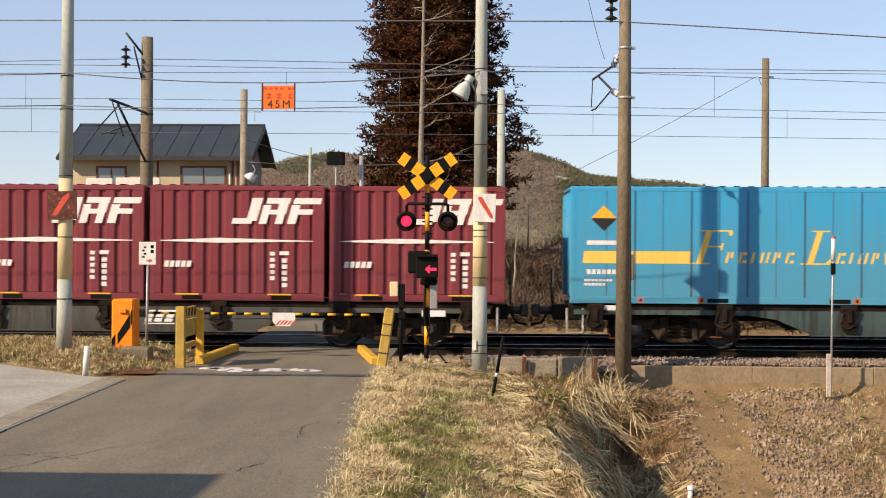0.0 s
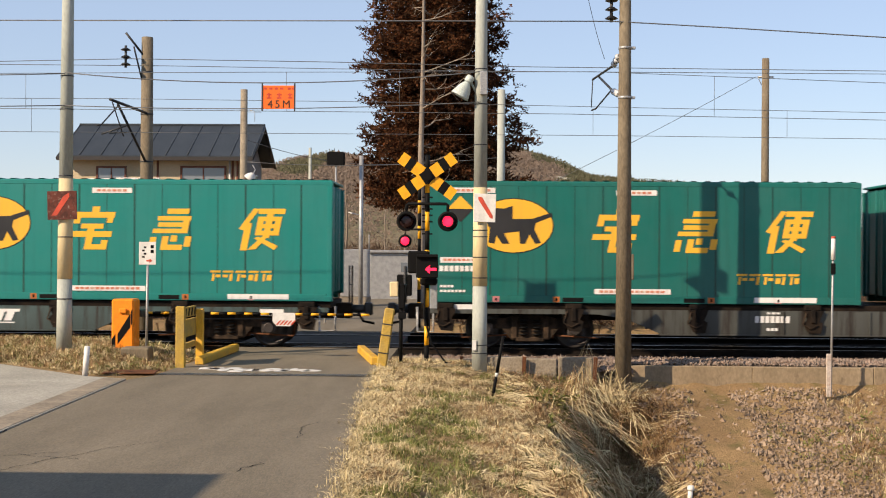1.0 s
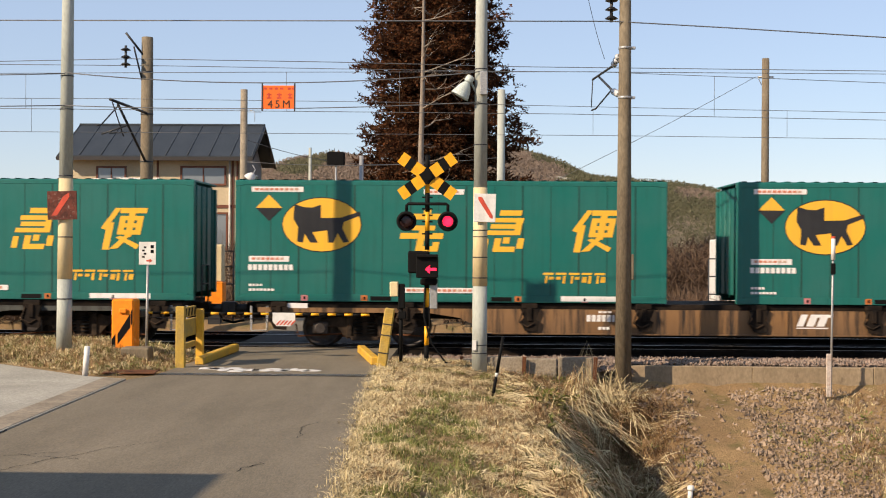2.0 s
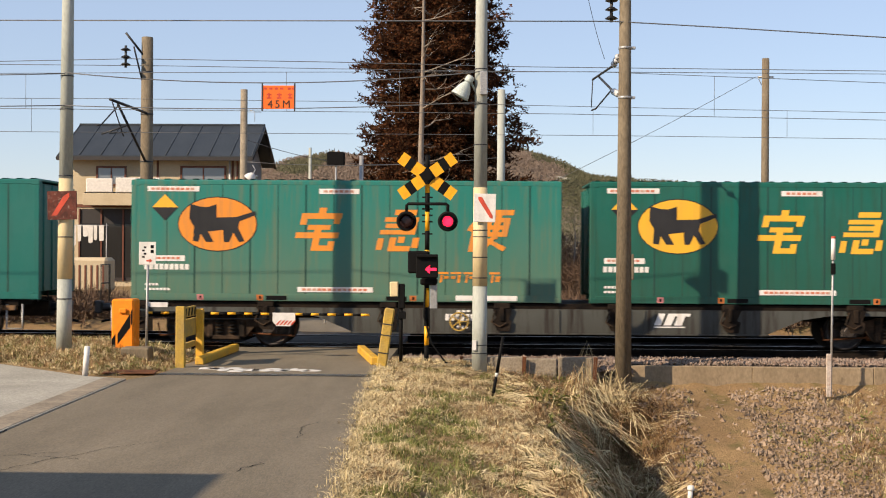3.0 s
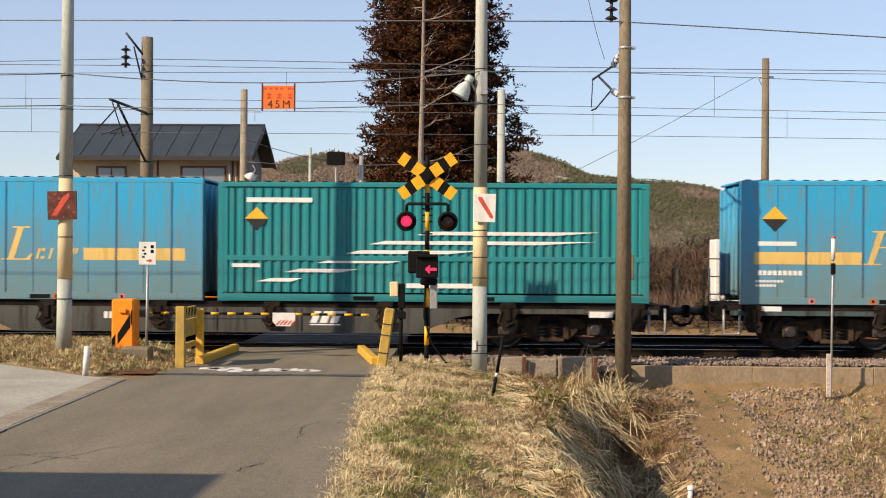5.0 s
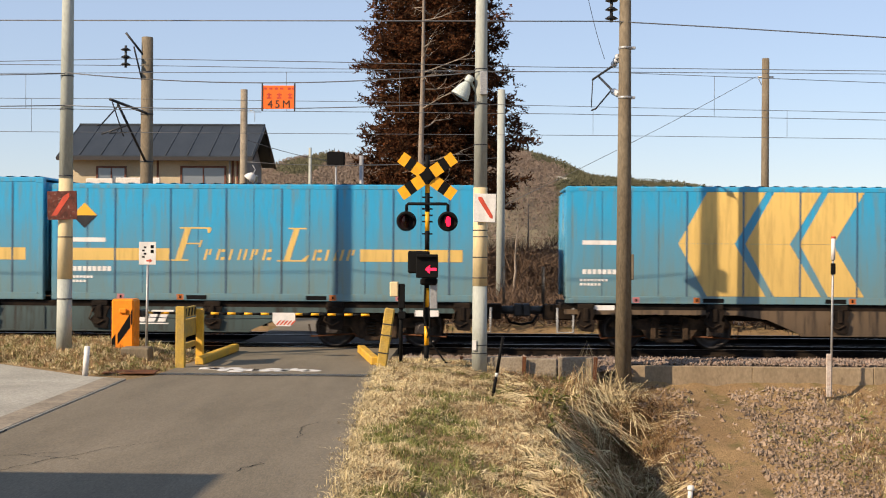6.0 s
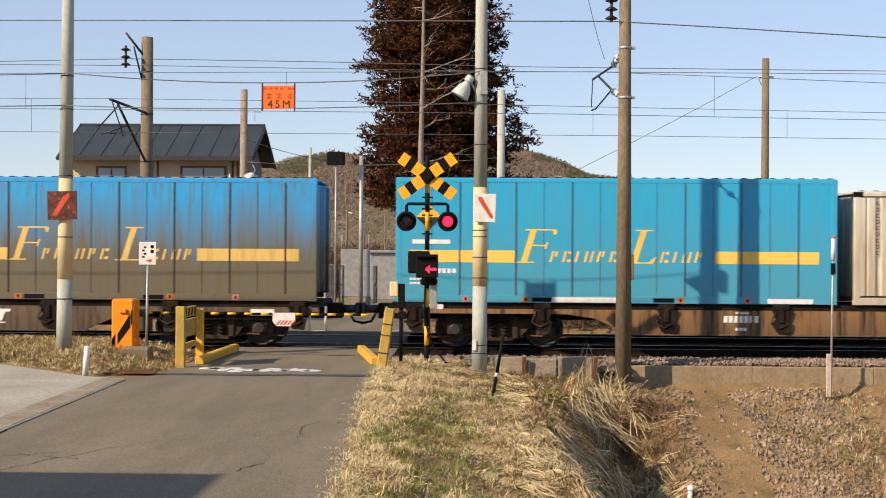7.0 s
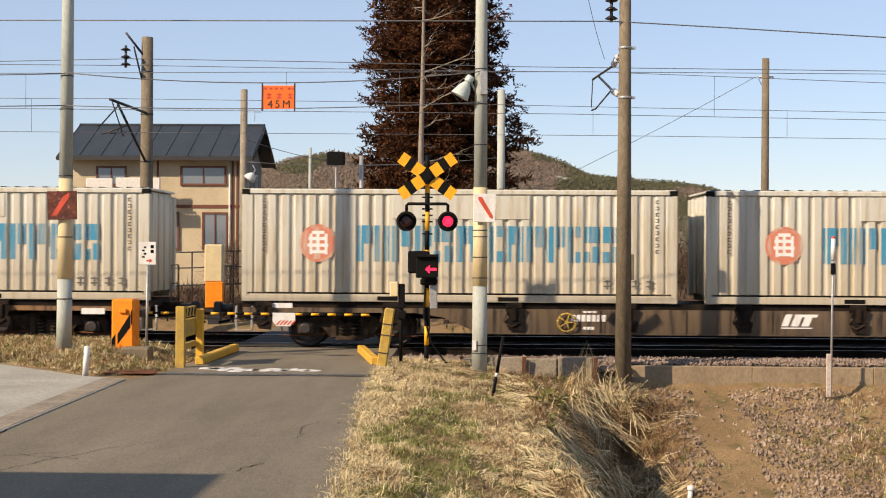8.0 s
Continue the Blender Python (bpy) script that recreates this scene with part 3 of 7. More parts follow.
def green_box(s, state, tall=2.56):
    mat = M[{"fresh": "fresh_green", "new": "green", "old": "old_green", "faded": "faded_green"}[state]]
    ink = M["orange_print"] if state == "faded" else M["yellow_print"]
    words = {"fresh": "bright teal-green freight container with yellow printed emblem", "new": "glossy green freight container with yellow printed emblem", "old": "weathered dark green freight container with yellow emblem", "faded": "sun-faded dusty green container with worn orange emblem"}[state]
    L, H = 9.125, tall
    ob = container_shell("long_freight_container", words, "green containers", mat, s, L, H, "flat")
    h2, y = L / 2, -0.003
    cx, cz = -h2 + 1.84, 1.63
    bm = B()
    disc(bm, cx, cz, 0.85, 0.585, y)
    part("emblem_rim", bm, M["black_print"], ob)
    bm = B()
    disc(bm, cx, cz, 0.83, 0.565, y - 0.003)
    part("emblem_ground", bm, ink, ob, "yellow oval")
    bm = B()
    # plain dark form in one outline: block, slab, four legs, a rising bar behind
    shape = [(-0.52, -0.36), (-0.40, -0.38), (-0.36, -0.2), (-0.24, -0.38), (-0.08, -0.38), (-0.2, -0.16), (0.12, -0.12), (0.14, -0.38), (0.25, -0.38), (0.34, -0.18), (0.46, -0.38), (0.58, -0.36), (0.44, -0.08),
             (0.47, 0.06), (0.82, 0.2), (0.80, 0.28), (0.40, 0.15), (-0.02, 0.14), (-0.02, 0.42), (-0.2, 0.36), (-0.38, 0.37), (-0.58, 0.43), (-0.6, 0.12), (-0.5, -0.06)]
    flat(bm, [(cx + a, cz + b) for a, b in shape], y - 0.006)
    part("emblem_figure", bm, M["black_print"], ob, "plain dark figure on the oval")
    for g, x in zip(GLYPHS, (-h2 + 3.54, -h2 + 5.28, -h2 + 7.13)):
        bm = B()
        for stroke in g:
            if isinstance(stroke[0], tuple):
                flat(bm, [(x + a * 0.9 + (b - 0.5) * 0.18, 1.085 + b * 0.89) for a, b in stroke], y, 0.004)
                continue
            x0, z0, x1, z1 = stroke
            bar(bm, x + x0 * 0.9 - 0.012 + (z0 - 0.5) * 0.18, 1.075 + z0 * 0.89, x + x1 * 0.9 + 0.016 + (z0 - 0.5) * 0.18, 1.1 + z1 * 0.89, y, 0.2)
        part("emblem_sign", bm, ink, ob, "large slanted sign of plain bars")
    bm = B()
    for i in range(5):
        x = h2 - 2.6 + i * 0.27
        bar(bm, x, 0.6, x + 0.22, 0.645, y, 0.15), bar(bm, x + (0.13 if i % 2 else 0.03), 0.42, x + (0.19 if i % 2 else 0.08), 0.58, y, 0.15)
        bar(bm, x + (0.0 if i % 2 else 0.12), 0.44 if i > 2 else 0.5, x + (0.1 if i % 2 else 0.22), 0.56, y, 0.15)
    part("owner_sign", bm, ink, ob, "row of small yellow bars", "stuff")
    bm = B()
    for x0, x1, z in ((0.35, 1.45, 2.32), (4.0, 4.85, 2.28), (3.55, 5.15, 0.2), (6.9, 8.2, 0.04)):
        bar(bm, -h2 + x0, z, -h2 + x1, z + 0.11, y - 0.006)
    bar(bm, -h2 + 0.3, 0.84, -h2 + 1.15, 0.96, y)
    part("notice", bm, M["white_print"], ob, "white notice strips", "stuff")
    bm = B()
    letters(bm, -h2 + 4.1, 2.31, 0.66, 0.05, 6, y - 0.009), letters(bm, -h2 + 3.65, 0.23, 1.4, 0.05, 13, y - 0.009), letters(bm, -h2 + 0.42, 2.35, 0.95, 0.05, 9, y - 0.009)
    letters(bm, -h2 + 0.36, 0.88, 0.7, 0.05, 7, y - 0.003)
    part("notice_lettering", bm, M["red_print"], ob, "red print on the notice strips", "stuff")
    bm = B()
    letters(bm, -h2 + 0.28, 0.66, 0.98, 0.12, 9, y)
    letters(bm, -h2 + 0.3, 0.32, 0.3, 0.05, 4, y), letters(bm, -h2 + 0.3, 0.22, 0.55, 0.05, 7, y)
    part("lettering", bm, M["white_print"], ob, "small white lettering", "stuff")
    diamond(ob, -h2 + 0.72, 1.98, 0.28)


def blue_box(s, state, length=9.125, H=2.46, style="line"):
    mat = M[{"clean": "sky_blue", "bright": "bright_blue", "dirty": "dirty_blue", "brown": "brown_blue"}[state]]
    ink = M["gold_print"] if state in ("clean", "bright") else M["cream_print"]
    words = {"clean": "sky blue freight container with yellow band", "bright": "bright blue tall freight container with yellow band", "dirty": "blue freight container with brown road dirt", "brown": "blue freight container caked brown with dirt below"}[state]
    if style == "arrow":
        words = "dirty blue freight container with large pale yellow chevrons"
    L = length
    ob = container_shell("long_freight_container", words, "blue containers", mat, s, L, H, "flat")
    h2, y = L / 2, -0.003
    if style == "arrow":
        for i, (x, w) in enumerate(((2.36, 1.18), (3.76, 0.93), (4.89, 0.7))):
            tip, k = -h2 + x, 0.6
            bm = B()
            flat(bm, [(tip, 1.27), (tip + k, 0.17), (tip + k + w + 0.05, 0.17), (tip + w, 1.27)], y)
            flat(bm, [(tip, 1.274), (tip + w, 1.274), (tip + k + w + 0.05, H - 0.1), (tip + k, H - 0.1)], y)
            part("chevron", bm, ink, ob, "pale yellow chevron")
        bm = B()
        x = h2 - 1.75
        bar(bm, x, 1.7, x + 0.12, 2.22, y, 0.25), bar(bm, x + 0.2, 2.1, x + 0.8, 2.22, y), bar(bm, x + 0.1, 1.92, x + 0.4, 2.0, y, 0.25), bar(bm, x + 0.4, 1.72, x + 0.85, 1.8, y), bar(bm, x + 0.42, 1.78, x + 0.56, 2.14, y, 0.8)
        bar(bm, x - 0.05, 1.52, x + 0.8, 1.58, y)
        part("emblem", bm, ink, ob, "slanted yellow emblem of plain bars")
    else:
        bm = B()
        bar(bm, -h2 + 0.26, 0.85, -h2 + 2.5, 1.11, y, 0.1)
        part("band", bm, ink, ob, "yellow band")
        bm = B()
        bar(bm, h2 - 2.55, 0.85, h2 - 0.38, 1.11, y, 0.0)
        part("band", bm, ink, ob, "yellow band")
        x = -h2 + 2.62
        for big, n in ((0, 6), (1, 4)):
            bm = B()
            flat(bm, [(x + 0.02, 0.87), (x + 0.15, 0.87), (x + 0.36, 1.54), (x + 0.23, 1.54)], y)
            bar(bm, x - 0.12, 0.845, x + (0.3 if not big else 0.5), 0.875, y)
            bar(bm, x + 0.12, 1.53, x + (0.78 if not big else 0.5), 1.56, y)
            if big:
                flat(bm, [(x + 0.4, 0.875), (x + 0.5, 0.875), (x + 0.56, 0.98), (x + 0.52, 0.98)], y)
            else:
                bar(bm, x + 0.26, 1.2, x + 0.58, 1.23, y), flat(bm, [(x + 0.72, 1.44), (x + 0.76, 1.44), (x + 0.8, 1.53), (x + 0.7, 1.53)], y), bar(bm, x + 0.52, 1.14, x + 0.56, 1.29, y, 0.3)
            part("initial", bm, ink, ob, "tall slanted yellow initial of plain strokes")
            x += 0.6
            for i in range(n):
                bm = B()
                stem = 0.05
                bar(bm, x + 0.02, 0.87, x + 0.02 + stem, 1.1, y, 0.28)
                k = (i + big) % 4
                if k == 0:
                    bar(bm, x + 0.13, 0.98, x + 0.18, 1.1, y, 0.28)
                elif k == 1:
                    bar(bm, x + 0.12, 0.87, x + 0.2, 0.93, y, 0.28), bar(bm, x + 0.14, 1.04, x + 0.22, 1.1, y, 0.28)
                elif k == 3:
                    bar(bm, x + 0.14, 0.87, x + 0.14 + stem, 1.1, y, 0.28)
                part("small_initial", bm, ink, ob)
                x += 0.265 if k != 2 else 0.19
            x += 0.2
        diamond(ob, -h2 + 0.7, 1.8, 0.27)
    bm = B()
    letters(bm, -h2 + 0.35, 0.62, 0.95, 0.1, 9, y), letters(bm, -h2 + 0.3, 0.47, 0.6, 0.05, 8, y), letters(bm, -h2 + 0.3, 0.38, 0.45, 0.05, 6, y)
    bar(bm, -h2 + 0.35, 1.24, -h2 + 1.15, 1.33, y)
    part("lettering", bm, M["white_print"], ob, "small white lettering", "stuff")
    if state == "bright":
        bm = B()
        bar(bm, h2 - 1.45, 0.02, h2 - 0.5, 0.12, y - 0.006), bar(bm, -h2 + 3.3, 0.02, -h2 + 4.9, 0.13, y - 0.006)
        part("notice", bm, M["white_print"], ob, "white notice strips", "stuff")


def teal_box(s):
    L, H = 9.125, 2.52
    ob = container_shell("long_freight_container", "teal corrugated steel freight container with white swooshes", "teal containers", M["teal"], s, L, H, "rib20")
    h2, y = L / 2, -0.003
    bm = B()
    for i, (x, w) in enumerate(((0.8, 1.0), (1.4, 1.6), (2.1, 2.0), (2.7, 2.9), (3.2, 4.8), (4.2, 3.9))):
        z = 0.42 + i * 0.2
        flat(bm, [(-h2 + x, z), (-h2 + x + w * 0.75, z), (-h2 + x + w, z + 0.075), (-h2 + x + 0.35, z + 0.075)], y)
    part("swoosh", bm, M["white_print"], ob, "white swooshes")
    bm = B()
    bar(bm, -h2 + 0.6, 2.1, -h2 + 2.0, 2.2, y), bar(bm, -h2 + 4.0, 0.3, -h2 + 5.5, 0.4, y), bar(bm, -h2 + 0.3, 0.72, -h2 + 0.9, 0.8, y)
    part("notice", bm, M["white_print"], ob, "white notice strips", "stuff")
    bm = B()
    box(bm, -h2 + 0.12, h2 - 0.12, -0.008, 0.06, 0.86, 0.97, 0.01)
    part("waist_rail", bm, M["teal"], ob)
    diamond(ob, -h2 + 0.82, 1.75, 0.25)


def pale_box(s, length):
    L, H = length, 2.38
    ob = container_shell("long_freight_container", "weathered cream ribbed freight container with blue lettering bars", "cream containers", M["pale"], s, L, H, "rib30")
    h2, y = L / 2, -0.003
    span = L - 0.2
    count = round((span - 0.24) / 0.28)
    per = (span - 0.24) / count
    ribs = [-span / 2 + 0.12 + per * (i + 0.5) for i in range(count)]
    edges = [(x - per * 0.32, x + per * 0.32, y) for x in ribs] + [(x + per * 0.39, x + per * 0.61, 0.042) for x in ribs]
    blocks = (((0, 0, 0.3, 1), (0.7, 0, 1, 1), (0.3, 0.5, 0.7, 1)), ((0, 0, 1, 1),), ((0, 0, 0.38, 1), (0.5, 0.42, 1, 1)), ((0, 0.55, 1, 1), (0.55, 0, 1, 0.45), (0, 0, 0.4, 0.3)), ((0, 0, 0.45, 1), (0.55, 0.7, 1, 1), (0.55, 0, 1, 0.3)))
    x = -h2 + 2.44
    for w, kind in ((0.56, 0), (0.16, 1), (0.44, 2), (0.44, 2), (0.46, 3), (0.5, 0), (0, 9), (0.34, 4), (0.42, 0), (0.42, 2), (0.44, 2), (0.3, 4), (0.4, 3), (0.4, 3)):
        w *= 0.87
        if kind == 9:
            x += 0.2
            continue
        bm = B()
        for a, c, b, d in blocks[kind]:
            for e0, e1, yy in edges:
                p, q = max(x + a * w, e0), min(x + b * w, e1)
                if q - p > 0.015:
                    bar(bm, p, 0.86 + c * 0.76, q, 0.86 + d * 0.76, yy)
        part("emblem_block", bm, M["blue_print"], ob, "worn blue painted block across the ribs")
        x += w + 0.062
    cx, cz = -h2 + 1.62, 1.24
    bm = B()
    for i in range(28):
        a0, a1 = i * math.tau / 28, (i + 1) * math.tau / 28
        ro, ri = 0.4, 0.35
        flat(bm, [(cx + ri * math.cos(a0), cz + ri * math.sin(a0)), (cx + ro * math.cos(a0), cz + ro * math.sin(a0)), (cx + ro * math.cos(a1), cz + ro * math.sin(a1)), (cx + ri * math.cos(a1), cz + ri * math.sin(a1))], y)
    part("emblem_ring", bm, M["red_print"], ob, "worn red ring")
    bm = B()
    disc(bm, cx, cz, 0.345, 0.345, y)
    part("emblem_ground", bm, M["red_print"], ob, "worn orange-red disc")
    bm = B()
    for dz, w in ((0.19, 0.26), (0.06, 0.4), (-0.08, 0.44), (-0.22, 0.36)):
        bar(bm, cx - w / 2, cz + dz, cx + w / 2, cz + dz + 0.07, y - 0.003)
    bar(bm, cx - 0.03, cz - 0.2, cx + 0.03, cz + 0.2, y - 0.004)
    for dx in (-0.18, 0.14):
        bar(bm, cx + dx, cz - 0.24, cx + dx + 0.06, cz + 0.2, y - 0.003)
    part("emblem_print", bm, M["white_print"], ob, "", "stuff")
    bm = B()
    for x in (-h2 + 0.48, h2 - 0.42):
        for i in range(9):
            bar(bm, x - 0.04, 2.1 - i * 0.13, x + 0.035, 2.12 - i * 0.13, y), bar(bm, x - 0.04, 2.16 - i * 0.13, x + 0.035, 2.18 - i * 0.13, y), bar(bm, x - 0.04 + 0.05 * (i % 2), 2.12 - i * 0.13, x - 0.015 + 0.05 * (i % 2), 2.16 - i * 0.13, y)
    for i in range(4):
        x = h2 - 1.55 + i * 0.3
        bar(bm, x, 0.45, x + 0.16, 0.48, y), bar(bm, x, 0.35, x + 0.16, 0.38, y), bar(bm, x + 0.06, 0.3, x + 0.1, 0.5, y)
    part("lettering", bm, M["stack_print"], ob, "small dark lettering", "stuff")
    bm = B()
    box(bm, -h2 + 3.2, h2 - 3.1, -0.012, 0.05, H - 0.62, H - 0.12, 0.008)
    part("blank_panel", bm, M["pale"], ob, "smooth upper panel")


def bogie(parent, x, flip):
    bm = B()
    box(bm, -0.2, 0.2, 0.3, 2.14, 0.55, 0.78, 0.03)
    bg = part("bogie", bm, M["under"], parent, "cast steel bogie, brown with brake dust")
    bg.location = (x, 0, 0)
    for dx in (-0.95, 0.95):
        bm = B()
        for s in (-0.56, 0.56):
            yc = 1.22 + s
            lathe(bm, [(0.44, -0.065), (0.44, -0.05), (0.42, -0.04), (0.405, 0.05), (0.36, 0.055), (0.33, 0.0), (0.13, 0.005), (0.12, 0.06)] if s > 0 else [(0.12, -0.06), (0.13, -0.005), (0.33, 0.0), (0.36, -0.055), (0.405, -0.05), (0.42, 0.04), (0.44, 0.05), (0.44, 0.065)], (dx, yc, 0.42), "y", 28)
        tube(bm, (dx, 0.5, 0.42), (dx, 1.94, 0.42), 0.075, None, 12)
        part("wheelset", bm, M["wheel"], bg, "worn steel wheelset")
    for y0, y1 in ((0.34, 0.46), (1.98, 2.10)):
        bm = B()
        out = [(-1.28, 0.5), (-1.2, 0.62), (-0.55, 0.66), (-0.35, 0.72), (0.35, 0.72), (0.55, 0.66), (1.2, 0.62), (1.28, 0.5), (1.1, 0.44), (0.6, 0.44), (0.4, 0.2), (-0.4, 0.2), (-0.6, 0.44), (-1.1, 0.44)]
        a, b = [bm.verts.new((p, y0, q)) for p, q in out], [bm.verts.new((p, y1, q)) for p, q in out]
        bm.faces.new(a), bm.faces.new(b[::-1])
        for i in range(len(out)):
            j = (i + 1) % len(out)
            bm.faces.new((a[j], a[i], b[i], b[j]))
        part("side_frame", bm, M["bogie_rust"], bg)
        for dx in (-0.95, 0.95):
            bm = B()
            yy = y0 - 0.06 if y0 < 1 else y1
            box(bm, dx - 0.16, dx + 0.16, yy, yy + 0.06, 0.3, 0.56, 0.02)
            lathe(bm, [(0.1, -0.05), (0.12, -0.03), (0.12, 0.03)], (dx, yy - 0.01 if y0 < 1 else yy + 0.07, 0.42), "y", 14)
            part("axle_box", bm, M["wheel"], bg, "dusty axle box cover")
        bm = B()
        box(bm, -0.3, 0.3, y0 - 0.05, y0 + 0.02, 0.16, 0.26, 0.02)
        for dx in (-0.34, 0.34):
            box(bm, dx - 0.06, dx + 0.06, y0 - 0.04, y0 + 0.05, 0.22, 0.7, 0.015)
        part("bolster_guide", bm, M["bogie_rust"], bg)
        for dx in (-0.14, 0.14):
            bm = B()
            for k in range(5):
                lathe(bm, [(0.075, 0.0), (0.095, 0.015), (0.075, 0.03)], (dx, (y0 + y1) / 2 - 0.08, 0.3 + k * 0.075), "z", 10)
            part("spring", bm, M["box_dark"], bg)
    bm = B()
    for s in (-1, 1):
        box(bm, s * 0.46 - 0.05, s * 0.46 + 0.05, 0.5, 0.6, 0.22, 0.62, 0.01)
        bent(bm, [(s * 0.46, 0.44, 0.3), (s * 1.45, 0.44, 0.24), (s * 1.5, 0.44, 0.5)], 0.02)
    part("brake_rigging", bm, M["rust"], bg, "", "stuff")


def wagon(s_centre, paint_name, label, wheel_x=None, plates=((-2.4, 0.75, "number"), (2.0, 0.6, "mark"))):
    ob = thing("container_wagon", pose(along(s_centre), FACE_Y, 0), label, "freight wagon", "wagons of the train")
    MOVING.append(ob)
    mat = M[paint_name]
    bm = B()
    for y0, y1 in ((0.02, 0.14), (2.3, 2.42)):
        out = [(-9.35, 0.77), (-5.7, 0.77), (-5.1, 0.68), (-4.35, 0.36), (4.35, 0.36), (5.1, 0.68), (5.7, 0.77), (9.35, 0.77), (9.35, 0.87), (-9.35, 0.87)]
        a, b = [bm.verts.new((p, y0, q)) for p, q in out], [bm.verts.new((p, y1, q)) for p, q in out]
        bm.faces.new(a), bm.faces.new(b[::-1])
        for i in range(len(out)):
            j = (i + 1) % len(out)
            bm.faces.new((a[j], a[i], b[i], b[j]))
        box(bm, -4.4, 4.4, y0 - 0.03, y1 + 0.03, 0.34, 0.37)
        for k in range(-7, 8):
            box(bm, k * 0.6 - 0.012, k * 0.6 + 0.012, y0 - 0.025, y0, 0.37, 0.86) if k % 3 == 0 else None
    part("side_sill", bm, mat, ob)
    bm = B()
    box(bm, -9.4, 9.4, 0.07, 2.38, 0.86, 0.985, 0.01)
    box(bm, -9.75, 9.75, 1.0, 1.45, 0.6, 0.93, 0.02)
    for k in range(-9, 10):
        box(bm, k * 1.0 - 0.06, k * 1.0 + 0.06, 0.15, 2.29, 0.72, 0.93)
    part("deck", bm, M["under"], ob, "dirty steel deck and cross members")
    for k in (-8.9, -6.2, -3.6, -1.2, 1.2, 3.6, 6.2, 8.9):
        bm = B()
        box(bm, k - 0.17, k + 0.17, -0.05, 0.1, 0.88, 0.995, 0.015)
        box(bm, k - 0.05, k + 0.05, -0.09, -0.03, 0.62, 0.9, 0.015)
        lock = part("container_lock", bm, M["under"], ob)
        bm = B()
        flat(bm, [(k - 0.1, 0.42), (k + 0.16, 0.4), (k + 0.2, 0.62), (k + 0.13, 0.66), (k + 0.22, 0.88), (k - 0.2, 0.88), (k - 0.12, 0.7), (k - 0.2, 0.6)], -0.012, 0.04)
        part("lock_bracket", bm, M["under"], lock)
        bm = B()
        bent(bm, [(k - 0.14, -0.06, 0.84), (k - 0.22, -0.07, 0.6), (k - 0.05, -0.07, 0.5), (k + 0.1, -0.07, 0.58)], 0.018, 5)
        part("lock_lever", bm, M["bogie_rust"], lock)
    for x in (-7.1, 7.1):
        bogie(ob, x, False)
    for sx in (-1, 1):
        bm = B()
        tube(bm, (sx * 9.7, 1.22, 0.8), (sx * 10.1, 1.22, 0.8), 0.09, None, 10)
        box(bm, *sorted((sx * 10.02, sx * 10.2)), 1.1, 1.34, 0.66, 0.94, 0.03)
        part("coupler", bm, M["steel_dark"], ob, "dark knuckle coupler")
        bm = B()
        x0 = sx * 9.5
        bent(bm, [(x0, 0.05, 0.9), (x0, 0.05, 0.38), (sx * 9.16, 0.05, 0.38), (sx * 9.16, 0.05, 0.9)], 0.022)
        part("step", bm, M["galv"], ob, "pale steel foot step")
        bm = B()
        xr = sx * 9.78
        bent(bm, [(xr, 0.2, 0.95), (xr, 0.2, 1.75), (xr, 0.85, 1.75), (xr, 0.85, 0.95)], 0.02)
        bent(bm, [(xr, 0.2, 1.35), (xr, 0.85, 1.35)], 0.015)
        part("handrail", bm, M["steel_dark"], ob, "end handrail")
        bm = B()
        bent(bm, [(sx * 9.75, 1.7, 0.85), (sx * 9.95, 1.7, 0.5), (sx * 10.2, 1.7, 0.45)], 0.03)
        part("brake_hose", bm, M["box_dark"], ob)
    bm = B()
    lathe(bm, [(0.28, -0.1), (0.3, 0.0), (0.28, 0.1)], (1.2, 1.2, 0.55), "x", 16)
    tube(bm, (-1.6, 1.2, 0.5), (1.2, 1.2, 0.5), 0.2, None, 14)
    part("air_tank", bm, M["under"], ob)
    for x, w, kind in plates:
        bm = B()
        if kind == "number":
            letters(bm, x, 0.62, w, 0.14, 7, 0.018, 0.05)
            letters(bm, x + 0.25, 0.45, 0.25, 0.06, 3, 0.018)
            letters(bm, x + 0.25, 0.8, 0.3, 0.04, 3, 0.018)
        else:
            bar(bm, x, 0.55, x + 0.14, 0.8, 0.018, 0.4), bar(bm, x + 0.2, 0.55, x + 0.36, 0.8, 0.018, 0.4), bar(bm, x + 0.42, 0.55, x + 0.58, 0.8, 0.018, 0.4), bar(bm, x, 0.5, x + 0.65, 0.525, 0.018), bar(bm, x + 0.3, 0.74, x + 0.75, 0.8, 0.018, 0.4)
        part("lettering", bm, M["white_print"], ob, "white lettering bars", "stuff")
    bm = B()
    bar(bm, -8.9, 0.86, -8.3, 0.965, 0.018), bar(bm, 7.9, 0.7, 8.4, 0.83, 0.018)
    part("end_plate", bm, M["white_print"], ob, "pale notice plates", "stuff")
    if wheel_x is not None:
        bm = B()
        for i in range(20):
            a0, a1 = i * math.tau / 20, (i + 1) * math.tau / 20
            tube(bm, (wheel_x + 0.19 * math.cos(a0), -0.05, 0.6 + 0.19 * math.sin(a0)), (wheel_x + 0.19 * math.cos(a1), -0.05, 0.6 + 0.19 * math.sin(a1)), 0.018, None, 6)
        for i in range(5):
            a0 = i * math.tau / 5
            tube(bm, (wheel_x, -0.05, 0.6), (wheel_x + 0.19 * math.cos(a0), -0.05, 0.6 + 0.19 * math.sin(a0)), 0.014, None, 6)
        tube(bm, (wheel_x, -0.07, 0.6), (wheel_x, 0.04, 0.6), 0.035, None, 10)
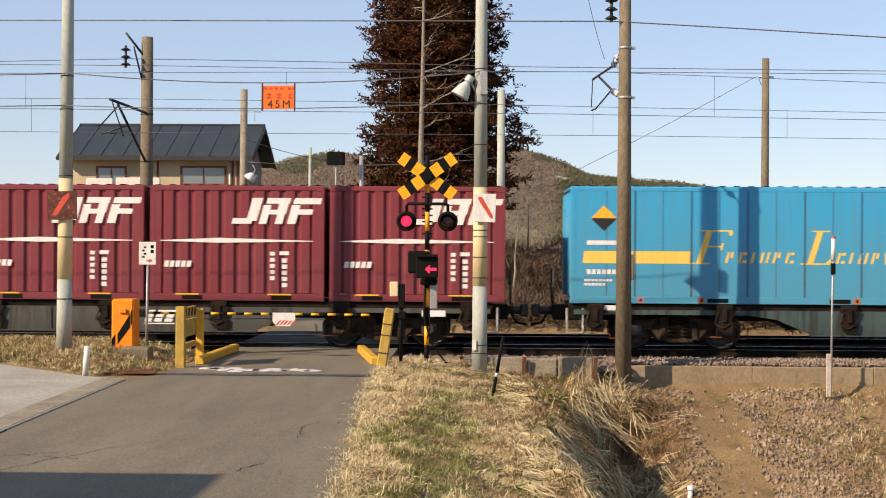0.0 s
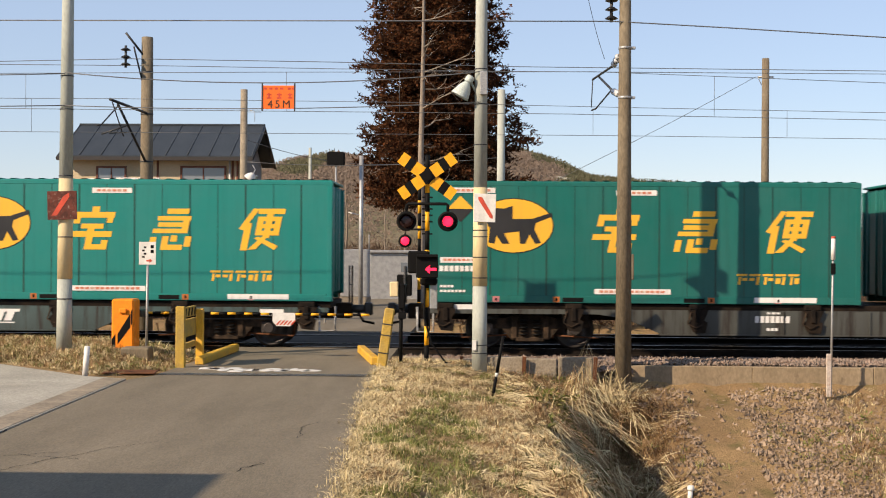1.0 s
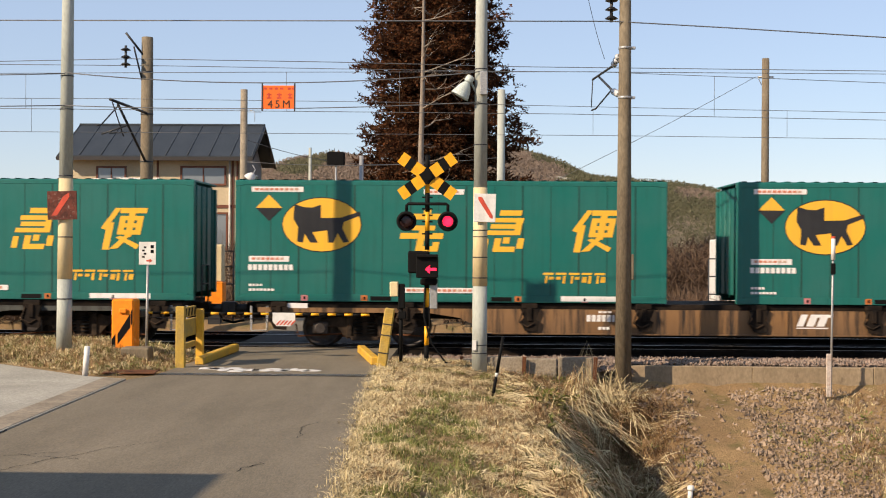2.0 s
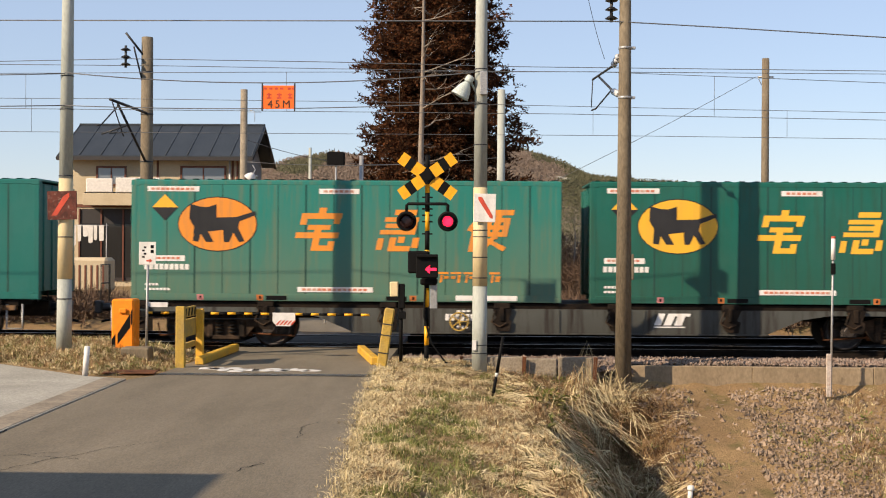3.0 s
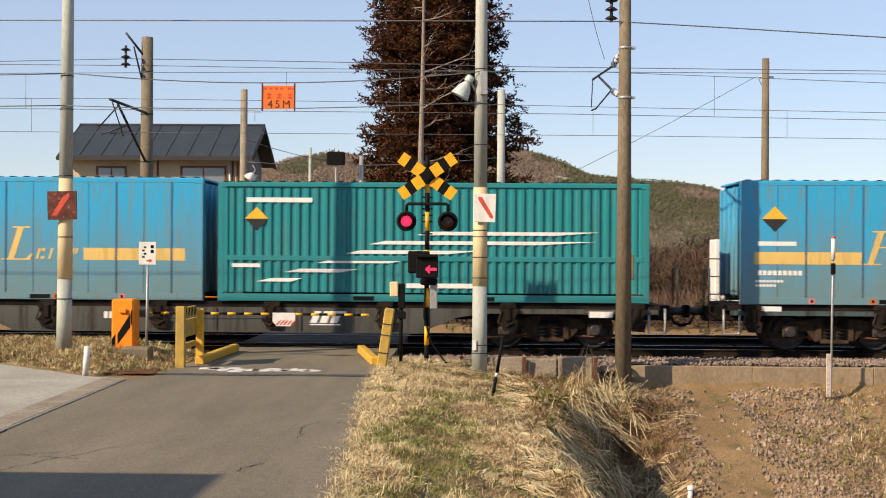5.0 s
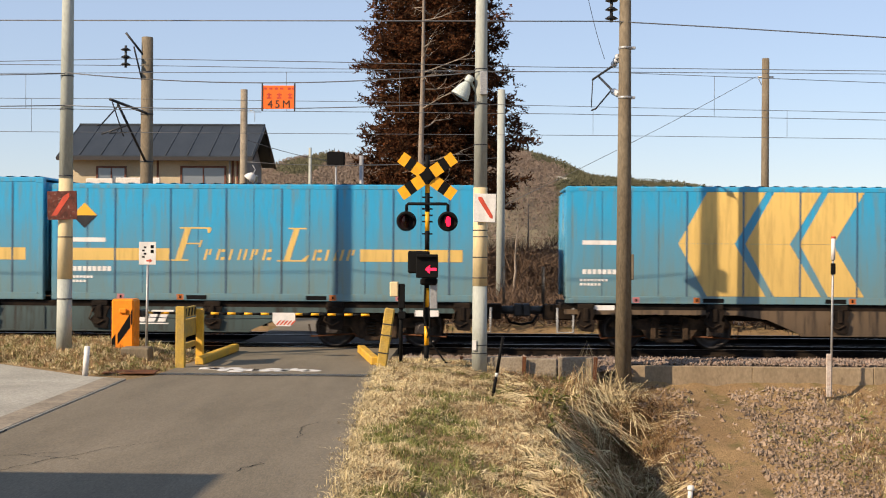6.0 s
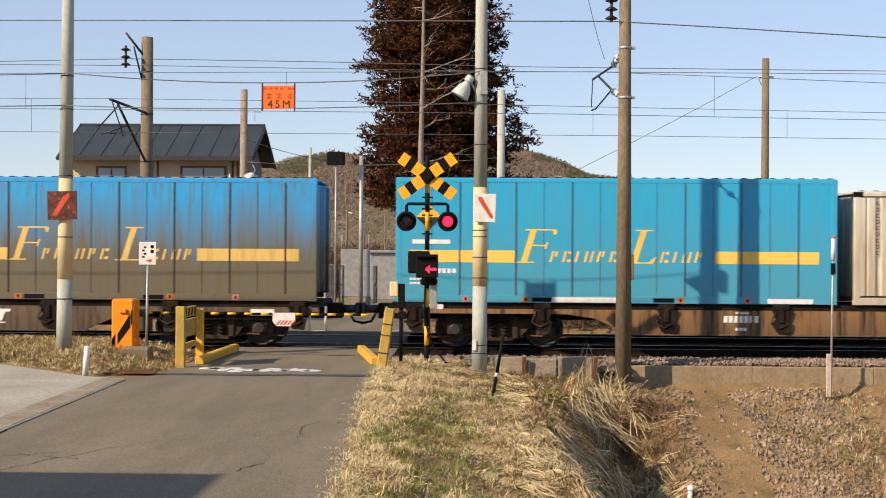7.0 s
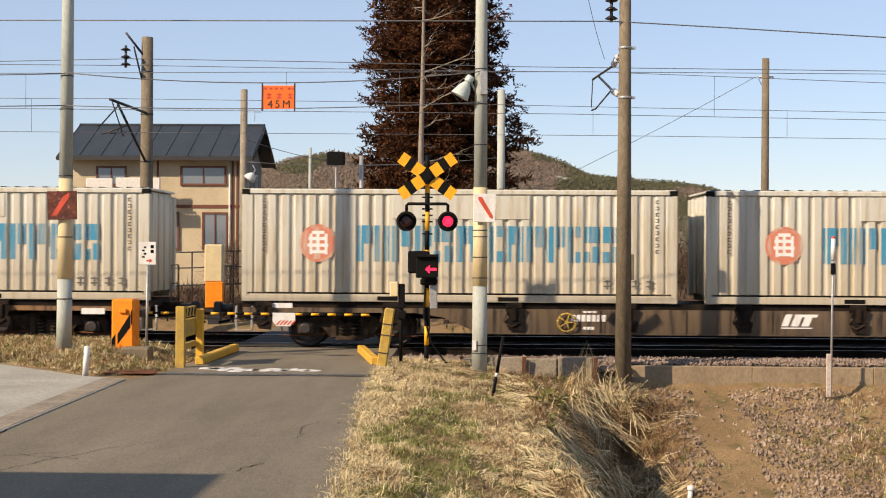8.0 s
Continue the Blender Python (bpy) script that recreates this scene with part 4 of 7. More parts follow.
        part("brake_wheel", bm, M["old_yellow"], ob, "yellow spoked handbrake wheel")
    return ob


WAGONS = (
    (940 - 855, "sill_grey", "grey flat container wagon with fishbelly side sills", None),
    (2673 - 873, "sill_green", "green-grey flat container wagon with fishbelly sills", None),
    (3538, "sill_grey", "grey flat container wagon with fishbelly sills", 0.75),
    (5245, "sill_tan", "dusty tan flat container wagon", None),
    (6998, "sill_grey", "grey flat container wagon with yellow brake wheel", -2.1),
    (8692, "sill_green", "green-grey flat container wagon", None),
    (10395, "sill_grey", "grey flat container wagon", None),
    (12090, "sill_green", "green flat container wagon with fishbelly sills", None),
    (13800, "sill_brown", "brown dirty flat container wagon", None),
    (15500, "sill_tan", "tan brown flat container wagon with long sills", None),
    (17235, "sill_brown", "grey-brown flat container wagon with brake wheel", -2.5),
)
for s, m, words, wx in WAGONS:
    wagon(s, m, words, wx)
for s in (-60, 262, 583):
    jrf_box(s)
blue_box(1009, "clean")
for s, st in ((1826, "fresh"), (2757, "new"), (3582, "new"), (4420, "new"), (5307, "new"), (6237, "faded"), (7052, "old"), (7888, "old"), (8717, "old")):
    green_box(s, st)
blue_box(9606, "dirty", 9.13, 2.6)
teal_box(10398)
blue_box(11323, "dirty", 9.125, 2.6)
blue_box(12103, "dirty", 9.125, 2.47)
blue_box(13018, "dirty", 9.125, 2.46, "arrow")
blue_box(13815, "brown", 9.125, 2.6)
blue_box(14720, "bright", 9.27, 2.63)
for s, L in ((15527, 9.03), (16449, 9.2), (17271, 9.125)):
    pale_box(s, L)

M["flaking"] = surface("flaking_white_paint", (0.55, 0.48, 0.42), (0.42, 0.33, 0.27), 6.0, 0.8, 0, 0.3, 0.003, (1, 1, 1), (0.3, 0.05, 0.035), 5)


# ---- walls and kerbs beside the track ----
wall = thing("retaining_wall", pose(0, 0, 0), "low weathered concrete retaining wall under the ballast", "wall", "", "structure")
for i in range(5):
    x = 3.12 + i * 2.4
    bm = B()
    box(bm, x, x + 2.392, 26.14, 26.32, -0.95, -0.175 - 0.006 * (i % 2), 0.012)
    part("panel", bm, M["wall_concrete"], wall)
kerb = thing("block_kerb", pose(0, 0, 0), "row of stained concrete blocks beside the track", "kerb", "", "structure")
for x, w, h in ((-1.5, 0.6, 0.02), (-0.86, 0.85, -0.02), (0.03, 0.9, 0.03), (0.97, 0.62, 0.0), (1.62, 0.68, 0.03)):
    bm = B()
    box(bm, x, x + w, 25.5, 25.72, -0.55, h, 0.018)
    part("block", bm, M["concrete"], kerb)
for x in (0.94, 2.32, -0.28):
    st = thing("rusty_stake", pose(x, 25.42, -0.5, 3, 2, 0), "rusty steel stake holding the kerb blocks", "stake", "kerb stakes")
    bm = B()
    box(bm, -0.035, 0.035, -0.03, 0.0, 0, 0.55, 0.005), box(bm, -0.035, -0.02, 0, 0.05, 0, 0.55)
    part("stake", bm, M["rust"], st)


# ---- poles and wires ----
def tapered_pole(name, x, y, z0, z1, r0, r1, mat, label, lean=0.0, bands=(), group="concrete poles"):
    ob = thing(name, pose(x, y, z0), label, "pole", group)
    h = z1 - z0
    cuts = [0.0] + [v for b in bands for v in b[:2]] + [h]
    mats = [mat] + [v for b in bands for v in (b[2], mat)]
    for a, b, m in zip(cuts, cuts[1:], mats):
        bm = B()
        ra, rb = r0 + (r1 - r0) * a / h, r0 + (r1 - r0) * b / h
        tube(bm, (lean * a, 0, a), (lean * b, 0, b), ra + (0.004 if m is not mat else 0), rb + (0.004 if m is not mat else 0), 24)
        part("shaft" if m is mat else "painted_band", bm, m, ob, "" if m is mat else "cream painted warning band")
    return ob


def ring(ob, x, z, r, h=0.02, mat="steel_dark"):
    bm = B()
    lathe(bm, [(r, 0), (r + 0.008, 0.002), (r + 0.008, h), (r, h)], (x, 0, z), "z", 20)
    part("strap", bm, M[mat], ob, "steel strap")


pl = tapered_pole("utility_pole", -7.67, 24.2, 0.2, 8.6, 0.142, 0.098, M["pole_concrete"], "grey concrete pole with a cream painted band", 0.006, ((1.33, 3.2, M["cream_paint"]),))
for z in (0.95, 2.1, 3.24, 4.48, 5.1):
    ring(pl, 0.006 * z, z, 0.142 - 0.0053 * z)
pm = tapered_pole("utility_pole", 0.08, 24.2, -0.15, 8.6, 0.142, 0.098, M["pole_concrete"], "grey concrete pole with cream band carrying a loudspeaker", 0.0, ((1.6, 3.42, M["cream_paint"]),))
for z in (0.35, 0.5, 1.74, 2.12, 2.5, 2.62, 4.2, 4.95, 5.6):
    ring(pm, 0, z, 0.142 - 0.005 * z)
bm = B()
box(bm, -0.02, 0.12, -0.2, -0.1, 5.12, 5.55, 0.01)
part("junction_box", bm, M["galv"], pm, "grey steel junction box")
bm = B()
for z, r in ((0.42, 0.142),):
    box(bm, -0.135, -0.06, -0.16, -0.1, z, z + 0.18)
part("tag", bm, M["sign_white"], pm, "small white tag")
mast = tapered_pole("catenary_mast", 2.89, 25.6, -0.9, 9.6, 0.165, 0.095, M["mast_concrete"], "tall brown concrete catenary mast with bracket arms", 0.0, (), "catenary masts")
for z in (5.98, 6.95):
    ring(mast, 0, z, 0.165 - 0.0066 * z + 0.002, 0.05, "galv")
    bm = B()
    box(bm, 0.1, 0.2, -0.05, 0.05, z, z + 0.05, 0.008)
    part("clamp", bm, M["galv"], mast)
bm = B()
box(bm, 0.13, 0.19, -0.08, 0.03, 2.45, 2.95, 0.01)
part("cable_box", bm, M["mast_concrete"], mast, "small brown cable box")


def insulator(parent, a, b, n, r, mat):
    a, b = Vector(a), Vector(b)
    for i in range(n):
        bm = B()
        c = a.lerp(b, (i + 0.5) / n)
        d = (b - a).normalized()
        tube(bm, c - d * 0.03, c + d * 0.02, r * 0.5, r, 16)
        tube(bm, c + d * 0.02, c + d * 0.035, r, r * 0.7, 16)
        part("insulator_disc", bm, mat, parent)
    bm = B()
    tube(bm, a, b, r * 0.25, None, 8)
    part("insulator_rod", bm, M["steel_dark"], parent)


insulator(mast, (-0.1, 0.1, 6.86), (-0.16, 0.6, 6.72), 3, 0.07, M["porcelain"])
insulator(mast, (-0.1, 0.1, 5.98 + 0.1), (-0.16, 0.6, 6.2), 3, 0.07, M["porcelain"])
insulator(mast, (-0.27, 0, 8.0), (-0.27, 0, 7.48), 3, 0.13, M["porcelain_dark"])
bm = B()
bent(bm, [(-0.16, 0.6, 6.72), (-0.36, 3.0, 6.75)], 0.025), bent(bm, [(-0.16, 0.6, 6.2), (-0.27, 2.4, 6.72)], 0.025)
bent(bm, [(-0.18, 0.8, 6.25), (-0.3, 2.9, 6.1), (-0.36, 3.2, 6.1)], 0.018), bent(bm, [(-0.36, 3.0, 6.75), (-0.38, 3.1, 6.15)], 0.012)
part("bracket_arm", bm, M["steel_dark"], mast, "dark tubular steel bracket arm")
bm = B()
bent(bm, [(0.0, 0, 8.1), (-0.3, 0, 8.05)], 0.03)
part("feeder_arm", bm, M["steel_dark"], mast)

mast2 = tapered_pole("catenary_mast", -9.03, 35.6, -0.5, 7.88, 0.19, 0.155, M["mast_concrete"], "brown concrete catenary mast beyond the tracks", 0.0, (), "catenary masts")
for z in (6.25, 4.95, 7.4):
    ring(mast2, 0, z, 0.19 - 0.0042 * z + 0.001, 0.04, "steel_dark")
bm = B()
bent(bm, [(-0.1, -0.1, 7.9), (-0.5, -0.35, 8.45)], 0.035), bent(bm, [(-0.12, -0.1, 7.2), (-0.32, -0.2, 8.1)], 0.025)
part("feeder_arm", bm, M["steel_dark"], mast2)
insulator(mast2, (-0.5, -0.35, 8.1), (-0.5, -0.35, 7.5), 3, 0.14, M["porcelain_dark"])
bm = B()
bent(bm, [(0, -0.15, 6.3), (-0.2, -2.9, 6.35)], 0.04), bent(bm, [(0, -0.15, 4.98), (-0.17, -2.3, 6.3)], 0.035)
bent(bm, [(-0.17, -2.2, 6.28), (-0.5, -2.6, 5.75), (-0.62, -2.7, 5.7)], 0.02), bent(bm, [(-0.5, -2.6, 5.5), (0.15, -2.6, 5.72)], 0.022), bent(bm, [(-0.12, -1.5, 5.65), (-0.2, -2.95, 5.5)], 0.022), bent(bm, [(-0.2, -2.7, 6.3), (-0.1, -2.0, 5.5)], 0.018)
part("bracket_arm", bm, M["steel_dark"], mast2, "dark steel bracket arm")

for nm, x, y, z1, r, mt, lab in (("utility_pole", -8.04, 45, 7.6, 0.12, "concrete", "grey steel-sheathed pole beside the house"), ("utility_pole", 0.85, 45, 7.62, 0.13, "pole_concrete", "pale concrete pole beyond the tracks"), ("utility_pole", 10.98, 50, 9.45, 0.135, "mast_concrete", "tan concrete pole in the field"), ("utility_pole", -4.05, 46, 5.4, 0.07, "galv", "thin grey pole beyond the crossing"), ("utility_pole", -10.2, 80, 8.3, 0.09, "pole_concrete", "slim far pole before the hill")):
    p0 = tapered_pole(nm, x, y, -0.1, z1, r * 1.15, r, M[mt], lab)
    if x > 10:
        bm = B()
        bent(bm, [(-0.3, 0, z1 - 0.6), (0.3, 0, z1 - 0.6)], 0.03), bent(bm, [(-0.15, 0, z1 - 0.9), (-0.3, 0, z1 - 0.6)], 0.015)
        part("cross_arm", bm, M["galv"], p0)
    if abs(x + 4.05) < 0.01:
        bm = B()
        bent(bm, [(0, 0, 3.4), (-0.45, 0, 3.5)], 0.025)
        part("bracket", bm, M["galv"], p0)


def cable(pts, r, label, sag=0.0, name="overhead_wire", group="overhead wires"):
    ob = thing(name, pose(0, 0, 0), label, "wire", group)
    line = []
    for a, b in zip(pts, pts[1:]):
        a, b = Vector(a), Vector(b)
        k = 14 if sag else 1
        for i in range(k):
            p = a.lerp(b, i / k)
            p.z -= sag * 4 * (i / k) * (1 - i / k)
            line.append(p)
    line.append(Vector(pts[-1]))
    bm = B()
    bent(bm, line, r, 5)
    part("strand", bm, M["wire"], ob)
    return ob


# contact and messenger wires of both tracks, with droppers
def wire_z(line, x):
    for (a, za), (b, zb) in zip(line, line[1:]):
        if a <= x <= b:
            return za + (zb - za) * (x - a) / (b - a)


NEAR_CONTACT, NEAR_MESSENGER = ((-42, 5.12), (-10.5, 5.19), (2.0, 5.11), (9.0, 5.0), (47, 5.1)), ((-42, 5.95), (-10.5, 5.97), (-4.9, 6.01), (2.6, 6.04), (9.0, 5.81), (25, 5.5), (47, 6.0))
FAR_CONTACT, FAR_MESSENGER = ((-54, 5.0), (-12, 5.02), (3.0, 4.98), (10.2, 4.92), (36, 4.95)), ((-54, 5.85), (-9.2, 5.86), (-2.0, 5.79), (3.6, 5.68), (10.2, 5.57), (36, 5.85))
for yc, contact, messenger, drops in ((28.75, NEAR_CONTACT, NEAR_MESSENGER, (-10.0, -4.2, -1.7, 5.2)), (32.62, FAR_CONTACT, FAR_MESSENGER, (-11.2, -5.9, 2.9, 7.7))):
    cable([(x, yc, z) for x, z in contact], 0.007, "taut copper contact wire over the track")
    cable([(x, yc, z) for x, z in messenger], 0.007, "messenger wire over the track")
    for x in drops:
        cable([(x, yc, wire_z(contact, x)), (x, yc, wire_z(messenger, x))], 0.005, "thin dropper between the wires", 0, "wire_dropper", "droppers")
cable([(-42.1, 25.5, 6.58), (2.62, 25.5, 6.58), (5.0, 25.5, 6.45), (8.0, 25.5, 6.27), (34, 25.5, 5.3)], 0.012, "feeder wire hung from the mast insulators")
cable([(-54, 35.3, 6.9), (-13, 35.3, 7.17), (-9.4, 35.3, 7.25), (-3.7, 35.3, 7.17), (1.2, 35.3, 7.06), (11, 35.3, 6.97), (36, 35.3, 7.25)], 0.010, "upper feeder wire beyond the tracks")
cable([(-54, 35.6, 7.2), (-13, 35.6, 7.13), (-8.4, 35.6, 7.1), (-3.7, 35.6, 7.03), (0.1, 35.6, 6.98), (11, 35.6, 6.93), (36, 35.6, 7.1)], 0.009, "lower feeder wire beyond the tracks")
# span wires between the two crossing poles, and on to both sides
cable([(-7.64, 24.06, 5.36), (0.08, 24.06, 5.4)], 0.010, "upper span wire between the crossing poles", 0.2, "span_wire", "span wires")
cable([(-7.64, 24.06, 4.75), (0.08, 24.06, 4.84)], 0.009, "lower span wire between the crossing poles", 0.09, "span_wire", "span wires")
cable([(-24, 24.06, 5.36), (-7.64, 24.06, 5.34)], 0.010, "span wire running on from the pole", 0.1, "span_wire", "span wires")
cable([(-24, 24.06, 4.72), (-7.64, 24.06, 4.75)], 0.010, "lower span wire running on from the pole", 0.06, "span_wire", "span wires")
cable([(-8.04, 44.9, 5.9), (-3.2, 52, 5.5)], 0.012, "thin service wire to the house", 0.3, "service_wire", "service wires")
cable([(-8.04, 44.9, 5.1), (0.85, 45, 5.3)], 0.012, "telephone wire between far poles", 0.2, "service_wire", "service wires")
cable([(0.85, 44.9, 3.6), (10.6, 49.9, 8.75)], 0.010, "slanting service wire to the field pole", 0.1, "service_wire", "service wires")
cable([(2.1, 25.5, 7.3), (2.55, 26.2, 5.95)], 0.006, "thin earth wire by the mast", 0.1, "earth_wire", "service wires")

# hanging height sign
sg = thing("clearance_sign", pose(-3.66, 24.06, 4.7), "bright orange height limit sign hung from span wires", "sign")
bm = B()
box(bm, -0.315, 0.315, -0.012, 0.0, 0.0, 0.43, 0.003)
part("board", bm, M["sign_orange"], sg)
bm = B()
for x in (-0.3, 0.3):
    box(bm, x - 0.012, x + 0.012, -0.02, 0.012, -0.04, 0.47)
part("hanger", bm, M["steel_dark"], sg)
bm = B()
for i, x in enumerate((-0.27, -0.17, -0.07, 0.03, 0.17, 0.25)):
    bar(bm, x, 0.355, x + 0.06, 0.395, -0.013)
for x in (-0.22, -0.03, 0.17):
    bar(bm, x, 0.19, x + 0.09, 0.215, -0.013), bar(bm, x, 0.25, x + 0.09, 0.275, -0.013), bar(bm, x + 0.03, 0.19, x + 0.055, 0.29, -0.013)
part("lettering", bm, M["sign_red"], sg, "rows of dark red bars", "stuff")
txt = bpy.data.curves.new("height_figure", "FONT")
txt.body, txt.size, txt.extrude, txt.align_x, txt.space_character = "45M", 0.2, 0.002, "CENTER", 1.35
txt.materials.append(M["brown_joint"])
to = new("height_figure", txt)
to.parent, to.location, to.rotation_euler = sg, (0.01, -0.016, 0.02), (math.pi / 2, 0, 0)


# ---- crossing signal ----
sig = thing("crossing_signal", pose(-0.92, 24.7, -0.05), "level crossing warning signal with yellow black crossbuck", "crossing signal")
z = 0.0
for i in range(11):
    bm = B()
    tube(bm, (0, 0, z), (0, 0, z + 0.36), 0.045, None, 16)
    part("post_band", bm, M["signal_yellow" if i % 2 else "signal_black"], sig)
    z += 0.36
for sgn in (-1, 1):
    ang = radians(35.5) * sgn
    c, s = math.cos(ang), math.sin(ang)
    cuts = (-0.62, -0.455, -0.31, -0.115, 0.115, 0.31, 0.455, 0.62)
    for i, (a, b) in enumerate(zip(cuts, cuts[1:])):
        bm = B()
        box(bm, a, b, -0.012, 0.012, -0.115, 0.115)
        bmesh.ops.transform(bm, verts=bm.verts, matrix=Matrix.Translation((0, -0.075 - (0.03 if sgn > 0 else 0), 3.55)) @ Matrix.Rotation(-ang, 4, "Y"))
        part("crossbuck_panel", bm, M["signal_yellow" if i % 2 == 0 else "signal_black"], sig)
bm = B()
tube(bm, (0, -0.14, 3.55), (0, -0.08, 3.55), 0.09, None, 8)
part("hub", bm, M["signal_black"], sig)
bm = B()
bent(bm, [(-0.39, -0.05, 2.86), (-0.39, -0.05, 3.0), (-0.36, -0.05, 3.03), (0.36, -0.05, 3.03), (0.39, -0.05, 3.0), (0.39, -0.05, 2.86)], 0.03, 8)
for zz in (3.14, 2.92, 2.8, 2.68, 2.45):
    box(bm, -0.1, 0.1, -0.03, 0.03, zz, zz + 0.03)
part("lamp_bracket", bm, M["signal_black"], sig, "black steel lamp bracket")
FLASHERS = []
for k, x in enumerate((-0.39, 0.39)):
    bm = B()
    lathe(bm, [(0.05, 0.14), (0.13, 0.1), (0.15, 0.0), (0.19, -0.02), (0.19, -0.03), (0.14, -0.035), (0.125, -0.012)], (x, -0.06, 2.7), "y", 28)
    lh = part("lamp_housing", bm, M["signal_black"], sig, "round black lamp housing")
    bm = B()
    n = 14
    for i in range(n):                                   # half-round hood over the lamp
        a0, a1 = math.pi * i / n, math.pi * (i + 1) / n
        q = [(x + 0.125 * math.cos(a), y, 2.7 + 0.125 * math.sin(a)) for a, y in ((a0, -0.09), (a1, -0.09), (a1, -0.2), (a0, -0.2))]
        q2 = [(x + 0.13 * math.cos(a), y, 2.7 + 0.13 * math.sin(a)) for a, y in ((a0, -0.09), (a1, -0.09), (a1, -0.2), (a0, -0.2))]
        bm.faces.new([bm.verts.new(p) for p in q]), bm.faces.new([bm.verts.new(p) for p in q2[::-1]])
    part("hood", bm, M["signal_black"], lh)
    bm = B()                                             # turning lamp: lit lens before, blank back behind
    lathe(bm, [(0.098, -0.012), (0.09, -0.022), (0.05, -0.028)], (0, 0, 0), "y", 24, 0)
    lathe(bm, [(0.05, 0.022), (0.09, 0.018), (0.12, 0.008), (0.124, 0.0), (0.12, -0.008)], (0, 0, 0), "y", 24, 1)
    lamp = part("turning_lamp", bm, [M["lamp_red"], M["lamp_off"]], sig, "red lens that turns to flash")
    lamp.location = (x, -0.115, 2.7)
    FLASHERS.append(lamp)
bm = B()
box(bm, -0.35, 0.05, -0.28, 0.12, 1.72, 2.14, 0.03)
part("direction_box", bm, M["signal_black"], sig, "black train direction display")
bm = B()
box(bm, -0.19, 0.22, -0.42, -0.3, 1.64, 2.08, 0.015)
box(bm, -0.19, 0.22, -0.5, -0.42, 2.03, 2.06)
part("display_panel", bm, M["signal_black"], sig)
bm = B()
flat(bm, [(-0.02, 1.80), (0.07, 1.72), (0.07, 1.88)], -0.424)
bar(bm, 0.06, 1.775, 0.19, 1.825, -0.424)
part("arrow", bm, M["lamp_red"], sig, "lit red arrow")
bm = B()
box(bm, -0.12, 0.2, -0.2, 0.1, 1.5, 1.63, 0.03)
part("bell", bm, M["signal_black"], sig)
bm = B()
box(bm, 0.06, 0.2, -0.1, 0.02, 1.05, 1.55, 0.012)
part("terminal_box", bm, M["galv"], sig, "pale terminal box")
bm = B()
bent(bm, [(-0.03, -0.06, 1.5), (-0.05, -0.07, 0.9), (0.04, -0.08, 0.6), (0.1, -0.1, 0.4), (0.36, -0.12, 0.05), (0.42, -0.12, 0.02)], 0.018, 6)
bent(bm, [(0.05, -0.05, 1.1), (0.06, -0.08, 0.7), (0.02, -0.08, 0.5)], 0.014, 6)
part("cable", bm, M["box_dark"], sig, "black cable")
ctl = thing("control_post", pose(-1.45, 24.6, -0.05), "small cream control box on a black post", "control box")
bm = B()
box(bm, -0.16, 0.0, -0.1, 0.02, 1.28, 1.56, 0.015)
part("box", bm, M["cream_paint"], ctl)
bm = B()
tube(bm, (0.05, 0, 0), (0.05, 0, 1.3), 0.035, None, 10), box(bm, 0.0, 0.12, -0.07, 0.05, 1.05, 1.52, 0.015), box(bm, 0.0, 0.14, -0.07, 0.06, 0.86, 1.0, 0.01)
part("post", bm, M["signal_black"], ctl)

# signs on the poles
for x, y, z, w, h, base, stroke, rot, lab in ((-7.655, 24.03, 2.63, 0.55, 0.53, "rust_red", "sign_red", -1, "rusted red and white warning sign on pole"), (0.155, 24.03, 2.63, 0.40, 0.52, "sign_white", "sign_red", 1, "white sign with a red diagonal stroke on pole")):
    s0 = thing("pole_sign", pose(x, y, z, 0, 1.5 * rot, 0), lab, "sign", "pole signs")
    bm = B()
    box(bm, -w / 2, w / 2, -0.02, 0.0, 0, h, 0.004)
    part("board", bm, M[base], s0)
    bm = B()
    if rot > 0:
        flat(bm, [(-0.12, 0.4), (-0.13, 0.46), (-0.06, 0.46), (0.15, 0.12), (0.15, 0.06), (0.1, 0.08)][::-1], -0.022)
    else:
        flat(bm, [(-0.2, 0.08), (-0.1, 0.08), (0.14, 0.42), (0.14, 0.5), (0.03, 0.44)], -0.022)
    part("stroke", bm, M[stroke], s0, "faded red stroke")
    bm = B()
    box(bm, -0.13, 0.13, 0.001, 0.02, 0.05, 0.08), box(bm, -0.13, 0.13, 0.001, 0.02, h - 0.08, h - 0.05)
    part("clip", bm, M["galv"], s0)

# loudspeaker
ls = thing("loudspeaker", pose(-0.25, 24.1, 5.06, 0, 30, 0), "pale grey horn loudspeaker on the pole", "loudspeaker")
bm = B()
lathe(bm, [(0.175, -0.13), (0.17, -0.11), (0.125, 0.05), (0.07, 0.14), (0.055, 0.17)], (0, 0, 0), "z", 24)
part("horn", bm, M["horn_paint"], ls)
bm = B()
lathe(bm, [(0.07, 0.17), (0.08, 0.19), (0.08, 0.27), (0.06, 0.3)], (0, 0, 0), "z", 18)
part("driver", bm, M["horn_paint"], ls)
bm = B()
bent(bm, [(0.0, 0.02, 0.22), (0.12, 0.06, 0.16), (0.2, 0.08, 0.1)], 0.02)
part("bracket", bm, M["horn_paint"], ls)

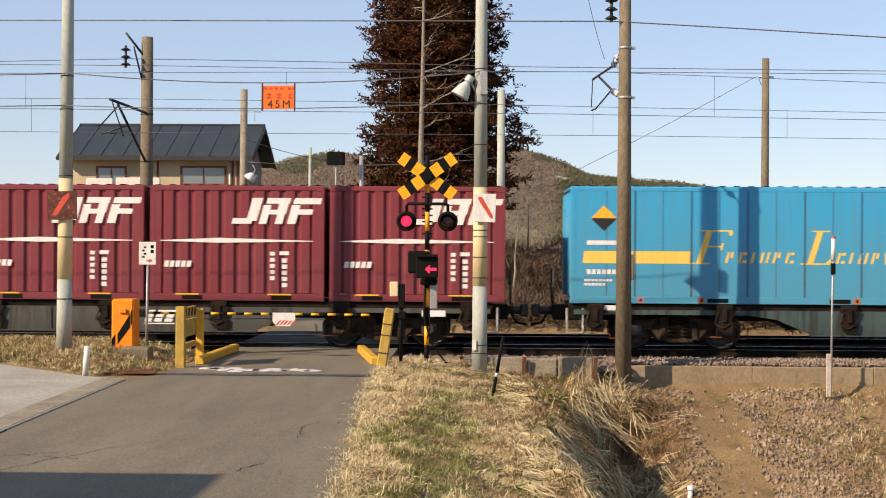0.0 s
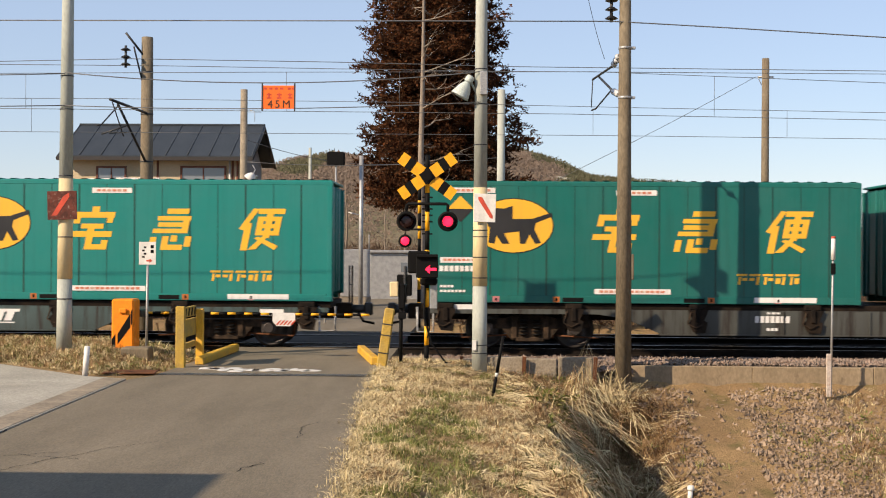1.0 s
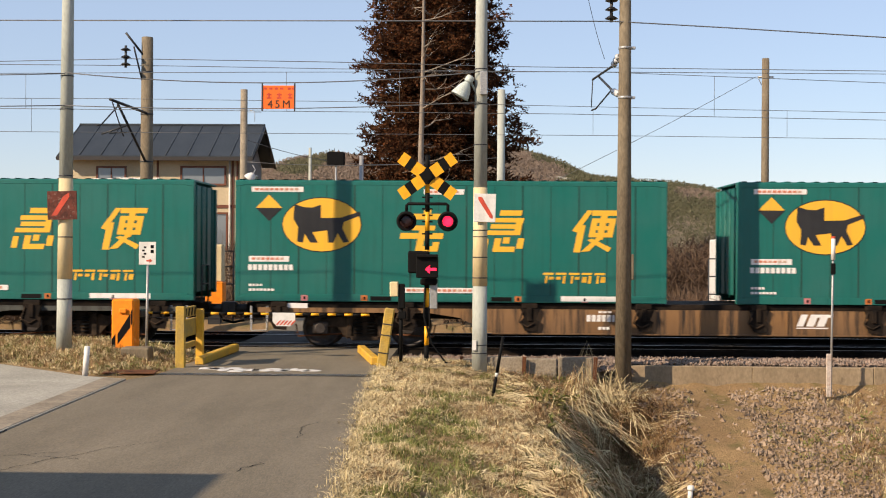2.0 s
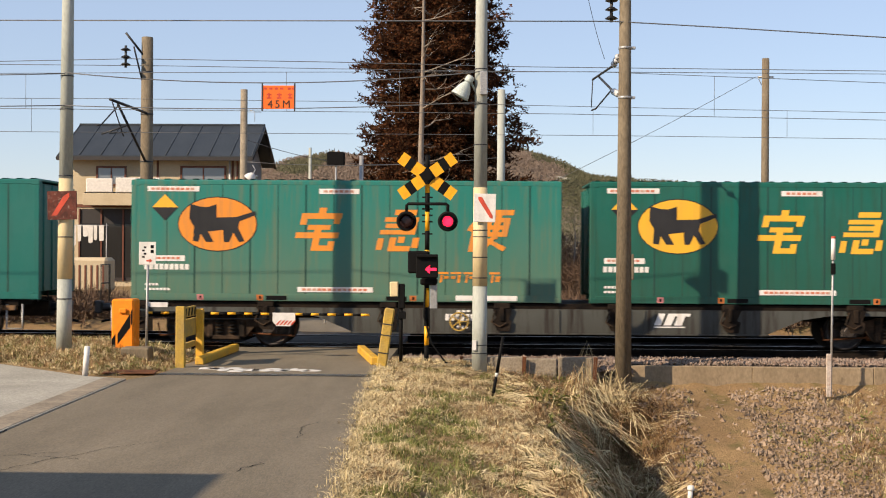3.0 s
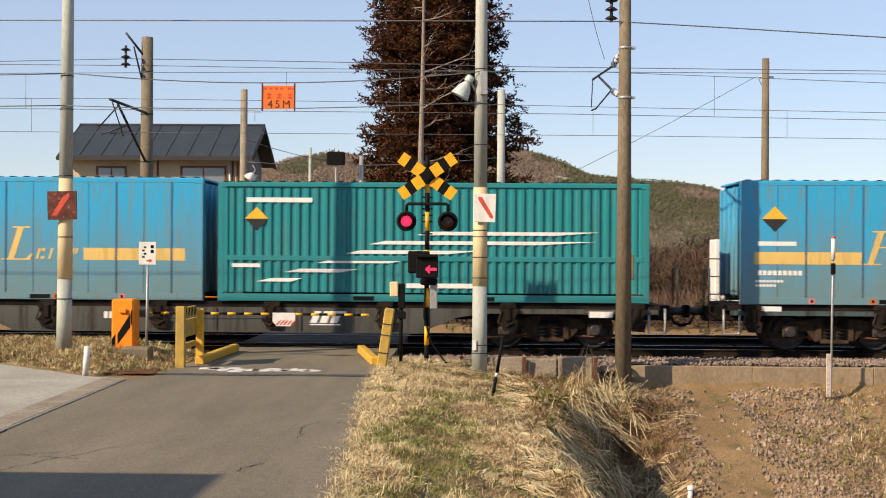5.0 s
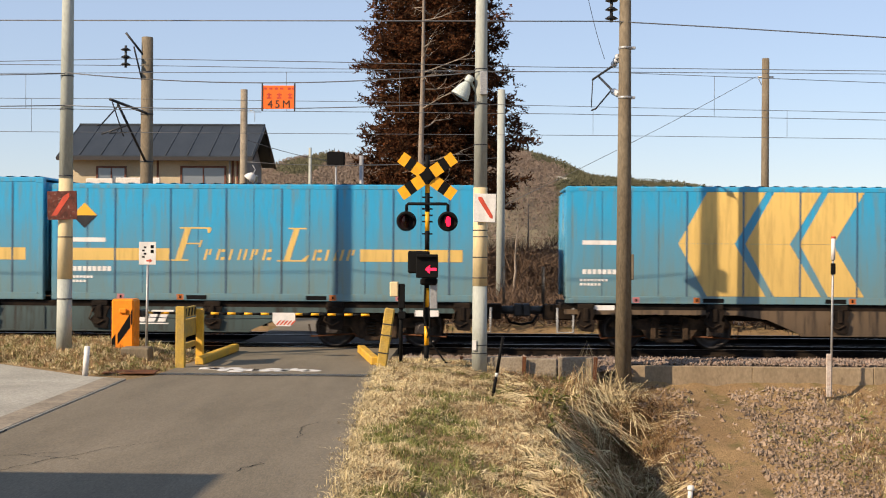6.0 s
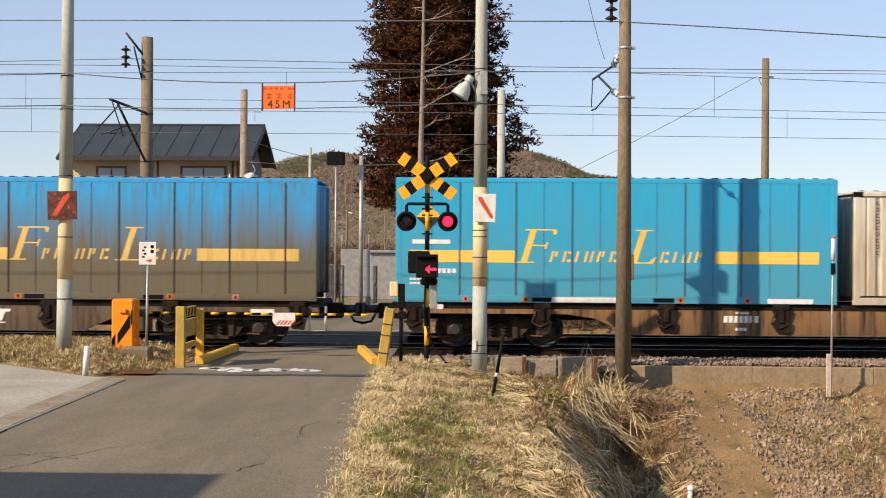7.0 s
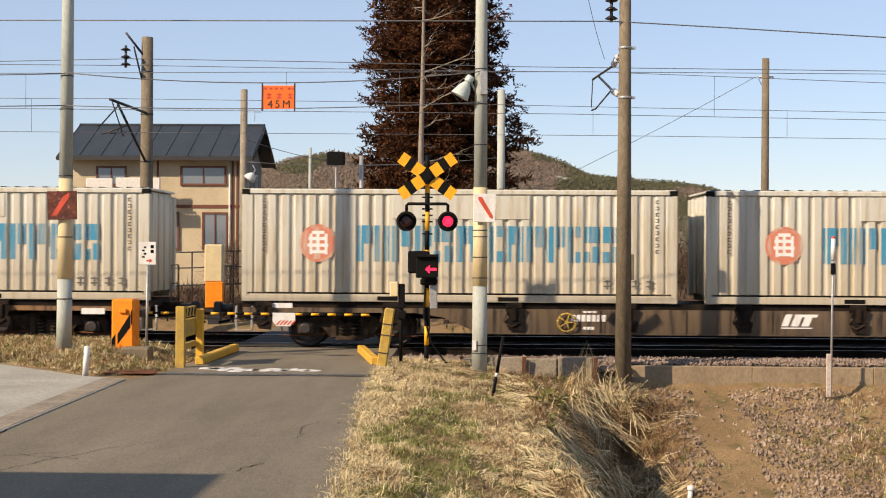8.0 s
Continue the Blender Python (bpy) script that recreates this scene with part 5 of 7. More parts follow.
# ---- barrier and guards ----
gate = thing("barrier_machine", pose(-6.64, 24.62, 0.2), "orange crossing barrier machine with black stripe panel", "barrier machine")
bm = B()
box(bm, -0.2, 0.22, -0.22, 0.25, 0.0, 0.95, 0.03)
part("housing", bm, M["signal_orange"], gate)
bm = B()
flat(bm, [(-0.08, 0.1), (-0.08, 0.3), (0.16, 0.68), (0.16, 0.42)][::-1], -0.222), flat(bm, [(0.17, 0.46), (0.2, 0.5), (0.2, 0.78), (0.17, 0.72)], -0.222), flat(bm, [(-0.19, 0.05), (-0.12, 0.05), (-0.12, 0.3), (-0.19, 0.2)], -0.222)
part("stripe", bm, M["signal_black"], gate, "slanted black stripe")
bm = B()
box(bm, -0.05, 0.1, -0.27, -0.22, 0.68, 0.78, 0.02)
part("door_latch", bm, M["signal_orange"], gate)
boom = thing("barrier_boom", pose(-6.58, 25.2, 0.86), "lowered barrier boom banded yellow and black", "barrier boom")
for i in range(28):
    bm = B()
    x = i * 0.162
    tube(bm, (x, 0, -0.003 * i * 0.16), (x + 0.162, 0, -0.003 * (i + 1) * 0.16), 0.024, None, 10)
    part("boom_band", bm, M["signal_yellow" if i % 2 else "signal_black"], boom)
bm = B()
box(bm, -0.1, 0.2, -0.36, 0.05, -0.07, 0.07, 0.02)
part("pivot", bm, M["steel_dark"], boom)
bm = B()
bent(bm, [(0, 0.08, -0.08), (1.0, 0.08, -0.12), (3.0, 0.08, -0.1)], 0.008)
part("stay_wire", bm, M["steel_dark"], boom)
flag = thing("barrier_flag", pose(-3.72, 25.183, 0.62), "small white flag with red stripes on boom", "flag")
bm = B()
flat(bm, [(-0.2, 0.09), (-0.12, 0.0), (0.14, 0.0), (0.24, 0.09), (0.24, 0.26), (-0.2, 0.26)], 0.0, 0.01)
part("cloth", bm, M["sign_white"], flag)
for i in range(5):
    bm = B()
    bar(bm, -0.14 + i * 0.07, 0.02, -0.105 + i * 0.07, 0.11, -0.011, 0.9)
    part("stripe", bm, M["sign_red"], flag)
gd = thing("guard_stand", pose(-5.2, 22.9, -0.02), "weathered yellow steel guard stand at the crossing", "guard rail")
for y, w, h, m in ((0.0, 0.165, 1.11, "old_yellow"), (1.1, 0.14, 1.02, "safety_yellow")):
    bm = B()
    box(bm, -w / 2 + y * 0.1, w / 2 + y * 0.1, y, y + 0.1, 0, h, 0.015)
    part("post", bm, M[m], gd)
for z0, z1 in ((0.9, 1.08), (0.55, 0.86), (0.34, 0.44)):
    bm = B()
    box(bm, -0.02, 0.05, 0.1, 1.1, z0, z1, 0.01)
    part("cross_board", bm, M["old_yellow"], gd)
for i in range(4):
    bm = B()
    y = 0.15 + i * 0.25
    flat(bm, [(y, 0.92), (y + 0.1, 0.92), (y + 0.16, 1.06), (y + 0.06, 1.06)], 0.0, 0.004)
    bmesh.ops.transform(bm, verts=bm.verts, matrix=Matrix(((0, -1, 0, 0.052), (1, 0, 0, 0), (0, 0, 1, 0), (0, 0, 0, 1))))
    part("stripe", bm, M["signal_black"], gd)
for pts, lab in (((-4.98, 23.5, -4.92, 26.7), "yellow painted low guide beam"), ((-1.82, 23.75, -2.32, 26.6), "chipped yellow low guide beam")):
    bx, by, cx, cy = pts
    gb = thing("guide_beam", pose(bx, by, 0.0, 0, 0, math.degrees(math.atan2(cy - by, cx - bx))), lab, "guide beam", "guide beams")
    ln = math.hypot(cx - bx, cy - by)
    bm = B()
    box(bm, 0, ln, -0.08, 0.08, 0.005, 0.16, 0.02)
    part("beam", bm, M["safety_yellow"], gb)
gp = thing("guard_post", pose(-1.69, 23.46, -0.05, 0, 8, 0), "leaning old yellow guard post beside the lane", "guard post")
bm = B()
box(bm, -0.09, 0.09, -0.06, 0.06, 0, 1.12, 0.02)
part("post", bm, M["old_yellow"], gp)
for z in (0.3, 0.62, 0.82):
    bm = B()
    box(bm, -0.095, 0.095, -0.065, 0.065, z, z + 0.02)
    part("band", bm, M["steel_dark"], gp)
blk = thing("concrete_block", pose(-6.2, 23.8, -0.03, 0, 0, 4), "mossy concrete foundation block in the grass", "concrete block")
bm = B()
box(bm, -0.26, 0.26, -0.2, 0.24, 0, 0.33, 0.03)
part("block", bm, M["mast_concrete"], blk)
ps = thing("button_sign", pose(-6.2, 24.5, 0.1), "white emergency button sign on a thin post", "sign")
bm = B()
tube(bm, (0, 0, 0), (0.02, 0, 1.75), 0.024, None, 10)
part("post", bm, M["galv"], ps)
bm = B()
box(bm, -0.14, 0.18, -0.04, -0.028, 1.7, 2.13, 0.004)
part("board", bm, M["sign_white"], ps)
bm = B()
for i in range(4):
    bar(bm, -0.08 + 0.03 * (i % 2), 1.83 + i * 0.06, -0.03 + 0.03 * (i % 2), 1.865 + i * 0.06, -0.041)
for i in range(2):
    bar(bm, 0.08, 1.92 + i * 0.09, 0.14, 1.98 + i * 0.09, -0.041)
part("lettering", bm, M["signal_black"], ps, "dark lettering bars", "stuff")
bm = B()
bar(bm, 0.0, 1.76, 0.07, 1.79, -0.041), flat(bm, [(0.06, 1.735), (0.12, 1.775), (0.06, 1.815)], -0.041)
part("arrow", bm, M["sign_red"], ps, "red arrow")
wp = thing("delineator_post", pose(-6.4, 21.3, 0.0, 0, 4, 0), "short white road edge post with a grey band", "post")
bm = B()
tube(bm, (0, 0, 0), (0, 0, 0.5), 0.048, 0.045, 14)
part("post", bm, M["sign_white"], wp)
lp = thing("marker_pole", pose(0.27, 20.5, -0.24, 0, 9.5, 0), "thin leaning black and white marker pole", "marker pole")
for a, b, m in ((0, 0.38, "signal_black"), (0.38, 0.44, "sign_white"), (0.44, 1.02, "signal_black")):
    bm = B()
    tube(bm, (0, 0, a), (0, 0, b), 0.026, None, 10)
    part("band", bm, M[m], lp)
mk = thing("marker_post", pose(6.92, 25.6, -0.7), "slender grey marker post with white red top", "marker post")
bm = B()
tube(bm, (0, 0, 0), (0.03, 0, 3.1), 0.022, None, 10)
part("post", bm, M["galv"], mk)
bm = B()
tube(bm, (0.026, -0.005, 2.66), (0.03, -0.005, 3.08), 0.042, None, 12)
part("sleeve", bm, M["sign_white"], mk, "white sleeve")
bm = B()
tube(bm, (0.03, 0, 3.08), (0.03, 0, 3.12), 0.044, None, 12)
part("cap", bm, M["sign_red"], mk)
bm = B()
box(bm, -0.01, 0.07, -0.04, 0.04, 2.38, 2.6, 0.01)
part("fitting", bm, M["signal_black"], mk)
bm = B()
box(bm, -0.1, 0.0, -0.06, -0.02, 0.0, 0.84, 0.01)
part("foot_plate", bm, M["flaking"], mk, "rusty white and red foot plate")
gr = thing("drain_grate", pose(0, 0, 0), "narrow steel drain grating across the lane", "drain grate")
bm = B()
box(bm, -5.28, -1.76, 21.55, 21.9, 0.0, 0.016)
part("frame", bm, M["box_dark"], gr)
bm = B()
for i in range(116):
    x = -5.26 + i * 0.03
    box(bm, x, x + 0.007, 21.6, 21.85, 0.016, 0.026)
part("bar_grid", bm, M["galv"], gr, "", "stuff")
pt = thing("iron_plate", pose(-5.75, 21.75, 0.03, 2, 0, 3), "rusty iron cover plate beside the drain", "cover plate")
bm = B()
box(bm, -0.45, 0.42, -0.2, 0.22, 0, 0.02, 0.005)
part("plate", bm, M["rust"], pt)
wc = thing("white_peg", pose(3.5, 21.4, -2.06, 0, 5, 0), "short white capped survey peg in the grass", "peg")
bm = B()
tube(bm, (0, 0, 0), (0, 0, 0.3), 0.04, None, 14), lathe(bm, [(0.055, 0.28), (0.06, 0.3), (0.055, 0.35), (0.03, 0.365)], (0, 0, 0), "z", 16)
part("peg", bm, M["sign_white"], wc)
rnd = random.Random(5)
for i in range(16):                                      # worn paint left on the lane
    bm = B()
    x, y = -4.75 + i * 0.125 + rnd.uniform(-0.04, 0.04), 22.55 + rnd.uniform(-0.25, 0.3)
    k = rnd.randint(6, 8)
    pts = [(x + rnd.uniform(0.06, 0.2) * math.cos(j * math.tau / k), y + rnd.uniform(0.08, 0.28) * math.sin(j * math.tau / k)) for j in range(k)]
    lo, hi = [bm.verts.new((a, b, 0.0)) for a, b in pts], [bm.verts.new((a, b, 0.017)) for a, b in pts]
    bm.faces.new(hi)
    for j in range(k):
        bm.faces.new((lo[j], lo[(j + 1) % k], hi[(j + 1) % k], hi[j]))
    wm = part("worn_marking", bm, M["sign_white"], None)
    tagged(wm, "flake of worn white road paint", "road marking", "worn markings")


# ---- house beyond the tracks ----
M["house_wall"] = surface("beige_render", (0.52, 0.43, 0.29), (0.46, 0.375, 0.25), 0.8, 0.85, 0, 0.2, 0.004, (1, 1, 1), None, 20, 0.25)
# gable wall faces away from the sun; that shade is painted as darker grey
M["house_shade"] = surface("shaded_siding", (0.20, 0.19, 0.185), (0.16, 0.15, 0.145), 1.0, 0.8, 0, 0.2, 0.004, (1, 1, 6), None, 10)
M["roof_metal"] = surface("dark_slate_metal", (0.03, 0.037, 0.044), (0.042, 0.05, 0.058), 0.6, 0.5, 0.2, 0.1, 0.004, (3, 1, 1), None, 10)
M["brown_trim"] = plain("brown_trim", (0.16, 0.055, 0.03), 0.6)
M["dark_trim"] = plain("dark_trim", (0.035, 0.03, 0.028), 0.6)
M["white_cloth"] = plain("white_bedding", (0.72, 0.68, 0.62), 0.9)
gm, gn, gl, gp0 = shader("window_glass", 0.06)
gp0.inputs["Base Color"].default_value = (0.16, 0.18, 0.2, 1)
gp0.inputs["Specular IOR Level"].default_value = 1.0
M["pane"] = gm
dm, dn, dl, dp = shader("dark_window_glass", 0.08)
dp.inputs["Base Color"].default_value = (0.025, 0.024, 0.023, 1)
M["dark_pane"] = dm

hs = thing("house", pose(0, 0, 0), "two storey beige house with dark metal roof", "house")
HX0, HX1, HY0, HY1, HZ = -22.0, -12.75, 70.6, 77.4, 7.0
bm = B()
box(bm, HX0, HX1, HY0, HY0 + 0.25, -0.1, HZ)
part("front_wall", bm, M["house_wall"], hs)
bm = B()
box(bm, HX0, HX1, HY1 - 0.25, HY1, -0.1, HZ)
part("rear_wall", bm, M["house_wall"], hs)
bm = B()
box(bm, HX0, HX0 + 0.25, HY0 + 0.25, HY1 - 0.25, -0.1, HZ)
part("side_wall", bm, M["house_wall"], hs)
bm = B()
pr = [(HY0 + 0.25, -0.1), (HY1 - 0.25, -0.1), (HY1 - 0.25, HZ), (74, 8.8), (HY0 + 0.25, HZ)]
a, b = [bm.verts.new((HX1 - 0.25, y, z)) for y, z in pr], [bm.verts.new((HX1 + 0.01, y, z)) for y, z in pr]
bm.faces.new(a[::-1]), bm.faces.new(b)
for i in range(5):
    j = (i + 1) % 5
    bm.faces.new((a[i], a[j], b[j], b[i]))
part("gable_wall", bm, M["house_shade"], hs, "gable siding in grey darkened as its shaded side")
for ys, nm in ((-1, "front"), (1, "rear")):
    bm = B()
    e = 74 + ys * 4.05
    q = [(-22.62, e, 6.92), (-12.0, e, 6.92), (-12.0, 74, 8.96), (-22.62, 74, 8.96)]
    top = [bm.verts.new((x, y, z + 0.14)) for x, y, z in q]
    bot = [bm.verts.new(p) for p in q]
    o = 1 if ys < 0 else -1
    bm.faces.new(top[::o]), bm.faces.new(bot[::-o])
    for i in range(4):
        bm.faces.new((bot[i], bot[(i + 1) % 4], top[(i + 1) % 4], top[i]))
    rf = part("roof", bm, M["roof_metal"], hs, "dark slate-grey metal roof slope")
    for i in range(10):
        bm = B()
        x = -22.58 + i * 1.17
        tube(bm, (x, e, 7.06), (x, 74, 9.1), 0.035, None, 6)
        part("batten", bm, M["roof_metal"], rf)
bm = B()
box(bm, -22.62, -12.0, 69.88, 69.97, 6.84, 7.0), box(bm, -22.6, -12.02, 69.8, 69.92, 6.8, 6.88)
part("eave_gutter", bm, M["dark_trim"], hs)
for x in (-12.05, -22.6):
    for ys in (-1, 1):
        bm = B()
        tube(bm, (x, 74 + ys * 4.05, 6.9), (x, 74, 8.95), 0.1, None, 4)
        part("barge_board", bm, M["dark_trim"], hs)
bm = B()
box(bm, -22.62, -12, 73.9, 74.1, 9.04, 9.16, 0.03)
part("ridge_cap", bm, M["roof_metal"], hs)


def house_window(x0, x1, z0, z1, sliding=True):
    bm = B()
    t = 0.1
    for q in ((x0 - t, x1 + t, z1, z1 + t), (x0 - t, x1 + t, z0 - t, z0), (x0 - t, x0, z0, z1), (x1, x1 + t, z0, z1)):
        box(bm, q[0], q[1], HY0 - 0.1, HY0 + 0.02, q[2], q[3])
    w = part("window", bm, M["brown_trim"], hs, "window in a red-brown frame")
    xm = (x0 + x1) / 2
    for k, (a, b) in enumerate(((x0, xm - 0.02), (xm + 0.02, x1))):
        bm = B()
        box(bm, a, b, HY0 - 0.05 + 0.02 * k, HY0 - 0.03 + 0.02 * k, z0, z1)
        part("pane", bm, M["pane"], w)
    bm = B()
    box(bm, xm - 0.03, xm + 0.03, HY0 - 0.08, HY0 - 0.02, z0, z1)
    part("mullion", bm, M["brown_trim"], w)


house_window(-15.95, -13.65, 5.6, 6.45)
house_window(-20.55, -19.1, 5.55, 6.42)
house_window(-14.75, -13.55, 2.1, 3.95)
house_window(-18.6, -16.2, 2.1, 3.95)
for x0, x1 in ((-20.9, -19.45), (-19.3, -17.6), (-17.5, -16.9)):
    bm = B()
    box(bm, x0, x1, 69.5, 69.62, 5.05, 5.85 - 0.05 * (x0 < -20), 0.04)
    part("bedding", bm, M["white_cloth"], hs, "white bedding aired over the balcony rail")
bm = B()
box(bm, -21.0, -16.6, 69.6, 70.6, 4.4, 4.55), box(bm, -21.0, -16.6, 69.6, 69.66, 5.0, 5.08)
for i in range(23):
    box(bm, -21.0 + i * 0.2, -20.96 + i * 0.2, 69.61, 69.65, 4.55, 5.0)
part("balcony", bm, M["dark_trim"], hs, "dark balcony with slim rails")
# flat panel whose dark colour stands for the shaded recess under the balcony
bm = B()
box(bm, -21.6, -16.7, HY0 - 0.06, HY0 - 0.045, 0.3, 4.2)
ver = part("veranda", bm, M["dark_trim"], hs, "glazed veranda under the balcony, recess shade as a dark panel")
for i in range(4):
    bm = B()
    box(bm, -21.5 + i * 1.2, -20.42 + i * 1.2, HY0 - 0.09, HY0 - 0.07, 0.5, 3.4)
    part("sliding_pane", bm, M["dark_pane"], ver)
for i in range(5):
    bm = B()
    box(bm, -21.58 + i * 1.2, -21.5 + i * 1.2, HY0 - 0.14, HY0 - 0.06, 0.3, 4.2)
    part("door_post", bm, M["brown_trim"], ver)
bm = B()
box(bm, -21.05, -16.55, 69.45, 69.55, 4.35, 5.0, 0.02)
part("balcony_apron", bm, M["house_wall"], hs, "pale balcony front")
bm = B()
box(bm, HX0, HX1, HY0 - 0.04, HY0, 4.28, 4.45)
for x in (-17.3, -13.2, -12.95):
    box(bm, x - 0.05, x + 0.05, HY0 - 0.05, HY0, 0, 6.9)
part("trim_board", bm, M["brown_trim"], hs)
bm = B()
tube(bm, (-13.35, HY0 - 0.1, 0), (-13.35, HY0 - 0.1, 6.85), 0.05, None, 8)
part("downpipe", bm, M["sign_white"], hs, "white downpipe")
for y0 in (71.8, 74.6):
    bm = B()
    box(bm, HX1 - 0.02, HX1 + 0.06, y0, y0 + 1.0, 5.0, 6.3)
    part("gable_window", bm, M["pane"], hs, "dark gable window")
bm = B()
bent(bm, [(-12.6, 74, 9.3), (-12.6, 74, 9.9), (-12.9, 74, 9.95)], 0.02), bent(bm, [(-13.0, 74, 9.85), (-12.2, 74, 9.85)], 0.015)
part("aerial", bm, M["galv"], hs)
rack = thing("laundry_rack", pose(-20.4, 67.5, -0.05), "steel drying rack hung with white laundry", "laundry rack")
for x in (-1.0, 1.2):
    bm = B()
    tube(bm, (x, 0, 0), (x, 0, 3.4), 0.03, None, 8)
    part("post", bm, M["galv"], rack)
bm = B()
tube(bm, (-1.1, 0, 3.3), (1.3, 0, 3.3), 0.025, None, 8)
part("pole", bm, M["galv"], rack)
q = random.Random(9)
for i in range(7):
    bm = B()
    x, w, h = -0.85 + i * 0.28, q.uniform(0.16, 0.26), q.uniform(0.5, 1.1)
    flat(bm, [(x, 3.28 - h), (x + w * 0.5, 3.25 - h), (x + w, 3.3 - h), (x + w * 1.05, 3.3), (x - 0.02, 3.3)], -0.02, 0.03)
    part("laundry", bm, M["white_cloth"], rack)
van = thing("garden_cart", pose(-15.5, 52, -0.05), "small tan covered cart with a slatted side", "cart")
bm = B()
box(bm, -0.75, 0.75, 0, 1.2, 0.35, 1.75, 0.12)
part("body", bm, M["house_wall"], van)
for i in range(6):
    bm = B()
    box(bm, -0.65 + i * 0.24, -0.58 + i * 0.24, -0.03, 0.0, 0.5, 1.45, 0.008)
    part("slat", bm, M["brown_trim"], van)
for x in (-0.5, 0.5):
    bm = B()
    lathe(bm, [(0.05, -0.06), (0.24, -0.05), (0.26, 0.0), (0.24, 0.05), (0.05, 0.06)], (x, 0.1, 0.26), "y", 16)
    part("wheel", bm, M["box_dark"], van)

dish = thing("street_lamp", pose(-7.75, 44.7, 4.55, 0, 40, 0), "white bowl lamp on the grey pole", "street lamp")
bm = B()
lathe(bm, [(0.2, -0.1), (0.19, 0.0), (0.1, 0.14), (0.05, 0.17)], (0, 0, 0), "z", 18)
part("shade", bm, M["sign_white"], dish)
bm = B()
bent(bm, [(0, 0, 0.15), (-0.05, 0.1, 0.3), (-0.25, 0.25, 0.35)], 0.02)
part("arm", bm, M["galv"], dish)

# ---- things seen between the wagons ----
mb = thing("mirror_board", pose(-4.9, 45.5, -0.05), "dark back of a road mirror on a post", "road mirror")
bm = B()
box(bm, -0.32, 0.32, -0.04, 0.04, 5.05, 5.55, 0.05)
part("back", bm, M["signal_black"], mb)
bm = B()
tube(bm, (0, 0.06, 0), (0, 0.06, 5.3), 0.035, None, 8)
part("post", bm, M["galv"], mb)
fx = thing("crossing_signal", pose(-1.6, 37.0, -0.1), "second crossing signal standing beyond the tracks", "crossing signal")
for i in range(11):
    bm = B()
    tube(bm, (0, 0, i * 0.36), (0, 0, i * 0.36 + 0.36), 0.05, None, 12)
    part("post_band", bm, M["signal_yellow" if i % 2 else "signal_black"], fx)
bm = B()
bent(bm, [(-0.4, -0.05, 2.55), (-0.4, -0.05, 2.78), (0.4, -0.05, 2.78), (0.4, -0.05, 2.55)], 0.03, 6)
part("lamp_bracket", bm, M["signal_black"], fx)
for x in (-0.4, 0.4):
    bm = B()
    lathe(bm, [(0.06, 0.12), (0.15, 0.06), (0.19, 0.0), (0.19, -0.03), (0.13, -0.035)], (x, -0.06, 2.45), "y", 20)
    lh = part("lamp_housing", bm, M["signal_black"], fx, "round black lamp housing")
    if x < 0:
        bm = B()
        lathe(bm, [(0.12, 0.0), (0.11, -0.015), (0.05, -0.02)], (x, -0.1, 2.45), "y", 18)
        part("lens", bm, M["lamp_red"], lh, "lit red lens")
bm = B()
box(bm, -0.62, -0.2, -0.25, 0.1, 0.9, 1.5, 0.03)
part("equipment_box", bm, M["signal_black"], fx)
rc = thing("relay_cabinet", pose(-4.45, 48, -0.05), "grey steel relay cabinet beyond the tracks", "cabinet")
bm = B()
box(bm, -0.52, 0.52, 0, 0.6, 0.4, 2.15, 0.02)
part("body", bm, M["galv"], rc)
bm = B()
box(bm, -0.55, 0.55, -0.02, 0.62, 0, 0.4)
part("plinth", bm, M["concrete"], rc)
for x in (-0.5, 0.5):
    bm = B()
    tube(bm, (x, 0.3, 2.15), (x, 0.3, 2.7), 0.02, None, 6)
    part("vent_pipe", bm, M["galv"], rc)
fh = thing("white_shed", pose(-3.55, 55, -0.05), "small white shed with a grey roof", "shed")
bm = B()
box(bm, -0.9, 1.3, 0, 2.0, 0, 2.0, 0.02)
part("wall", bm, M["galv"], fh)
bm = B()
box(bm, -1.0, 1.4, -0.15, 2.15, 2.0, 2.12, 0.02)
part("roof", bm, M["galv"], fh)
bm = B()
box(bm, 0.4, 0.8, -0.02, 0.0, 1.2, 1.6)
part("window", bm, M["pane"], fh)
fg = thing("barrier_machine", pose(-7.5, 37.2, -0.1), "cream and orange barrier machine beyond the tracks", "barrier machine")
bm = B()
box(bm, -0.26, 0.26, 0, 0.4, 1.25, 2.32, 0.03)
part("housing", bm, M["cream_paint"], fg, "cream cover")
bm = B()
box(bm, -0.22, 0.3, -0.05, 0.4, 0.5, 1.25, 0.03)
part("base", bm, M["signal_orange"], fg)
bm = B()
box(bm, -0.15, 0.2, 0, 0.35, 0, 0.5)
part("foot", bm, M["steel_dark"], fg)
fr = thing("crossing_fence", pose(0, 0, 0), "dark pipe fence beside the far barrier", "fence")
for x in (-9.6, -8.9, -8.2, -7.0, -6.4):
    bm = B()
    tube(bm, (x, 37.6, -0.1), (x, 37.6, 2.0), 0.025, None, 6)
    part("post", bm, M["steel_dark"], fr)
for z in (1.0, 1.5, 1.95):
    bm = B()
    tube(bm, (-9.6, 37.58, z), (-6.4, 37.58, z + 0.1), 0.02, None, 6)
    part("rail", bm, M["steel_dark"], fr)
fs = thing("road_sign", pose(-4.35, 37.0, -0.05), "white notice board on a thin white post", "sign")
bm = B()
tube(bm, (0.08, 0.02, 0), (0.08, 0.02, 2.9), 0.03, None, 8)
part("post", bm, M["sign_white"], fs)
bm = B()
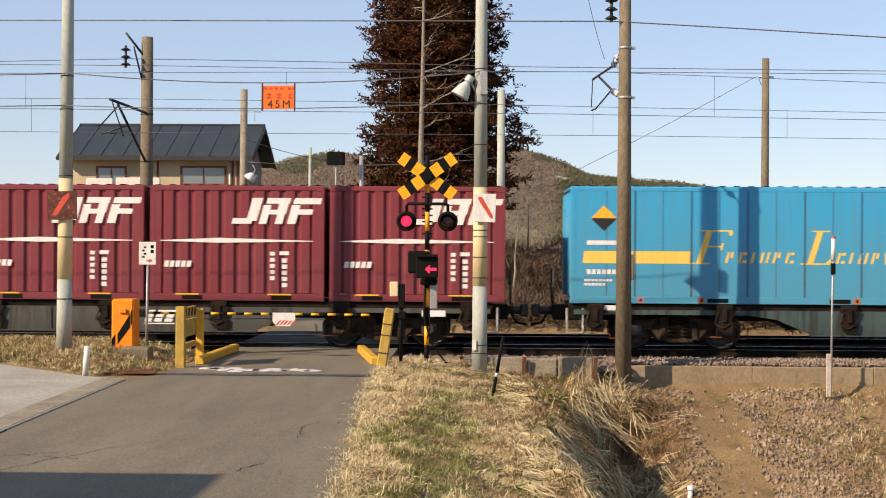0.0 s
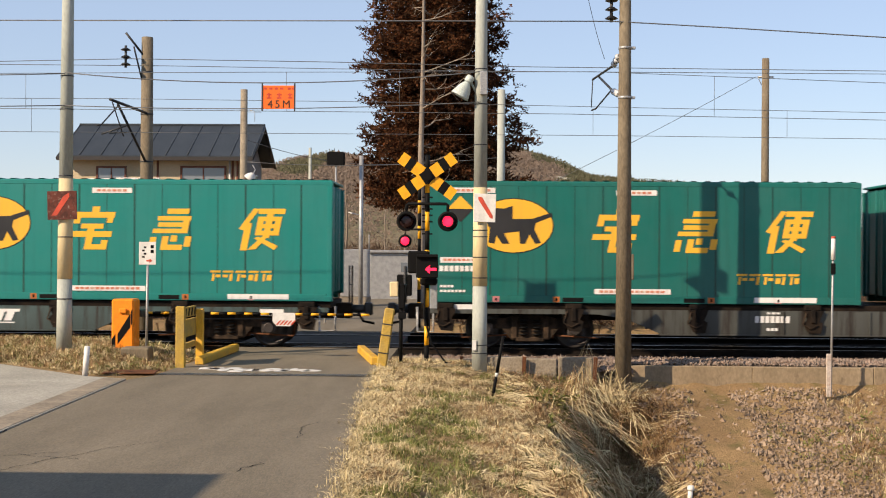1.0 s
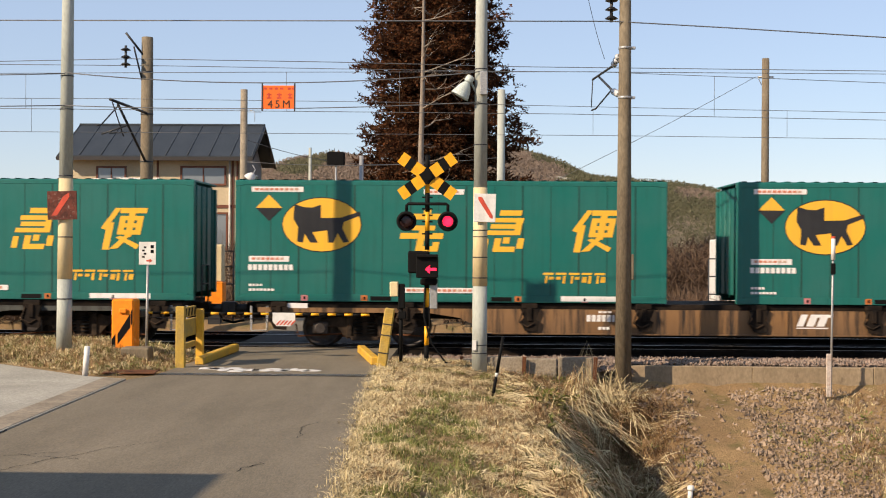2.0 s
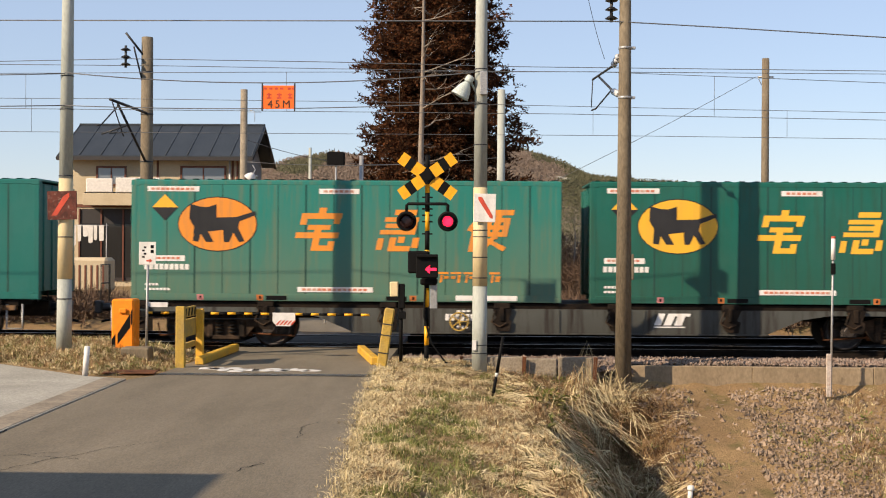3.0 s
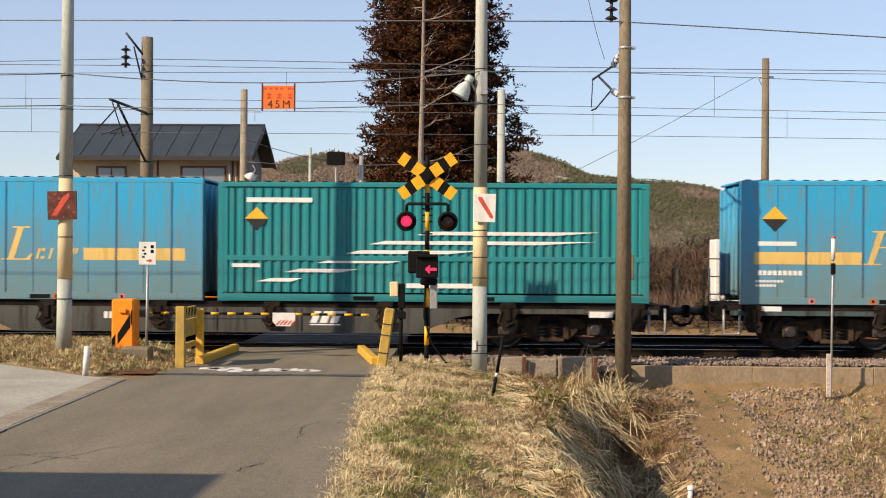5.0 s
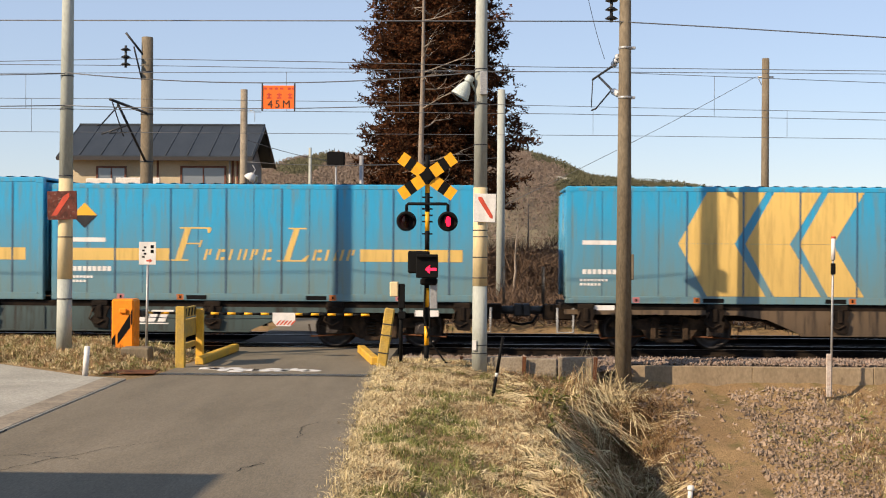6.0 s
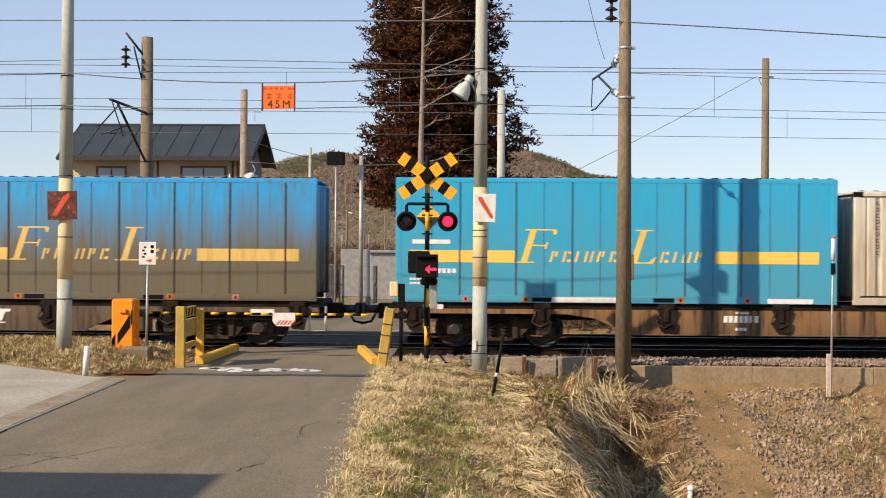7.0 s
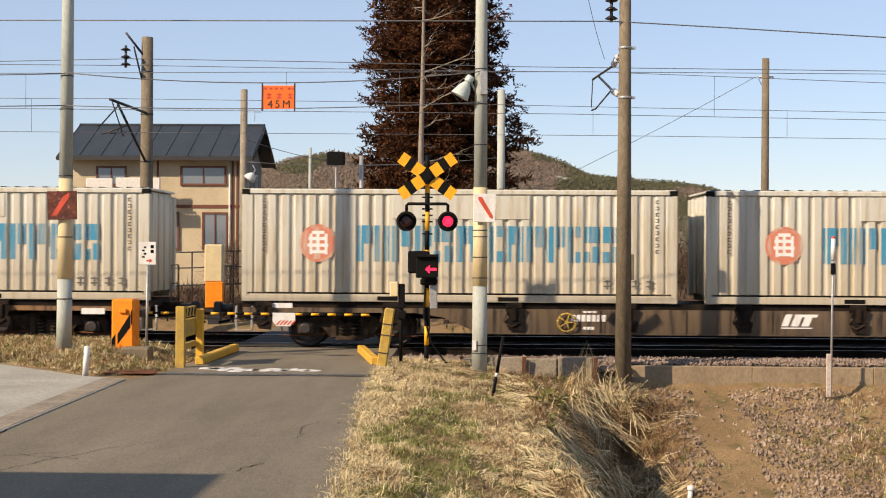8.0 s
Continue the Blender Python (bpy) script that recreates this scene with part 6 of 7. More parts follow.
box(bm, -0.2, 0.2, -0.02, 0.0, 2.3, 2.95, 0.005)
part("board", bm, M["sign_white"], fs)
bm = B()
for i in range(3):
    bar(bm, -0.13, 2.45 + i * 0.14, 0.13, 2.52 + i * 0.14, -0.022)
part("lettering", bm, M["sign_red"], fs, "red bars", "stuff")
wt = thing("white_cabinet", pose(7.28, 37.5, -0.3), "white equipment cabinet with a guard rail", "cabinet")
bm = B()
box(bm, -0.45, 0.42, 0, 0.9, 0.9, 2.75, 0.03)
part("body", bm, M["sign_white"], wt)
bm = B()
for x in (-0.3, 0.3):
    box(bm, x - 0.06, x + 0.06, 0.1, 0.8, 0, 0.9)
part("foot", bm, M["galv"], wt)
bm = B()
for x in (-0.7, -0.2, 0.3, 0.9, 1.5):
    tube(bm, (x, -0.4, 0), (x, -0.4, 2.2), 0.022, None, 6)
for z in (1.2, 1.7, 2.2):
    tube(bm, (-0.7, -0.4, z), (1.5, -0.4, z), 0.02, None, 6)
part("guard_rail", bm, M["steel_dark"], wt)
lw = thing("garden_wall", pose(-7.6, 56, -0.05), "low pale block garden wall", "wall")
for i in range(4):
    bm = B()
    box(bm, -1.6 + i * 0.8, -0.82 + i * 0.8, 0, 0.15, 0, 1.6 - 0.1 * (i % 2), 0.01)
    part("block_panel", bm, M["pale_concrete"], lw)


# ---- plants ----
def leafy(name, c1, c2, c3, rough=0.8):
    m, n, l, p = shader(name, rough)
    p.inputs["Specular IOR Level"].default_value = 0.08
    g = n.new("ShaderNodeNewGeometry")
    v = object_coords(n, l, (1, 1, 1), False)
    col = ramp(n, l, g.outputs["Random Per Island"], [(0.0, c1), (0.5, c2), (1.0, c3)])
    col = mixed(n, l, col, ramp(n, l, noise_tex(n, l, v, 1.3), [(0.35, (0.65, 0.62, 0.6)), (0.65, (1.2, 1.2, 1.2))]), 0.8, "MULTIPLY")
    l.new(col, p.inputs["Base Color"])
    return m


M["conifer"] = leafy("red_brown_conifer_needles", (0.085, 0.03, 0.012), (0.022, 0.014, 0.007), (0.14, 0.052, 0.02))
M["bark"] = surface("grey_brown_bark", (0.16, 0.125, 0.095), (0.10, 0.075, 0.055), 3.0, 0.9, 0, 0.6, 0.02, (1, 1, 0.2))
M["bare"] = surface("pale_bare_bark", (0.30, 0.25, 0.20), (0.20, 0.16, 0.125), 3.0, 0.9, 0, 0.4, 0.01, (1, 1, 0.3))
M["straw"] = leafy("dry_straw_grass", (0.55, 0.44, 0.235), (0.70, 0.585, 0.35), (0.33, 0.25, 0.125))
M["rusty_straw"] = leafy("brown_dead_grass", (0.26, 0.15, 0.075), (0.36, 0.235, 0.12), (0.11, 0.065, 0.035))
M["green_grass"] = leafy("spring_grass", (0.12, 0.14, 0.035), (0.17, 0.185, 0.055), (0.30, 0.26, 0.11))
# hill woods, evergreen and leafless: colours lightened to carry the haze of distance
M["evergreen"] = leafy("hazed_evergreen", (0.085, 0.088, 0.05), (0.105, 0.105, 0.062), (0.125, 0.115, 0.075))
M["winter_wood"] = leafy("hazed_leafless_wood", (0.19, 0.145, 0.115), (0.22, 0.17, 0.135), (0.16, 0.125, 0.10))
M["thicket"] = leafy("brown_thicket", (0.10, 0.065, 0.045), (0.135, 0.09, 0.06), (0.075, 0.05, 0.036))
M["stone"] = leafy("ballast_stones", (0.20, 0.135, 0.105), (0.30, 0.235, 0.19), (0.13, 0.105, 0.09), 0.9)
M["slope_stone"] = leafy("slope_stones", (0.21, 0.145, 0.095), (0.33, 0.25, 0.18), (0.10, 0.075, 0.055), 0.9)


def from_arrays(name, verts, faces, mat, parent=None, label="", category="", kind=""):
    me = bpy.data.meshes.new(name)
    me.from_pydata(verts, [], faces)
    me.materials.append(mat)
    ob = new(name, me)
    if parent is not None:
        ob.parent = parent
    return tagged(ob, label, category, "", kind)


def conifer(x, y, z0, height, seed):
    r = random.Random(seed)
    ob = thing("conifer_tree", pose(x, y, z0), "tall red-brown winter conifer with ragged crown", "tree")
    bm = B()
    tube(bm, (0, 0, 0), (-0.15, 0, height * 0.55), 0.42, 0.25, 12), tube(bm, (-0.15, 0, height * 0.55), (-0.35, 0, height - 0.5), 0.25, 0.03, 10)
    part("trunk", bm, M["bark"], ob)
    V, Fc, bm = [], [], B()
    for i in range(720):
        h = 4.4 + (height - 5.0) * (r.random() ** 1.15)
        u = (h - 4.4) / (height - 4.4)
        az = r.uniform(0, math.tau)
        lobe = 0.9 + 0.3 * noise.noise((math.cos(az) * 1.6, math.sin(az) * 1.6, h * 0.55))
        reach = 4.6 * (1 - u) ** 0.54 * (0.74 + 0.26 * min(1, u * 9)) * lobe * r.uniform(0.62, 1.1)
        d = Vector((math.cos(az), math.sin(az), 0))
        side = Vector((-d.y, d.x, 0))
        base = Vector((-0.35 * u, 0, h))
        tip = base + d * reach + Vector((0, 0, r.uniform(-0.3, 0.12) * reach * 0.5))
        tube(bm, base, tip, 0.045, 0.01, 4, False)
        k = int(5 + reach * 4.2)
        for j in range(k):
            f = 0.22 + 0.8 * (j + r.random()) / k
            c = base + (tip - base) * f + Vector((r.gauss(0, 0.12), r.gauss(0, 0.12), r.gauss(0, 0.08))) + side * r.gauss(0, 0.34 * (1.2 - f * 0.7))
            for rope in range(3):                        # drooping ropes of needles that turn up at the end
                g = (d * r.uniform(0.1, 0.9) + side * r.gauss(0, 0.55) + Vector((0, 0, r.uniform(-0.9, 0.25)))).normalized()
                p, ln = c.copy(), r.uniform(0.3, 0.62)
                for q in range(9):
                    p = p + g * ln / 9
                    g = (g + Vector((0, 0, 0.09))).normalized()
                    w = (g * 0.8 + Vector((r.gauss(0, 0.6), r.gauss(0, 0.6), r.gauss(0, 0.6)))).normalized() * r.uniform(0.1, 0.2)
                    t = w.cross(Vector((r.gauss(0, 1), r.gauss(0, 1), r.gauss(0, 1)))).normalized() * r.uniform(0.025, 0.05)
                    n = len(V)
                    V += [tuple(p - t), tuple(p + t), tuple(p + w)]
                    Fc.append((n, n + 1, n + 2))
    part("limb_mass", bm, M["bark"], ob, "", "stuff")
    from_arrays("crown", V, Fc, M["conifer"], ob, "dense ragged brown needle sprays", "", "stuff")
    return ob


conifer(-1.72, 60, -0.05, 23.5, 3)


def bare_tree(x, y, z0, height, r0, seed, label, spread=1.0, lean=0.0):
    r = random.Random(seed)
    ob = thing("bare_tree", pose(x, y, z0), label, "tree", "bare trees")
    bm = B()
    pts, p = [Vector((0, 0, 0))], Vector((0, 0, 0))
    for i in range(8):
        p = p + Vector((r.gauss(lean, 0.03), r.gauss(0, 0.03), height / 8))
        pts.append(p.copy())
    for i, (a, b) in enumerate(zip(pts, pts[1:])):
        tube(bm, a, b, r0 * (1 - i / 9), r0 * (1 - (i + 1) / 9), 8, False)
    part("trunk", bm, M["bare"], ob)
    bm = B()

    def twig(a, d, ln, rad, depth):
        for k in range(3):
            b = a + d * ln / 3
            tube(bm, a, b, rad, rad * 0.75, 4, False)
            a, rad = b, rad * 0.75
            d = (d + Vector((r.gauss(0, 0.22), r.gauss(0, 0.22), r.gauss(0.04, 0.16)))).normalized()
            if depth and r.random() < 0.85:
                twig(a, (d + Vector((r.gauss(0, 0.6), r.gauss(0, 0.6), r.gauss(0.1, 0.4)))).normalized(), ln * r.uniform(0.4, 0.65), rad * 0.8, depth - 1)

    for i in range(int(height * 1.7)):
        h = r.uniform(0.25, 0.97)
        a = pts[int(h * 8)].lerp(pts[min(8, int(h * 8) + 1)], h * 8 % 1)
        az = r.uniform(0, math.tau)
        twig(a, Vector((math.cos(az), math.sin(az), r.uniform(-0.15, 0.3))).normalized(), r.uniform(0.6, 2.3) * spread, r0 * 0.22, 2)
    part("twig_mass", bm, M["bare"], ob, "", "stuff")


bare_tree(-2.08, 50, 0, 15.5, 0.16, 7, "slender leafless tree with pale bark", 0.9)
for i, (x, y, h) in enumerate(((-6.2, 62, 6.2), (-4.6, 66, 6.0), (-8.2, 72, 6.5), (2.6, 66, 5.5), (4.6, 62, 4.0), (6.6, 70, 4.2), (-3.2, 58, 4.5), (1.6, 54, 3.4))):
    bare_tree(x, y, -0.05, h, 0.07, 20 + i, "leafless brown garden tree", 0.75)
cyp = thing("cypress", pose(-7.25, 55, -0.05), "small dark pointed cypress", "tree")
bm = B()
tube(bm, (0, 0, 0), (0, 0, 3.4), 0.05, 0.02, 6)
part("trunk", bm, M["bark"], cyp)
r, V, Fc = random.Random(4), [], []
for i in range(1500):
    h = r.random() ** 0.8
    c = Vector((0, 0, 0.7 + 3.2 * h))
    az = r.uniform(0, math.tau)
    c += Vector((math.cos(az), math.sin(az), 0)) * 0.32 * (1 - h) ** 0.6 * r.uniform(0.5, 1)
    w, s = Vector((r.gauss(0, 0.05), r.gauss(0, 0.05), 0.22)), Vector((r.gauss(0, 0.04), r.gauss(0, 0.04), 0))
    n = len(V)
    V += [tuple(c - s), tuple(c + s), tuple(c + w)]
    Fc.append((n, n + 1, n + 2))
from_arrays("crown", V, Fc, M["black_green"], cyp, "", "", "stuff")

# brown thicket behind the tracks
r, V, Fc = random.Random(17), [], []
for i in range(16000):
    x, y = r.uniform(-11.5, 26), r.uniform(56, 72)
    if -6 < x < -1.0 and y < 64:
        continue
    top = 2.3 + 1.3 * noise.noise((x * 0.35, y * 0.2, 3))
    c = Vector((x, y, min(0.85, abs(r.gauss(0.4, 0.35))) * top))
    for q in range(6):
        w = Vector((r.gauss(0, 0.5), r.gauss(0, 0.5), r.gauss(0.35, 0.5))) * 0.8
        s = w.cross(Vector((r.gauss(0, 1), r.gauss(0, 1), r.gauss(0, 1)))).normalized() * 0.016
        n = len(V)
        V += [tuple(c - s), tuple(c + s), tuple(c + w)]
        Fc.append((n, n + 1, n + 2))
from_arrays("thicket", V, Fc, M["thicket"], None, "brown leafless thicket beyond the tracks", "shrubs", "stuff")

r, V, Fc = random.Random(19), [], []
for i in range(13000):
    x, y = r.uniform(-17, 18), r.uniform(36.6, 45)
    if -6.0 < x < -0.9 or (-11 < x < -6 and y < 38.2):
        continue
    top = 0.55 + 0.5 * noise.noise((x * 0.5, y * 0.4, 6))
    c = Vector((x, y, r.random() * max(0.1, top) - 0.05))
    for q in range(5):
        w = Vector((r.gauss(0, 0.4), r.gauss(0, 0.4), r.gauss(0.3, 0.35))) * 0.6
        t = w.cross(Vector((r.gauss(0, 1), r.gauss(0, 1), r.gauss(0, 1)))).normalized() * 0.018
        n = len(V)
        V += [tuple(c - t), tuple(c + t), tuple(c + w)]
        Fc.append((n, n + 1, n + 2))
from_arrays("undergrowth", V, Fc, M["thicket"], None, "low brown undergrowth beside the far track", "shrubs", "stuff")

# ---- hills ----
RIDGE = ((-600, 6), (-140, 8), (-95, 14), (-72, 22), (-60, 26), (-52, 29), (-42, 30.5), (-30, 28), (-10, 30), (8, 32.5), (14, 31), (24, 27), (33, 23), (43, 22.5), (50, 21), (58, 21), (66, 20), (74, 17), (100, 10), (300, 7), (600, 5))


def ridge_height(x):
    for (a, za), (b, zb) in zip(RIDGE, RIDGE[1:]):
        if a <= x <= b:
            return za + (zb - za) * (x - a) / (b - a)
    return 6.0


def hill_z(x, v):
    return ridge_height(x) * math.sin(min(1, max(0, v)) * math.pi / 2) ** 0.9 + 1.4 * noise.noise((x * 0.06, v * 6, 1)) * v


hv, hf = [], []
hx = [-600 + 8 * i for i in range(151)]
for j in range(13):
    v = j / 10
    for x in hx:
        hv.append((x, 290 + 120 * v, hill_z(x, v) - (v - 1) * 40 * (v > 1) - 0.5))
for j in range(12):
    for i in range(len(hx) - 1):
        n = j * len(hx) + i
        hf.append((n, n + 1, n + 1 + len(hx), n + len(hx)))
hill = from_arrays("backdrop", hv, hf, surface("hill_floor", (0.20, 0.155, 0.115), (0.14, 0.13, 0.08), 0.02, 0.95, 0, 0.0), None, "brown wooded hill behind the fields", "hill", "structure")
r = random.Random(11)
banks = {"winter_wood": ([], []), "evergreen": ([], [])}
for i in range(36000):
    x, v = r.uniform(-82, 84), r.random() ** 0.6
    green = noise.noise((x * 0.035, v * 2.6, 7.0)) + 0.55 * (v > 0.93) * (x > 15) + 0.5 * (x > 16) - 0.35 * (x < 0) - 0.1 > 0.04
    V, Fc = banks["evergreen" if green else "winter_wood"]
    c = Vector((x, 290 + 120 * v, hill_z(x, v)))
    s = r.uniform(0.5, 1.15)
    tall = s * (1.5 if green else 1.1)
    for q in range(10):
        o = Vector((r.gauss(0, 0.55), r.gauss(0, 0.5), r.uniform(0.0, 1.6))) * s
        o.z = abs(o.z) * tall / s - 0.3
        a, b = Vector((r.gauss(0, 1), r.gauss(0, 0.4), r.gauss(0.3, 1))) * 0.3 * s, Vector((r.gauss(0, 1), r.gauss(0, 0.4), r.gauss(0.3, 1))) * 0.3 * s
        n = len(V)
        V += [tuple(c + o), tuple(c + o + a), tuple(c + o + b)]
        Fc.append((n, n + 1, n + 2))
for k, words in (("winter_wood", "leafless brown woods on the hill"), ("evergreen", "dark evergreen woods on the hill")):
    from_arrays("far_woods", banks[k][0], banks[k][1], M[k], None, words, "woods", "stuff")
bm = B()
bmesh.ops.create_icosphere(bm, subdivisions=2, radius=1)
for v in bm.verts:
    v.co = Vector((v.co.x * 4.4 + noise.noise(v.co * 2) * 1.2, v.co.y * 2, v.co.z * 1.0 + 0.4 * noise.noise(v.co * 3)))
cut = part("bare_bank", bm, M["pale_concrete"], None)
cut.location = (21.5, 352, 20.8)
tagged(cut, "pale bare earth bank in the hill woods", "earth bank")

# ---- grass, stalks and stones ----
r = random.Random(21)


def blades(n, place, lo, hi, width, droop, seed, tuft=8):
    """Matted grass: tufts whose blades lie over much the same way."""
    q = random.Random(seed)
    V, Fc = [], []
    for i in range(n // tuft):
        p = place(q)
        if p is None:
            continue
        cx, cy, k = p
        az0 = q.uniform(0, math.tau)
        flatness = abs(q.gauss(droop, droop * 0.5))
        big = q.uniform(0.7, 1.35)
        for j in range(tuft):
            x, y = cx + q.gauss(0, 0.035), cy + q.gauss(0, 0.035)
            z = ground_z(x, y) - 0.008
            ln = q.uniform(lo, hi) * k * big
            az = az0 + q.gauss(0, 0.8)
            lean = flatness * q.uniform(0.4, 1.4)
            d = Vector((math.cos(az) * lean, math.sin(az) * lean, 1)).normalized()
            s = Vector((math.cos(az + 1.6), math.sin(az + 1.6), 0.3 * q.gauss(0, 1))) * width * q.uniform(0.6, 1.3)
            a = Vector((x, y, z))
            b = a + d * ln * 0.55
            e = b + (d + Vector((math.cos(az), math.sin(az), -0.9)) * 0.5).normalized() * ln * 0.45
            e.z = max(e.z, z + 0.012)
            m = len(V)
            V += [tuple(a - s), tuple(a + s), tuple(b + s * 0.8), tuple(b - s * 0.8), tuple(e)]
            Fc += [(m, m + 1, m + 2, m + 3), (m + 3, m + 2, m + 4)]
    return V, Fc


def bank_place(want):
    def place(q):
        y = 10.2 + 15.3 * q.random() ** 1.25
        x = lane_edge(y) - 0.13 + 0.16 * noise.noise((0, y * 1.7, 3)) + (q.random() ** 1.25) * (3.6 if y < 20 else 3.9)
        if y > 25.4 or (y > 24.6 and x < -1.6):
            return None
        g = 0.5 * noise.noise((x * 1.3, y * 0.8, 5)) + 0.35 * noise.noise((x * 3.1, y * 1.9, 6)) - 0.12
        for gx, gy, rx, ry in ((-0.65, 14.9, 0.5, 1.3), (0.55, 20.4, 0.45, 1.2), (0.25, 13.6, 0.7, 1.3), (-0.3, 17.3, 0.4, 1.0), (-0.6, 11.6, 0.5, 0.8)):
            g += 0.4 * math.exp(-((x - gx) / rx) ** 2 - ((y - gy) / ry) ** 2)
        if x > 1.4:
            g -= 0.5
        if want == "green" and g < 0.06:
            return None
        if want == "dry" and g > 0.1 and q.random() < 0.72:
            return None
        if x > 1.1 + 0.4 * noise.noise((x, y * 0.9, 14)) and q.random() < 0.8:
            return None
        edge = min(1.0, 0.45 + max(0.0, x - lane_edge(y)) * 2.0)
        return x, y, edge * (0.7 + 0.5 * max(0, noise.noise((x * 1.7, y * 1.7, 9)) + 0.3))
    return place


def ditch_place(q):
    y = q.uniform(12, 25.6)
    x = q.gauss(2.1, 0.7)
    if x < 0.8 or x > 4.6:
        return None
    return x, y, 1.0


def brink_place(q):
    y = q.uniform(12, 25.4)
    x = q.gauss(0.95, 0.4)
    if x < 0.1 or noise.noise((x, y * 0.8, 12)) < -0.1:
        return None
    return x, y, 1.0


def edge_place(q):
    y = q.uniform(10, 24)
    return lane_edge(y) + q.gauss(0.06, 0.07), y, 1.0


def far_side_place(q):
    x, y = q.gauss(2.9, 0.45), q.gauss(24.2, 0.8)
    return (x, y, 1.0) if 2.0 < x < 3.9 and y < 25.9 else None


def left_place(q):
    x = q.uniform(-14, -5.35)
    back = 21.5 + max(0.0, -6.2 - x) * 0.9
    y = back + q.random() * (26.3 - back)
    if back > 26 or (x > -5.9 and y < 22.3):
        return None
    return x, y, 1.0


def slope_place(q):
    y, x = q.uniform(20.3, 26.0), q.uniform(2.8, 11)
    g = noise.noise((x * 0.5, y * 0.6, 2)) + (0.7 if x > 6.6 else (-0.9 if 3.8 < x < 6.2 else 0.0)) + (0.5 if x < 3.4 else 0)
    return (x, y, 1.0) if g > q.uniform(0.05, 1.0) else None


for k, args in enumerate((
        ("straw", "dry straw-coloured grass on the verge", (120000, bank_place("dry"), 0.05, 0.17, 0.0034, 2.6, 1)),
        ("green_grass", "short green spring grass patches", (90000, bank_place("green"), 0.05, 0.14, 0.0042, 1.4, 2)),
        ("rusty_straw", "tangled brown dead stalks along the ditch", (15000, ditch_place, 0.1, 0.34, 0.0035, 1.8, 3)),
        ("rusty_straw", "long bent dead stalks over the ditch", (7000, ditch_place, 0.15, 0.45, 0.004, 2.2, 13, 3)),
        ("straw", "pale broken reeds in the ditch", (4500, ditch_place, 0.12, 0.32, 0.004, 2.0, 14, 3)),
        ("green_grass", "low green weeds in the ditch", (8000, ditch_place, 0.06, 0.2, 0.007, 0.8, 15)),
        ("rusty_straw", "brown dry grass over the ditch edge", (9000, brink_place, 0.06, 0.2, 0.004, 1.9, 4, 5)),
        ("rusty_straw", "reddish dead grass on the ditch's far side", (16000, far_side_place, 0.06, 0.24, 0.004, 1.4, 18)),
        ("rusty_straw", "matted brown grass among the straw", (30000, bank_place("dry"), 0.04, 0.13, 0.0034, 2.4, 19)),
        ("straw", "dry grass creeping over the lane edge", (16000, edge_place, 0.05, 0.14, 0.0036, 2.4, 17)),
        ("straw", "dry grass on the bank by the barrier", (40000, left_place, 0.04, 0.15, 0.005, 1.3, 5)),
        ("green_grass", "sparse green blades on the bank by the barrier", (16000, left_place, 0.05, 0.14, 0.005, 1.0, 16)),
        ("rusty_straw", "brown dead grass on the bank by the barrier", (26000, left_place, 0.04, 0.17, 0.005, 1.3, 6)),
        ("straw", "dry tufts on the stony slope", (18000, slope_place, 0.06, 0.24, 0.0045, 1.3, 7)),
        ("rusty_straw", "reddish dead grass on the stony slope", (18000, slope_place, 0.06, 0.24, 0.0045, 1.3, 8)))):
    V, Fc = blades(*args[2])
    from_arrays("grass", V, Fc, M[args[0]], None, args[1], "grass", "stuff")


def thatch(name, n, place, lo, hi, width, mat, label, seed, lift=0.1, heading=0.0, spread=0.5):
    """Long fallen stems in bundles: each stem arches over the ground in four steps."""
    q = random.Random(seed)
    V, Fc = [], []
    for i in range(n):
        at = place(q)
        if at is None:
            continue
        cx, cy, k = at
        az0, up0 = heading + q.gauss(0, spread), abs(q.gauss(lift, lift * 0.7))
        for j in range(q.randint(5, 14)):
            x, y, az = cx + q.gauss(0, 0.07), cy + q.gauss(0, 0.07), az0 + q.gauss(0, 0.22)
            ln, up, wd = q.uniform(lo, hi), up0 * q.uniform(0.4, 1.5), width * q.uniform(0.6, 1.4)
            sx, sy = -math.sin(az) * wd, math.cos(az) * wd
            z0, m = ground_z(x, y), len(V)
            for f in (0.0, 0.3, 0.65, 1.0):
                px, py = x + math.cos(az) * ln * f, y + math.sin(az) * ln * f
                z = max(ground_z(px, py) + 0.015, z0 - 0.5 * ln * f) + up * 3.2 * f * (1.15 - f)
                V += [(px - sx, py - sy, z), (px + sx, py + sy, z + wd)]
            Fc += [(m, m + 1, m + 3, m + 2), (m + 2, m + 3, m + 5, m + 4), (m + 4, m + 5, m + 7, m + 6)]
    from_arrays(name, V, Fc, mat, None, label, "stalks", "stuff")


def lip_place(q):
    y = q.uniform(12.5, 24.5)
    x = 0.4 + q.random() * 1.0
    return (x, y, 1.0) if noise.noise((x * 0.8, y * 0.5, 21)) > -0.25 else None


def hollow_place(q):
    y = q.uniform(13, 25.2)
    x = q.gauss(2.1, 0.5)
    return (x, y, 1.0) if 1.1 < x < 3.4 else None


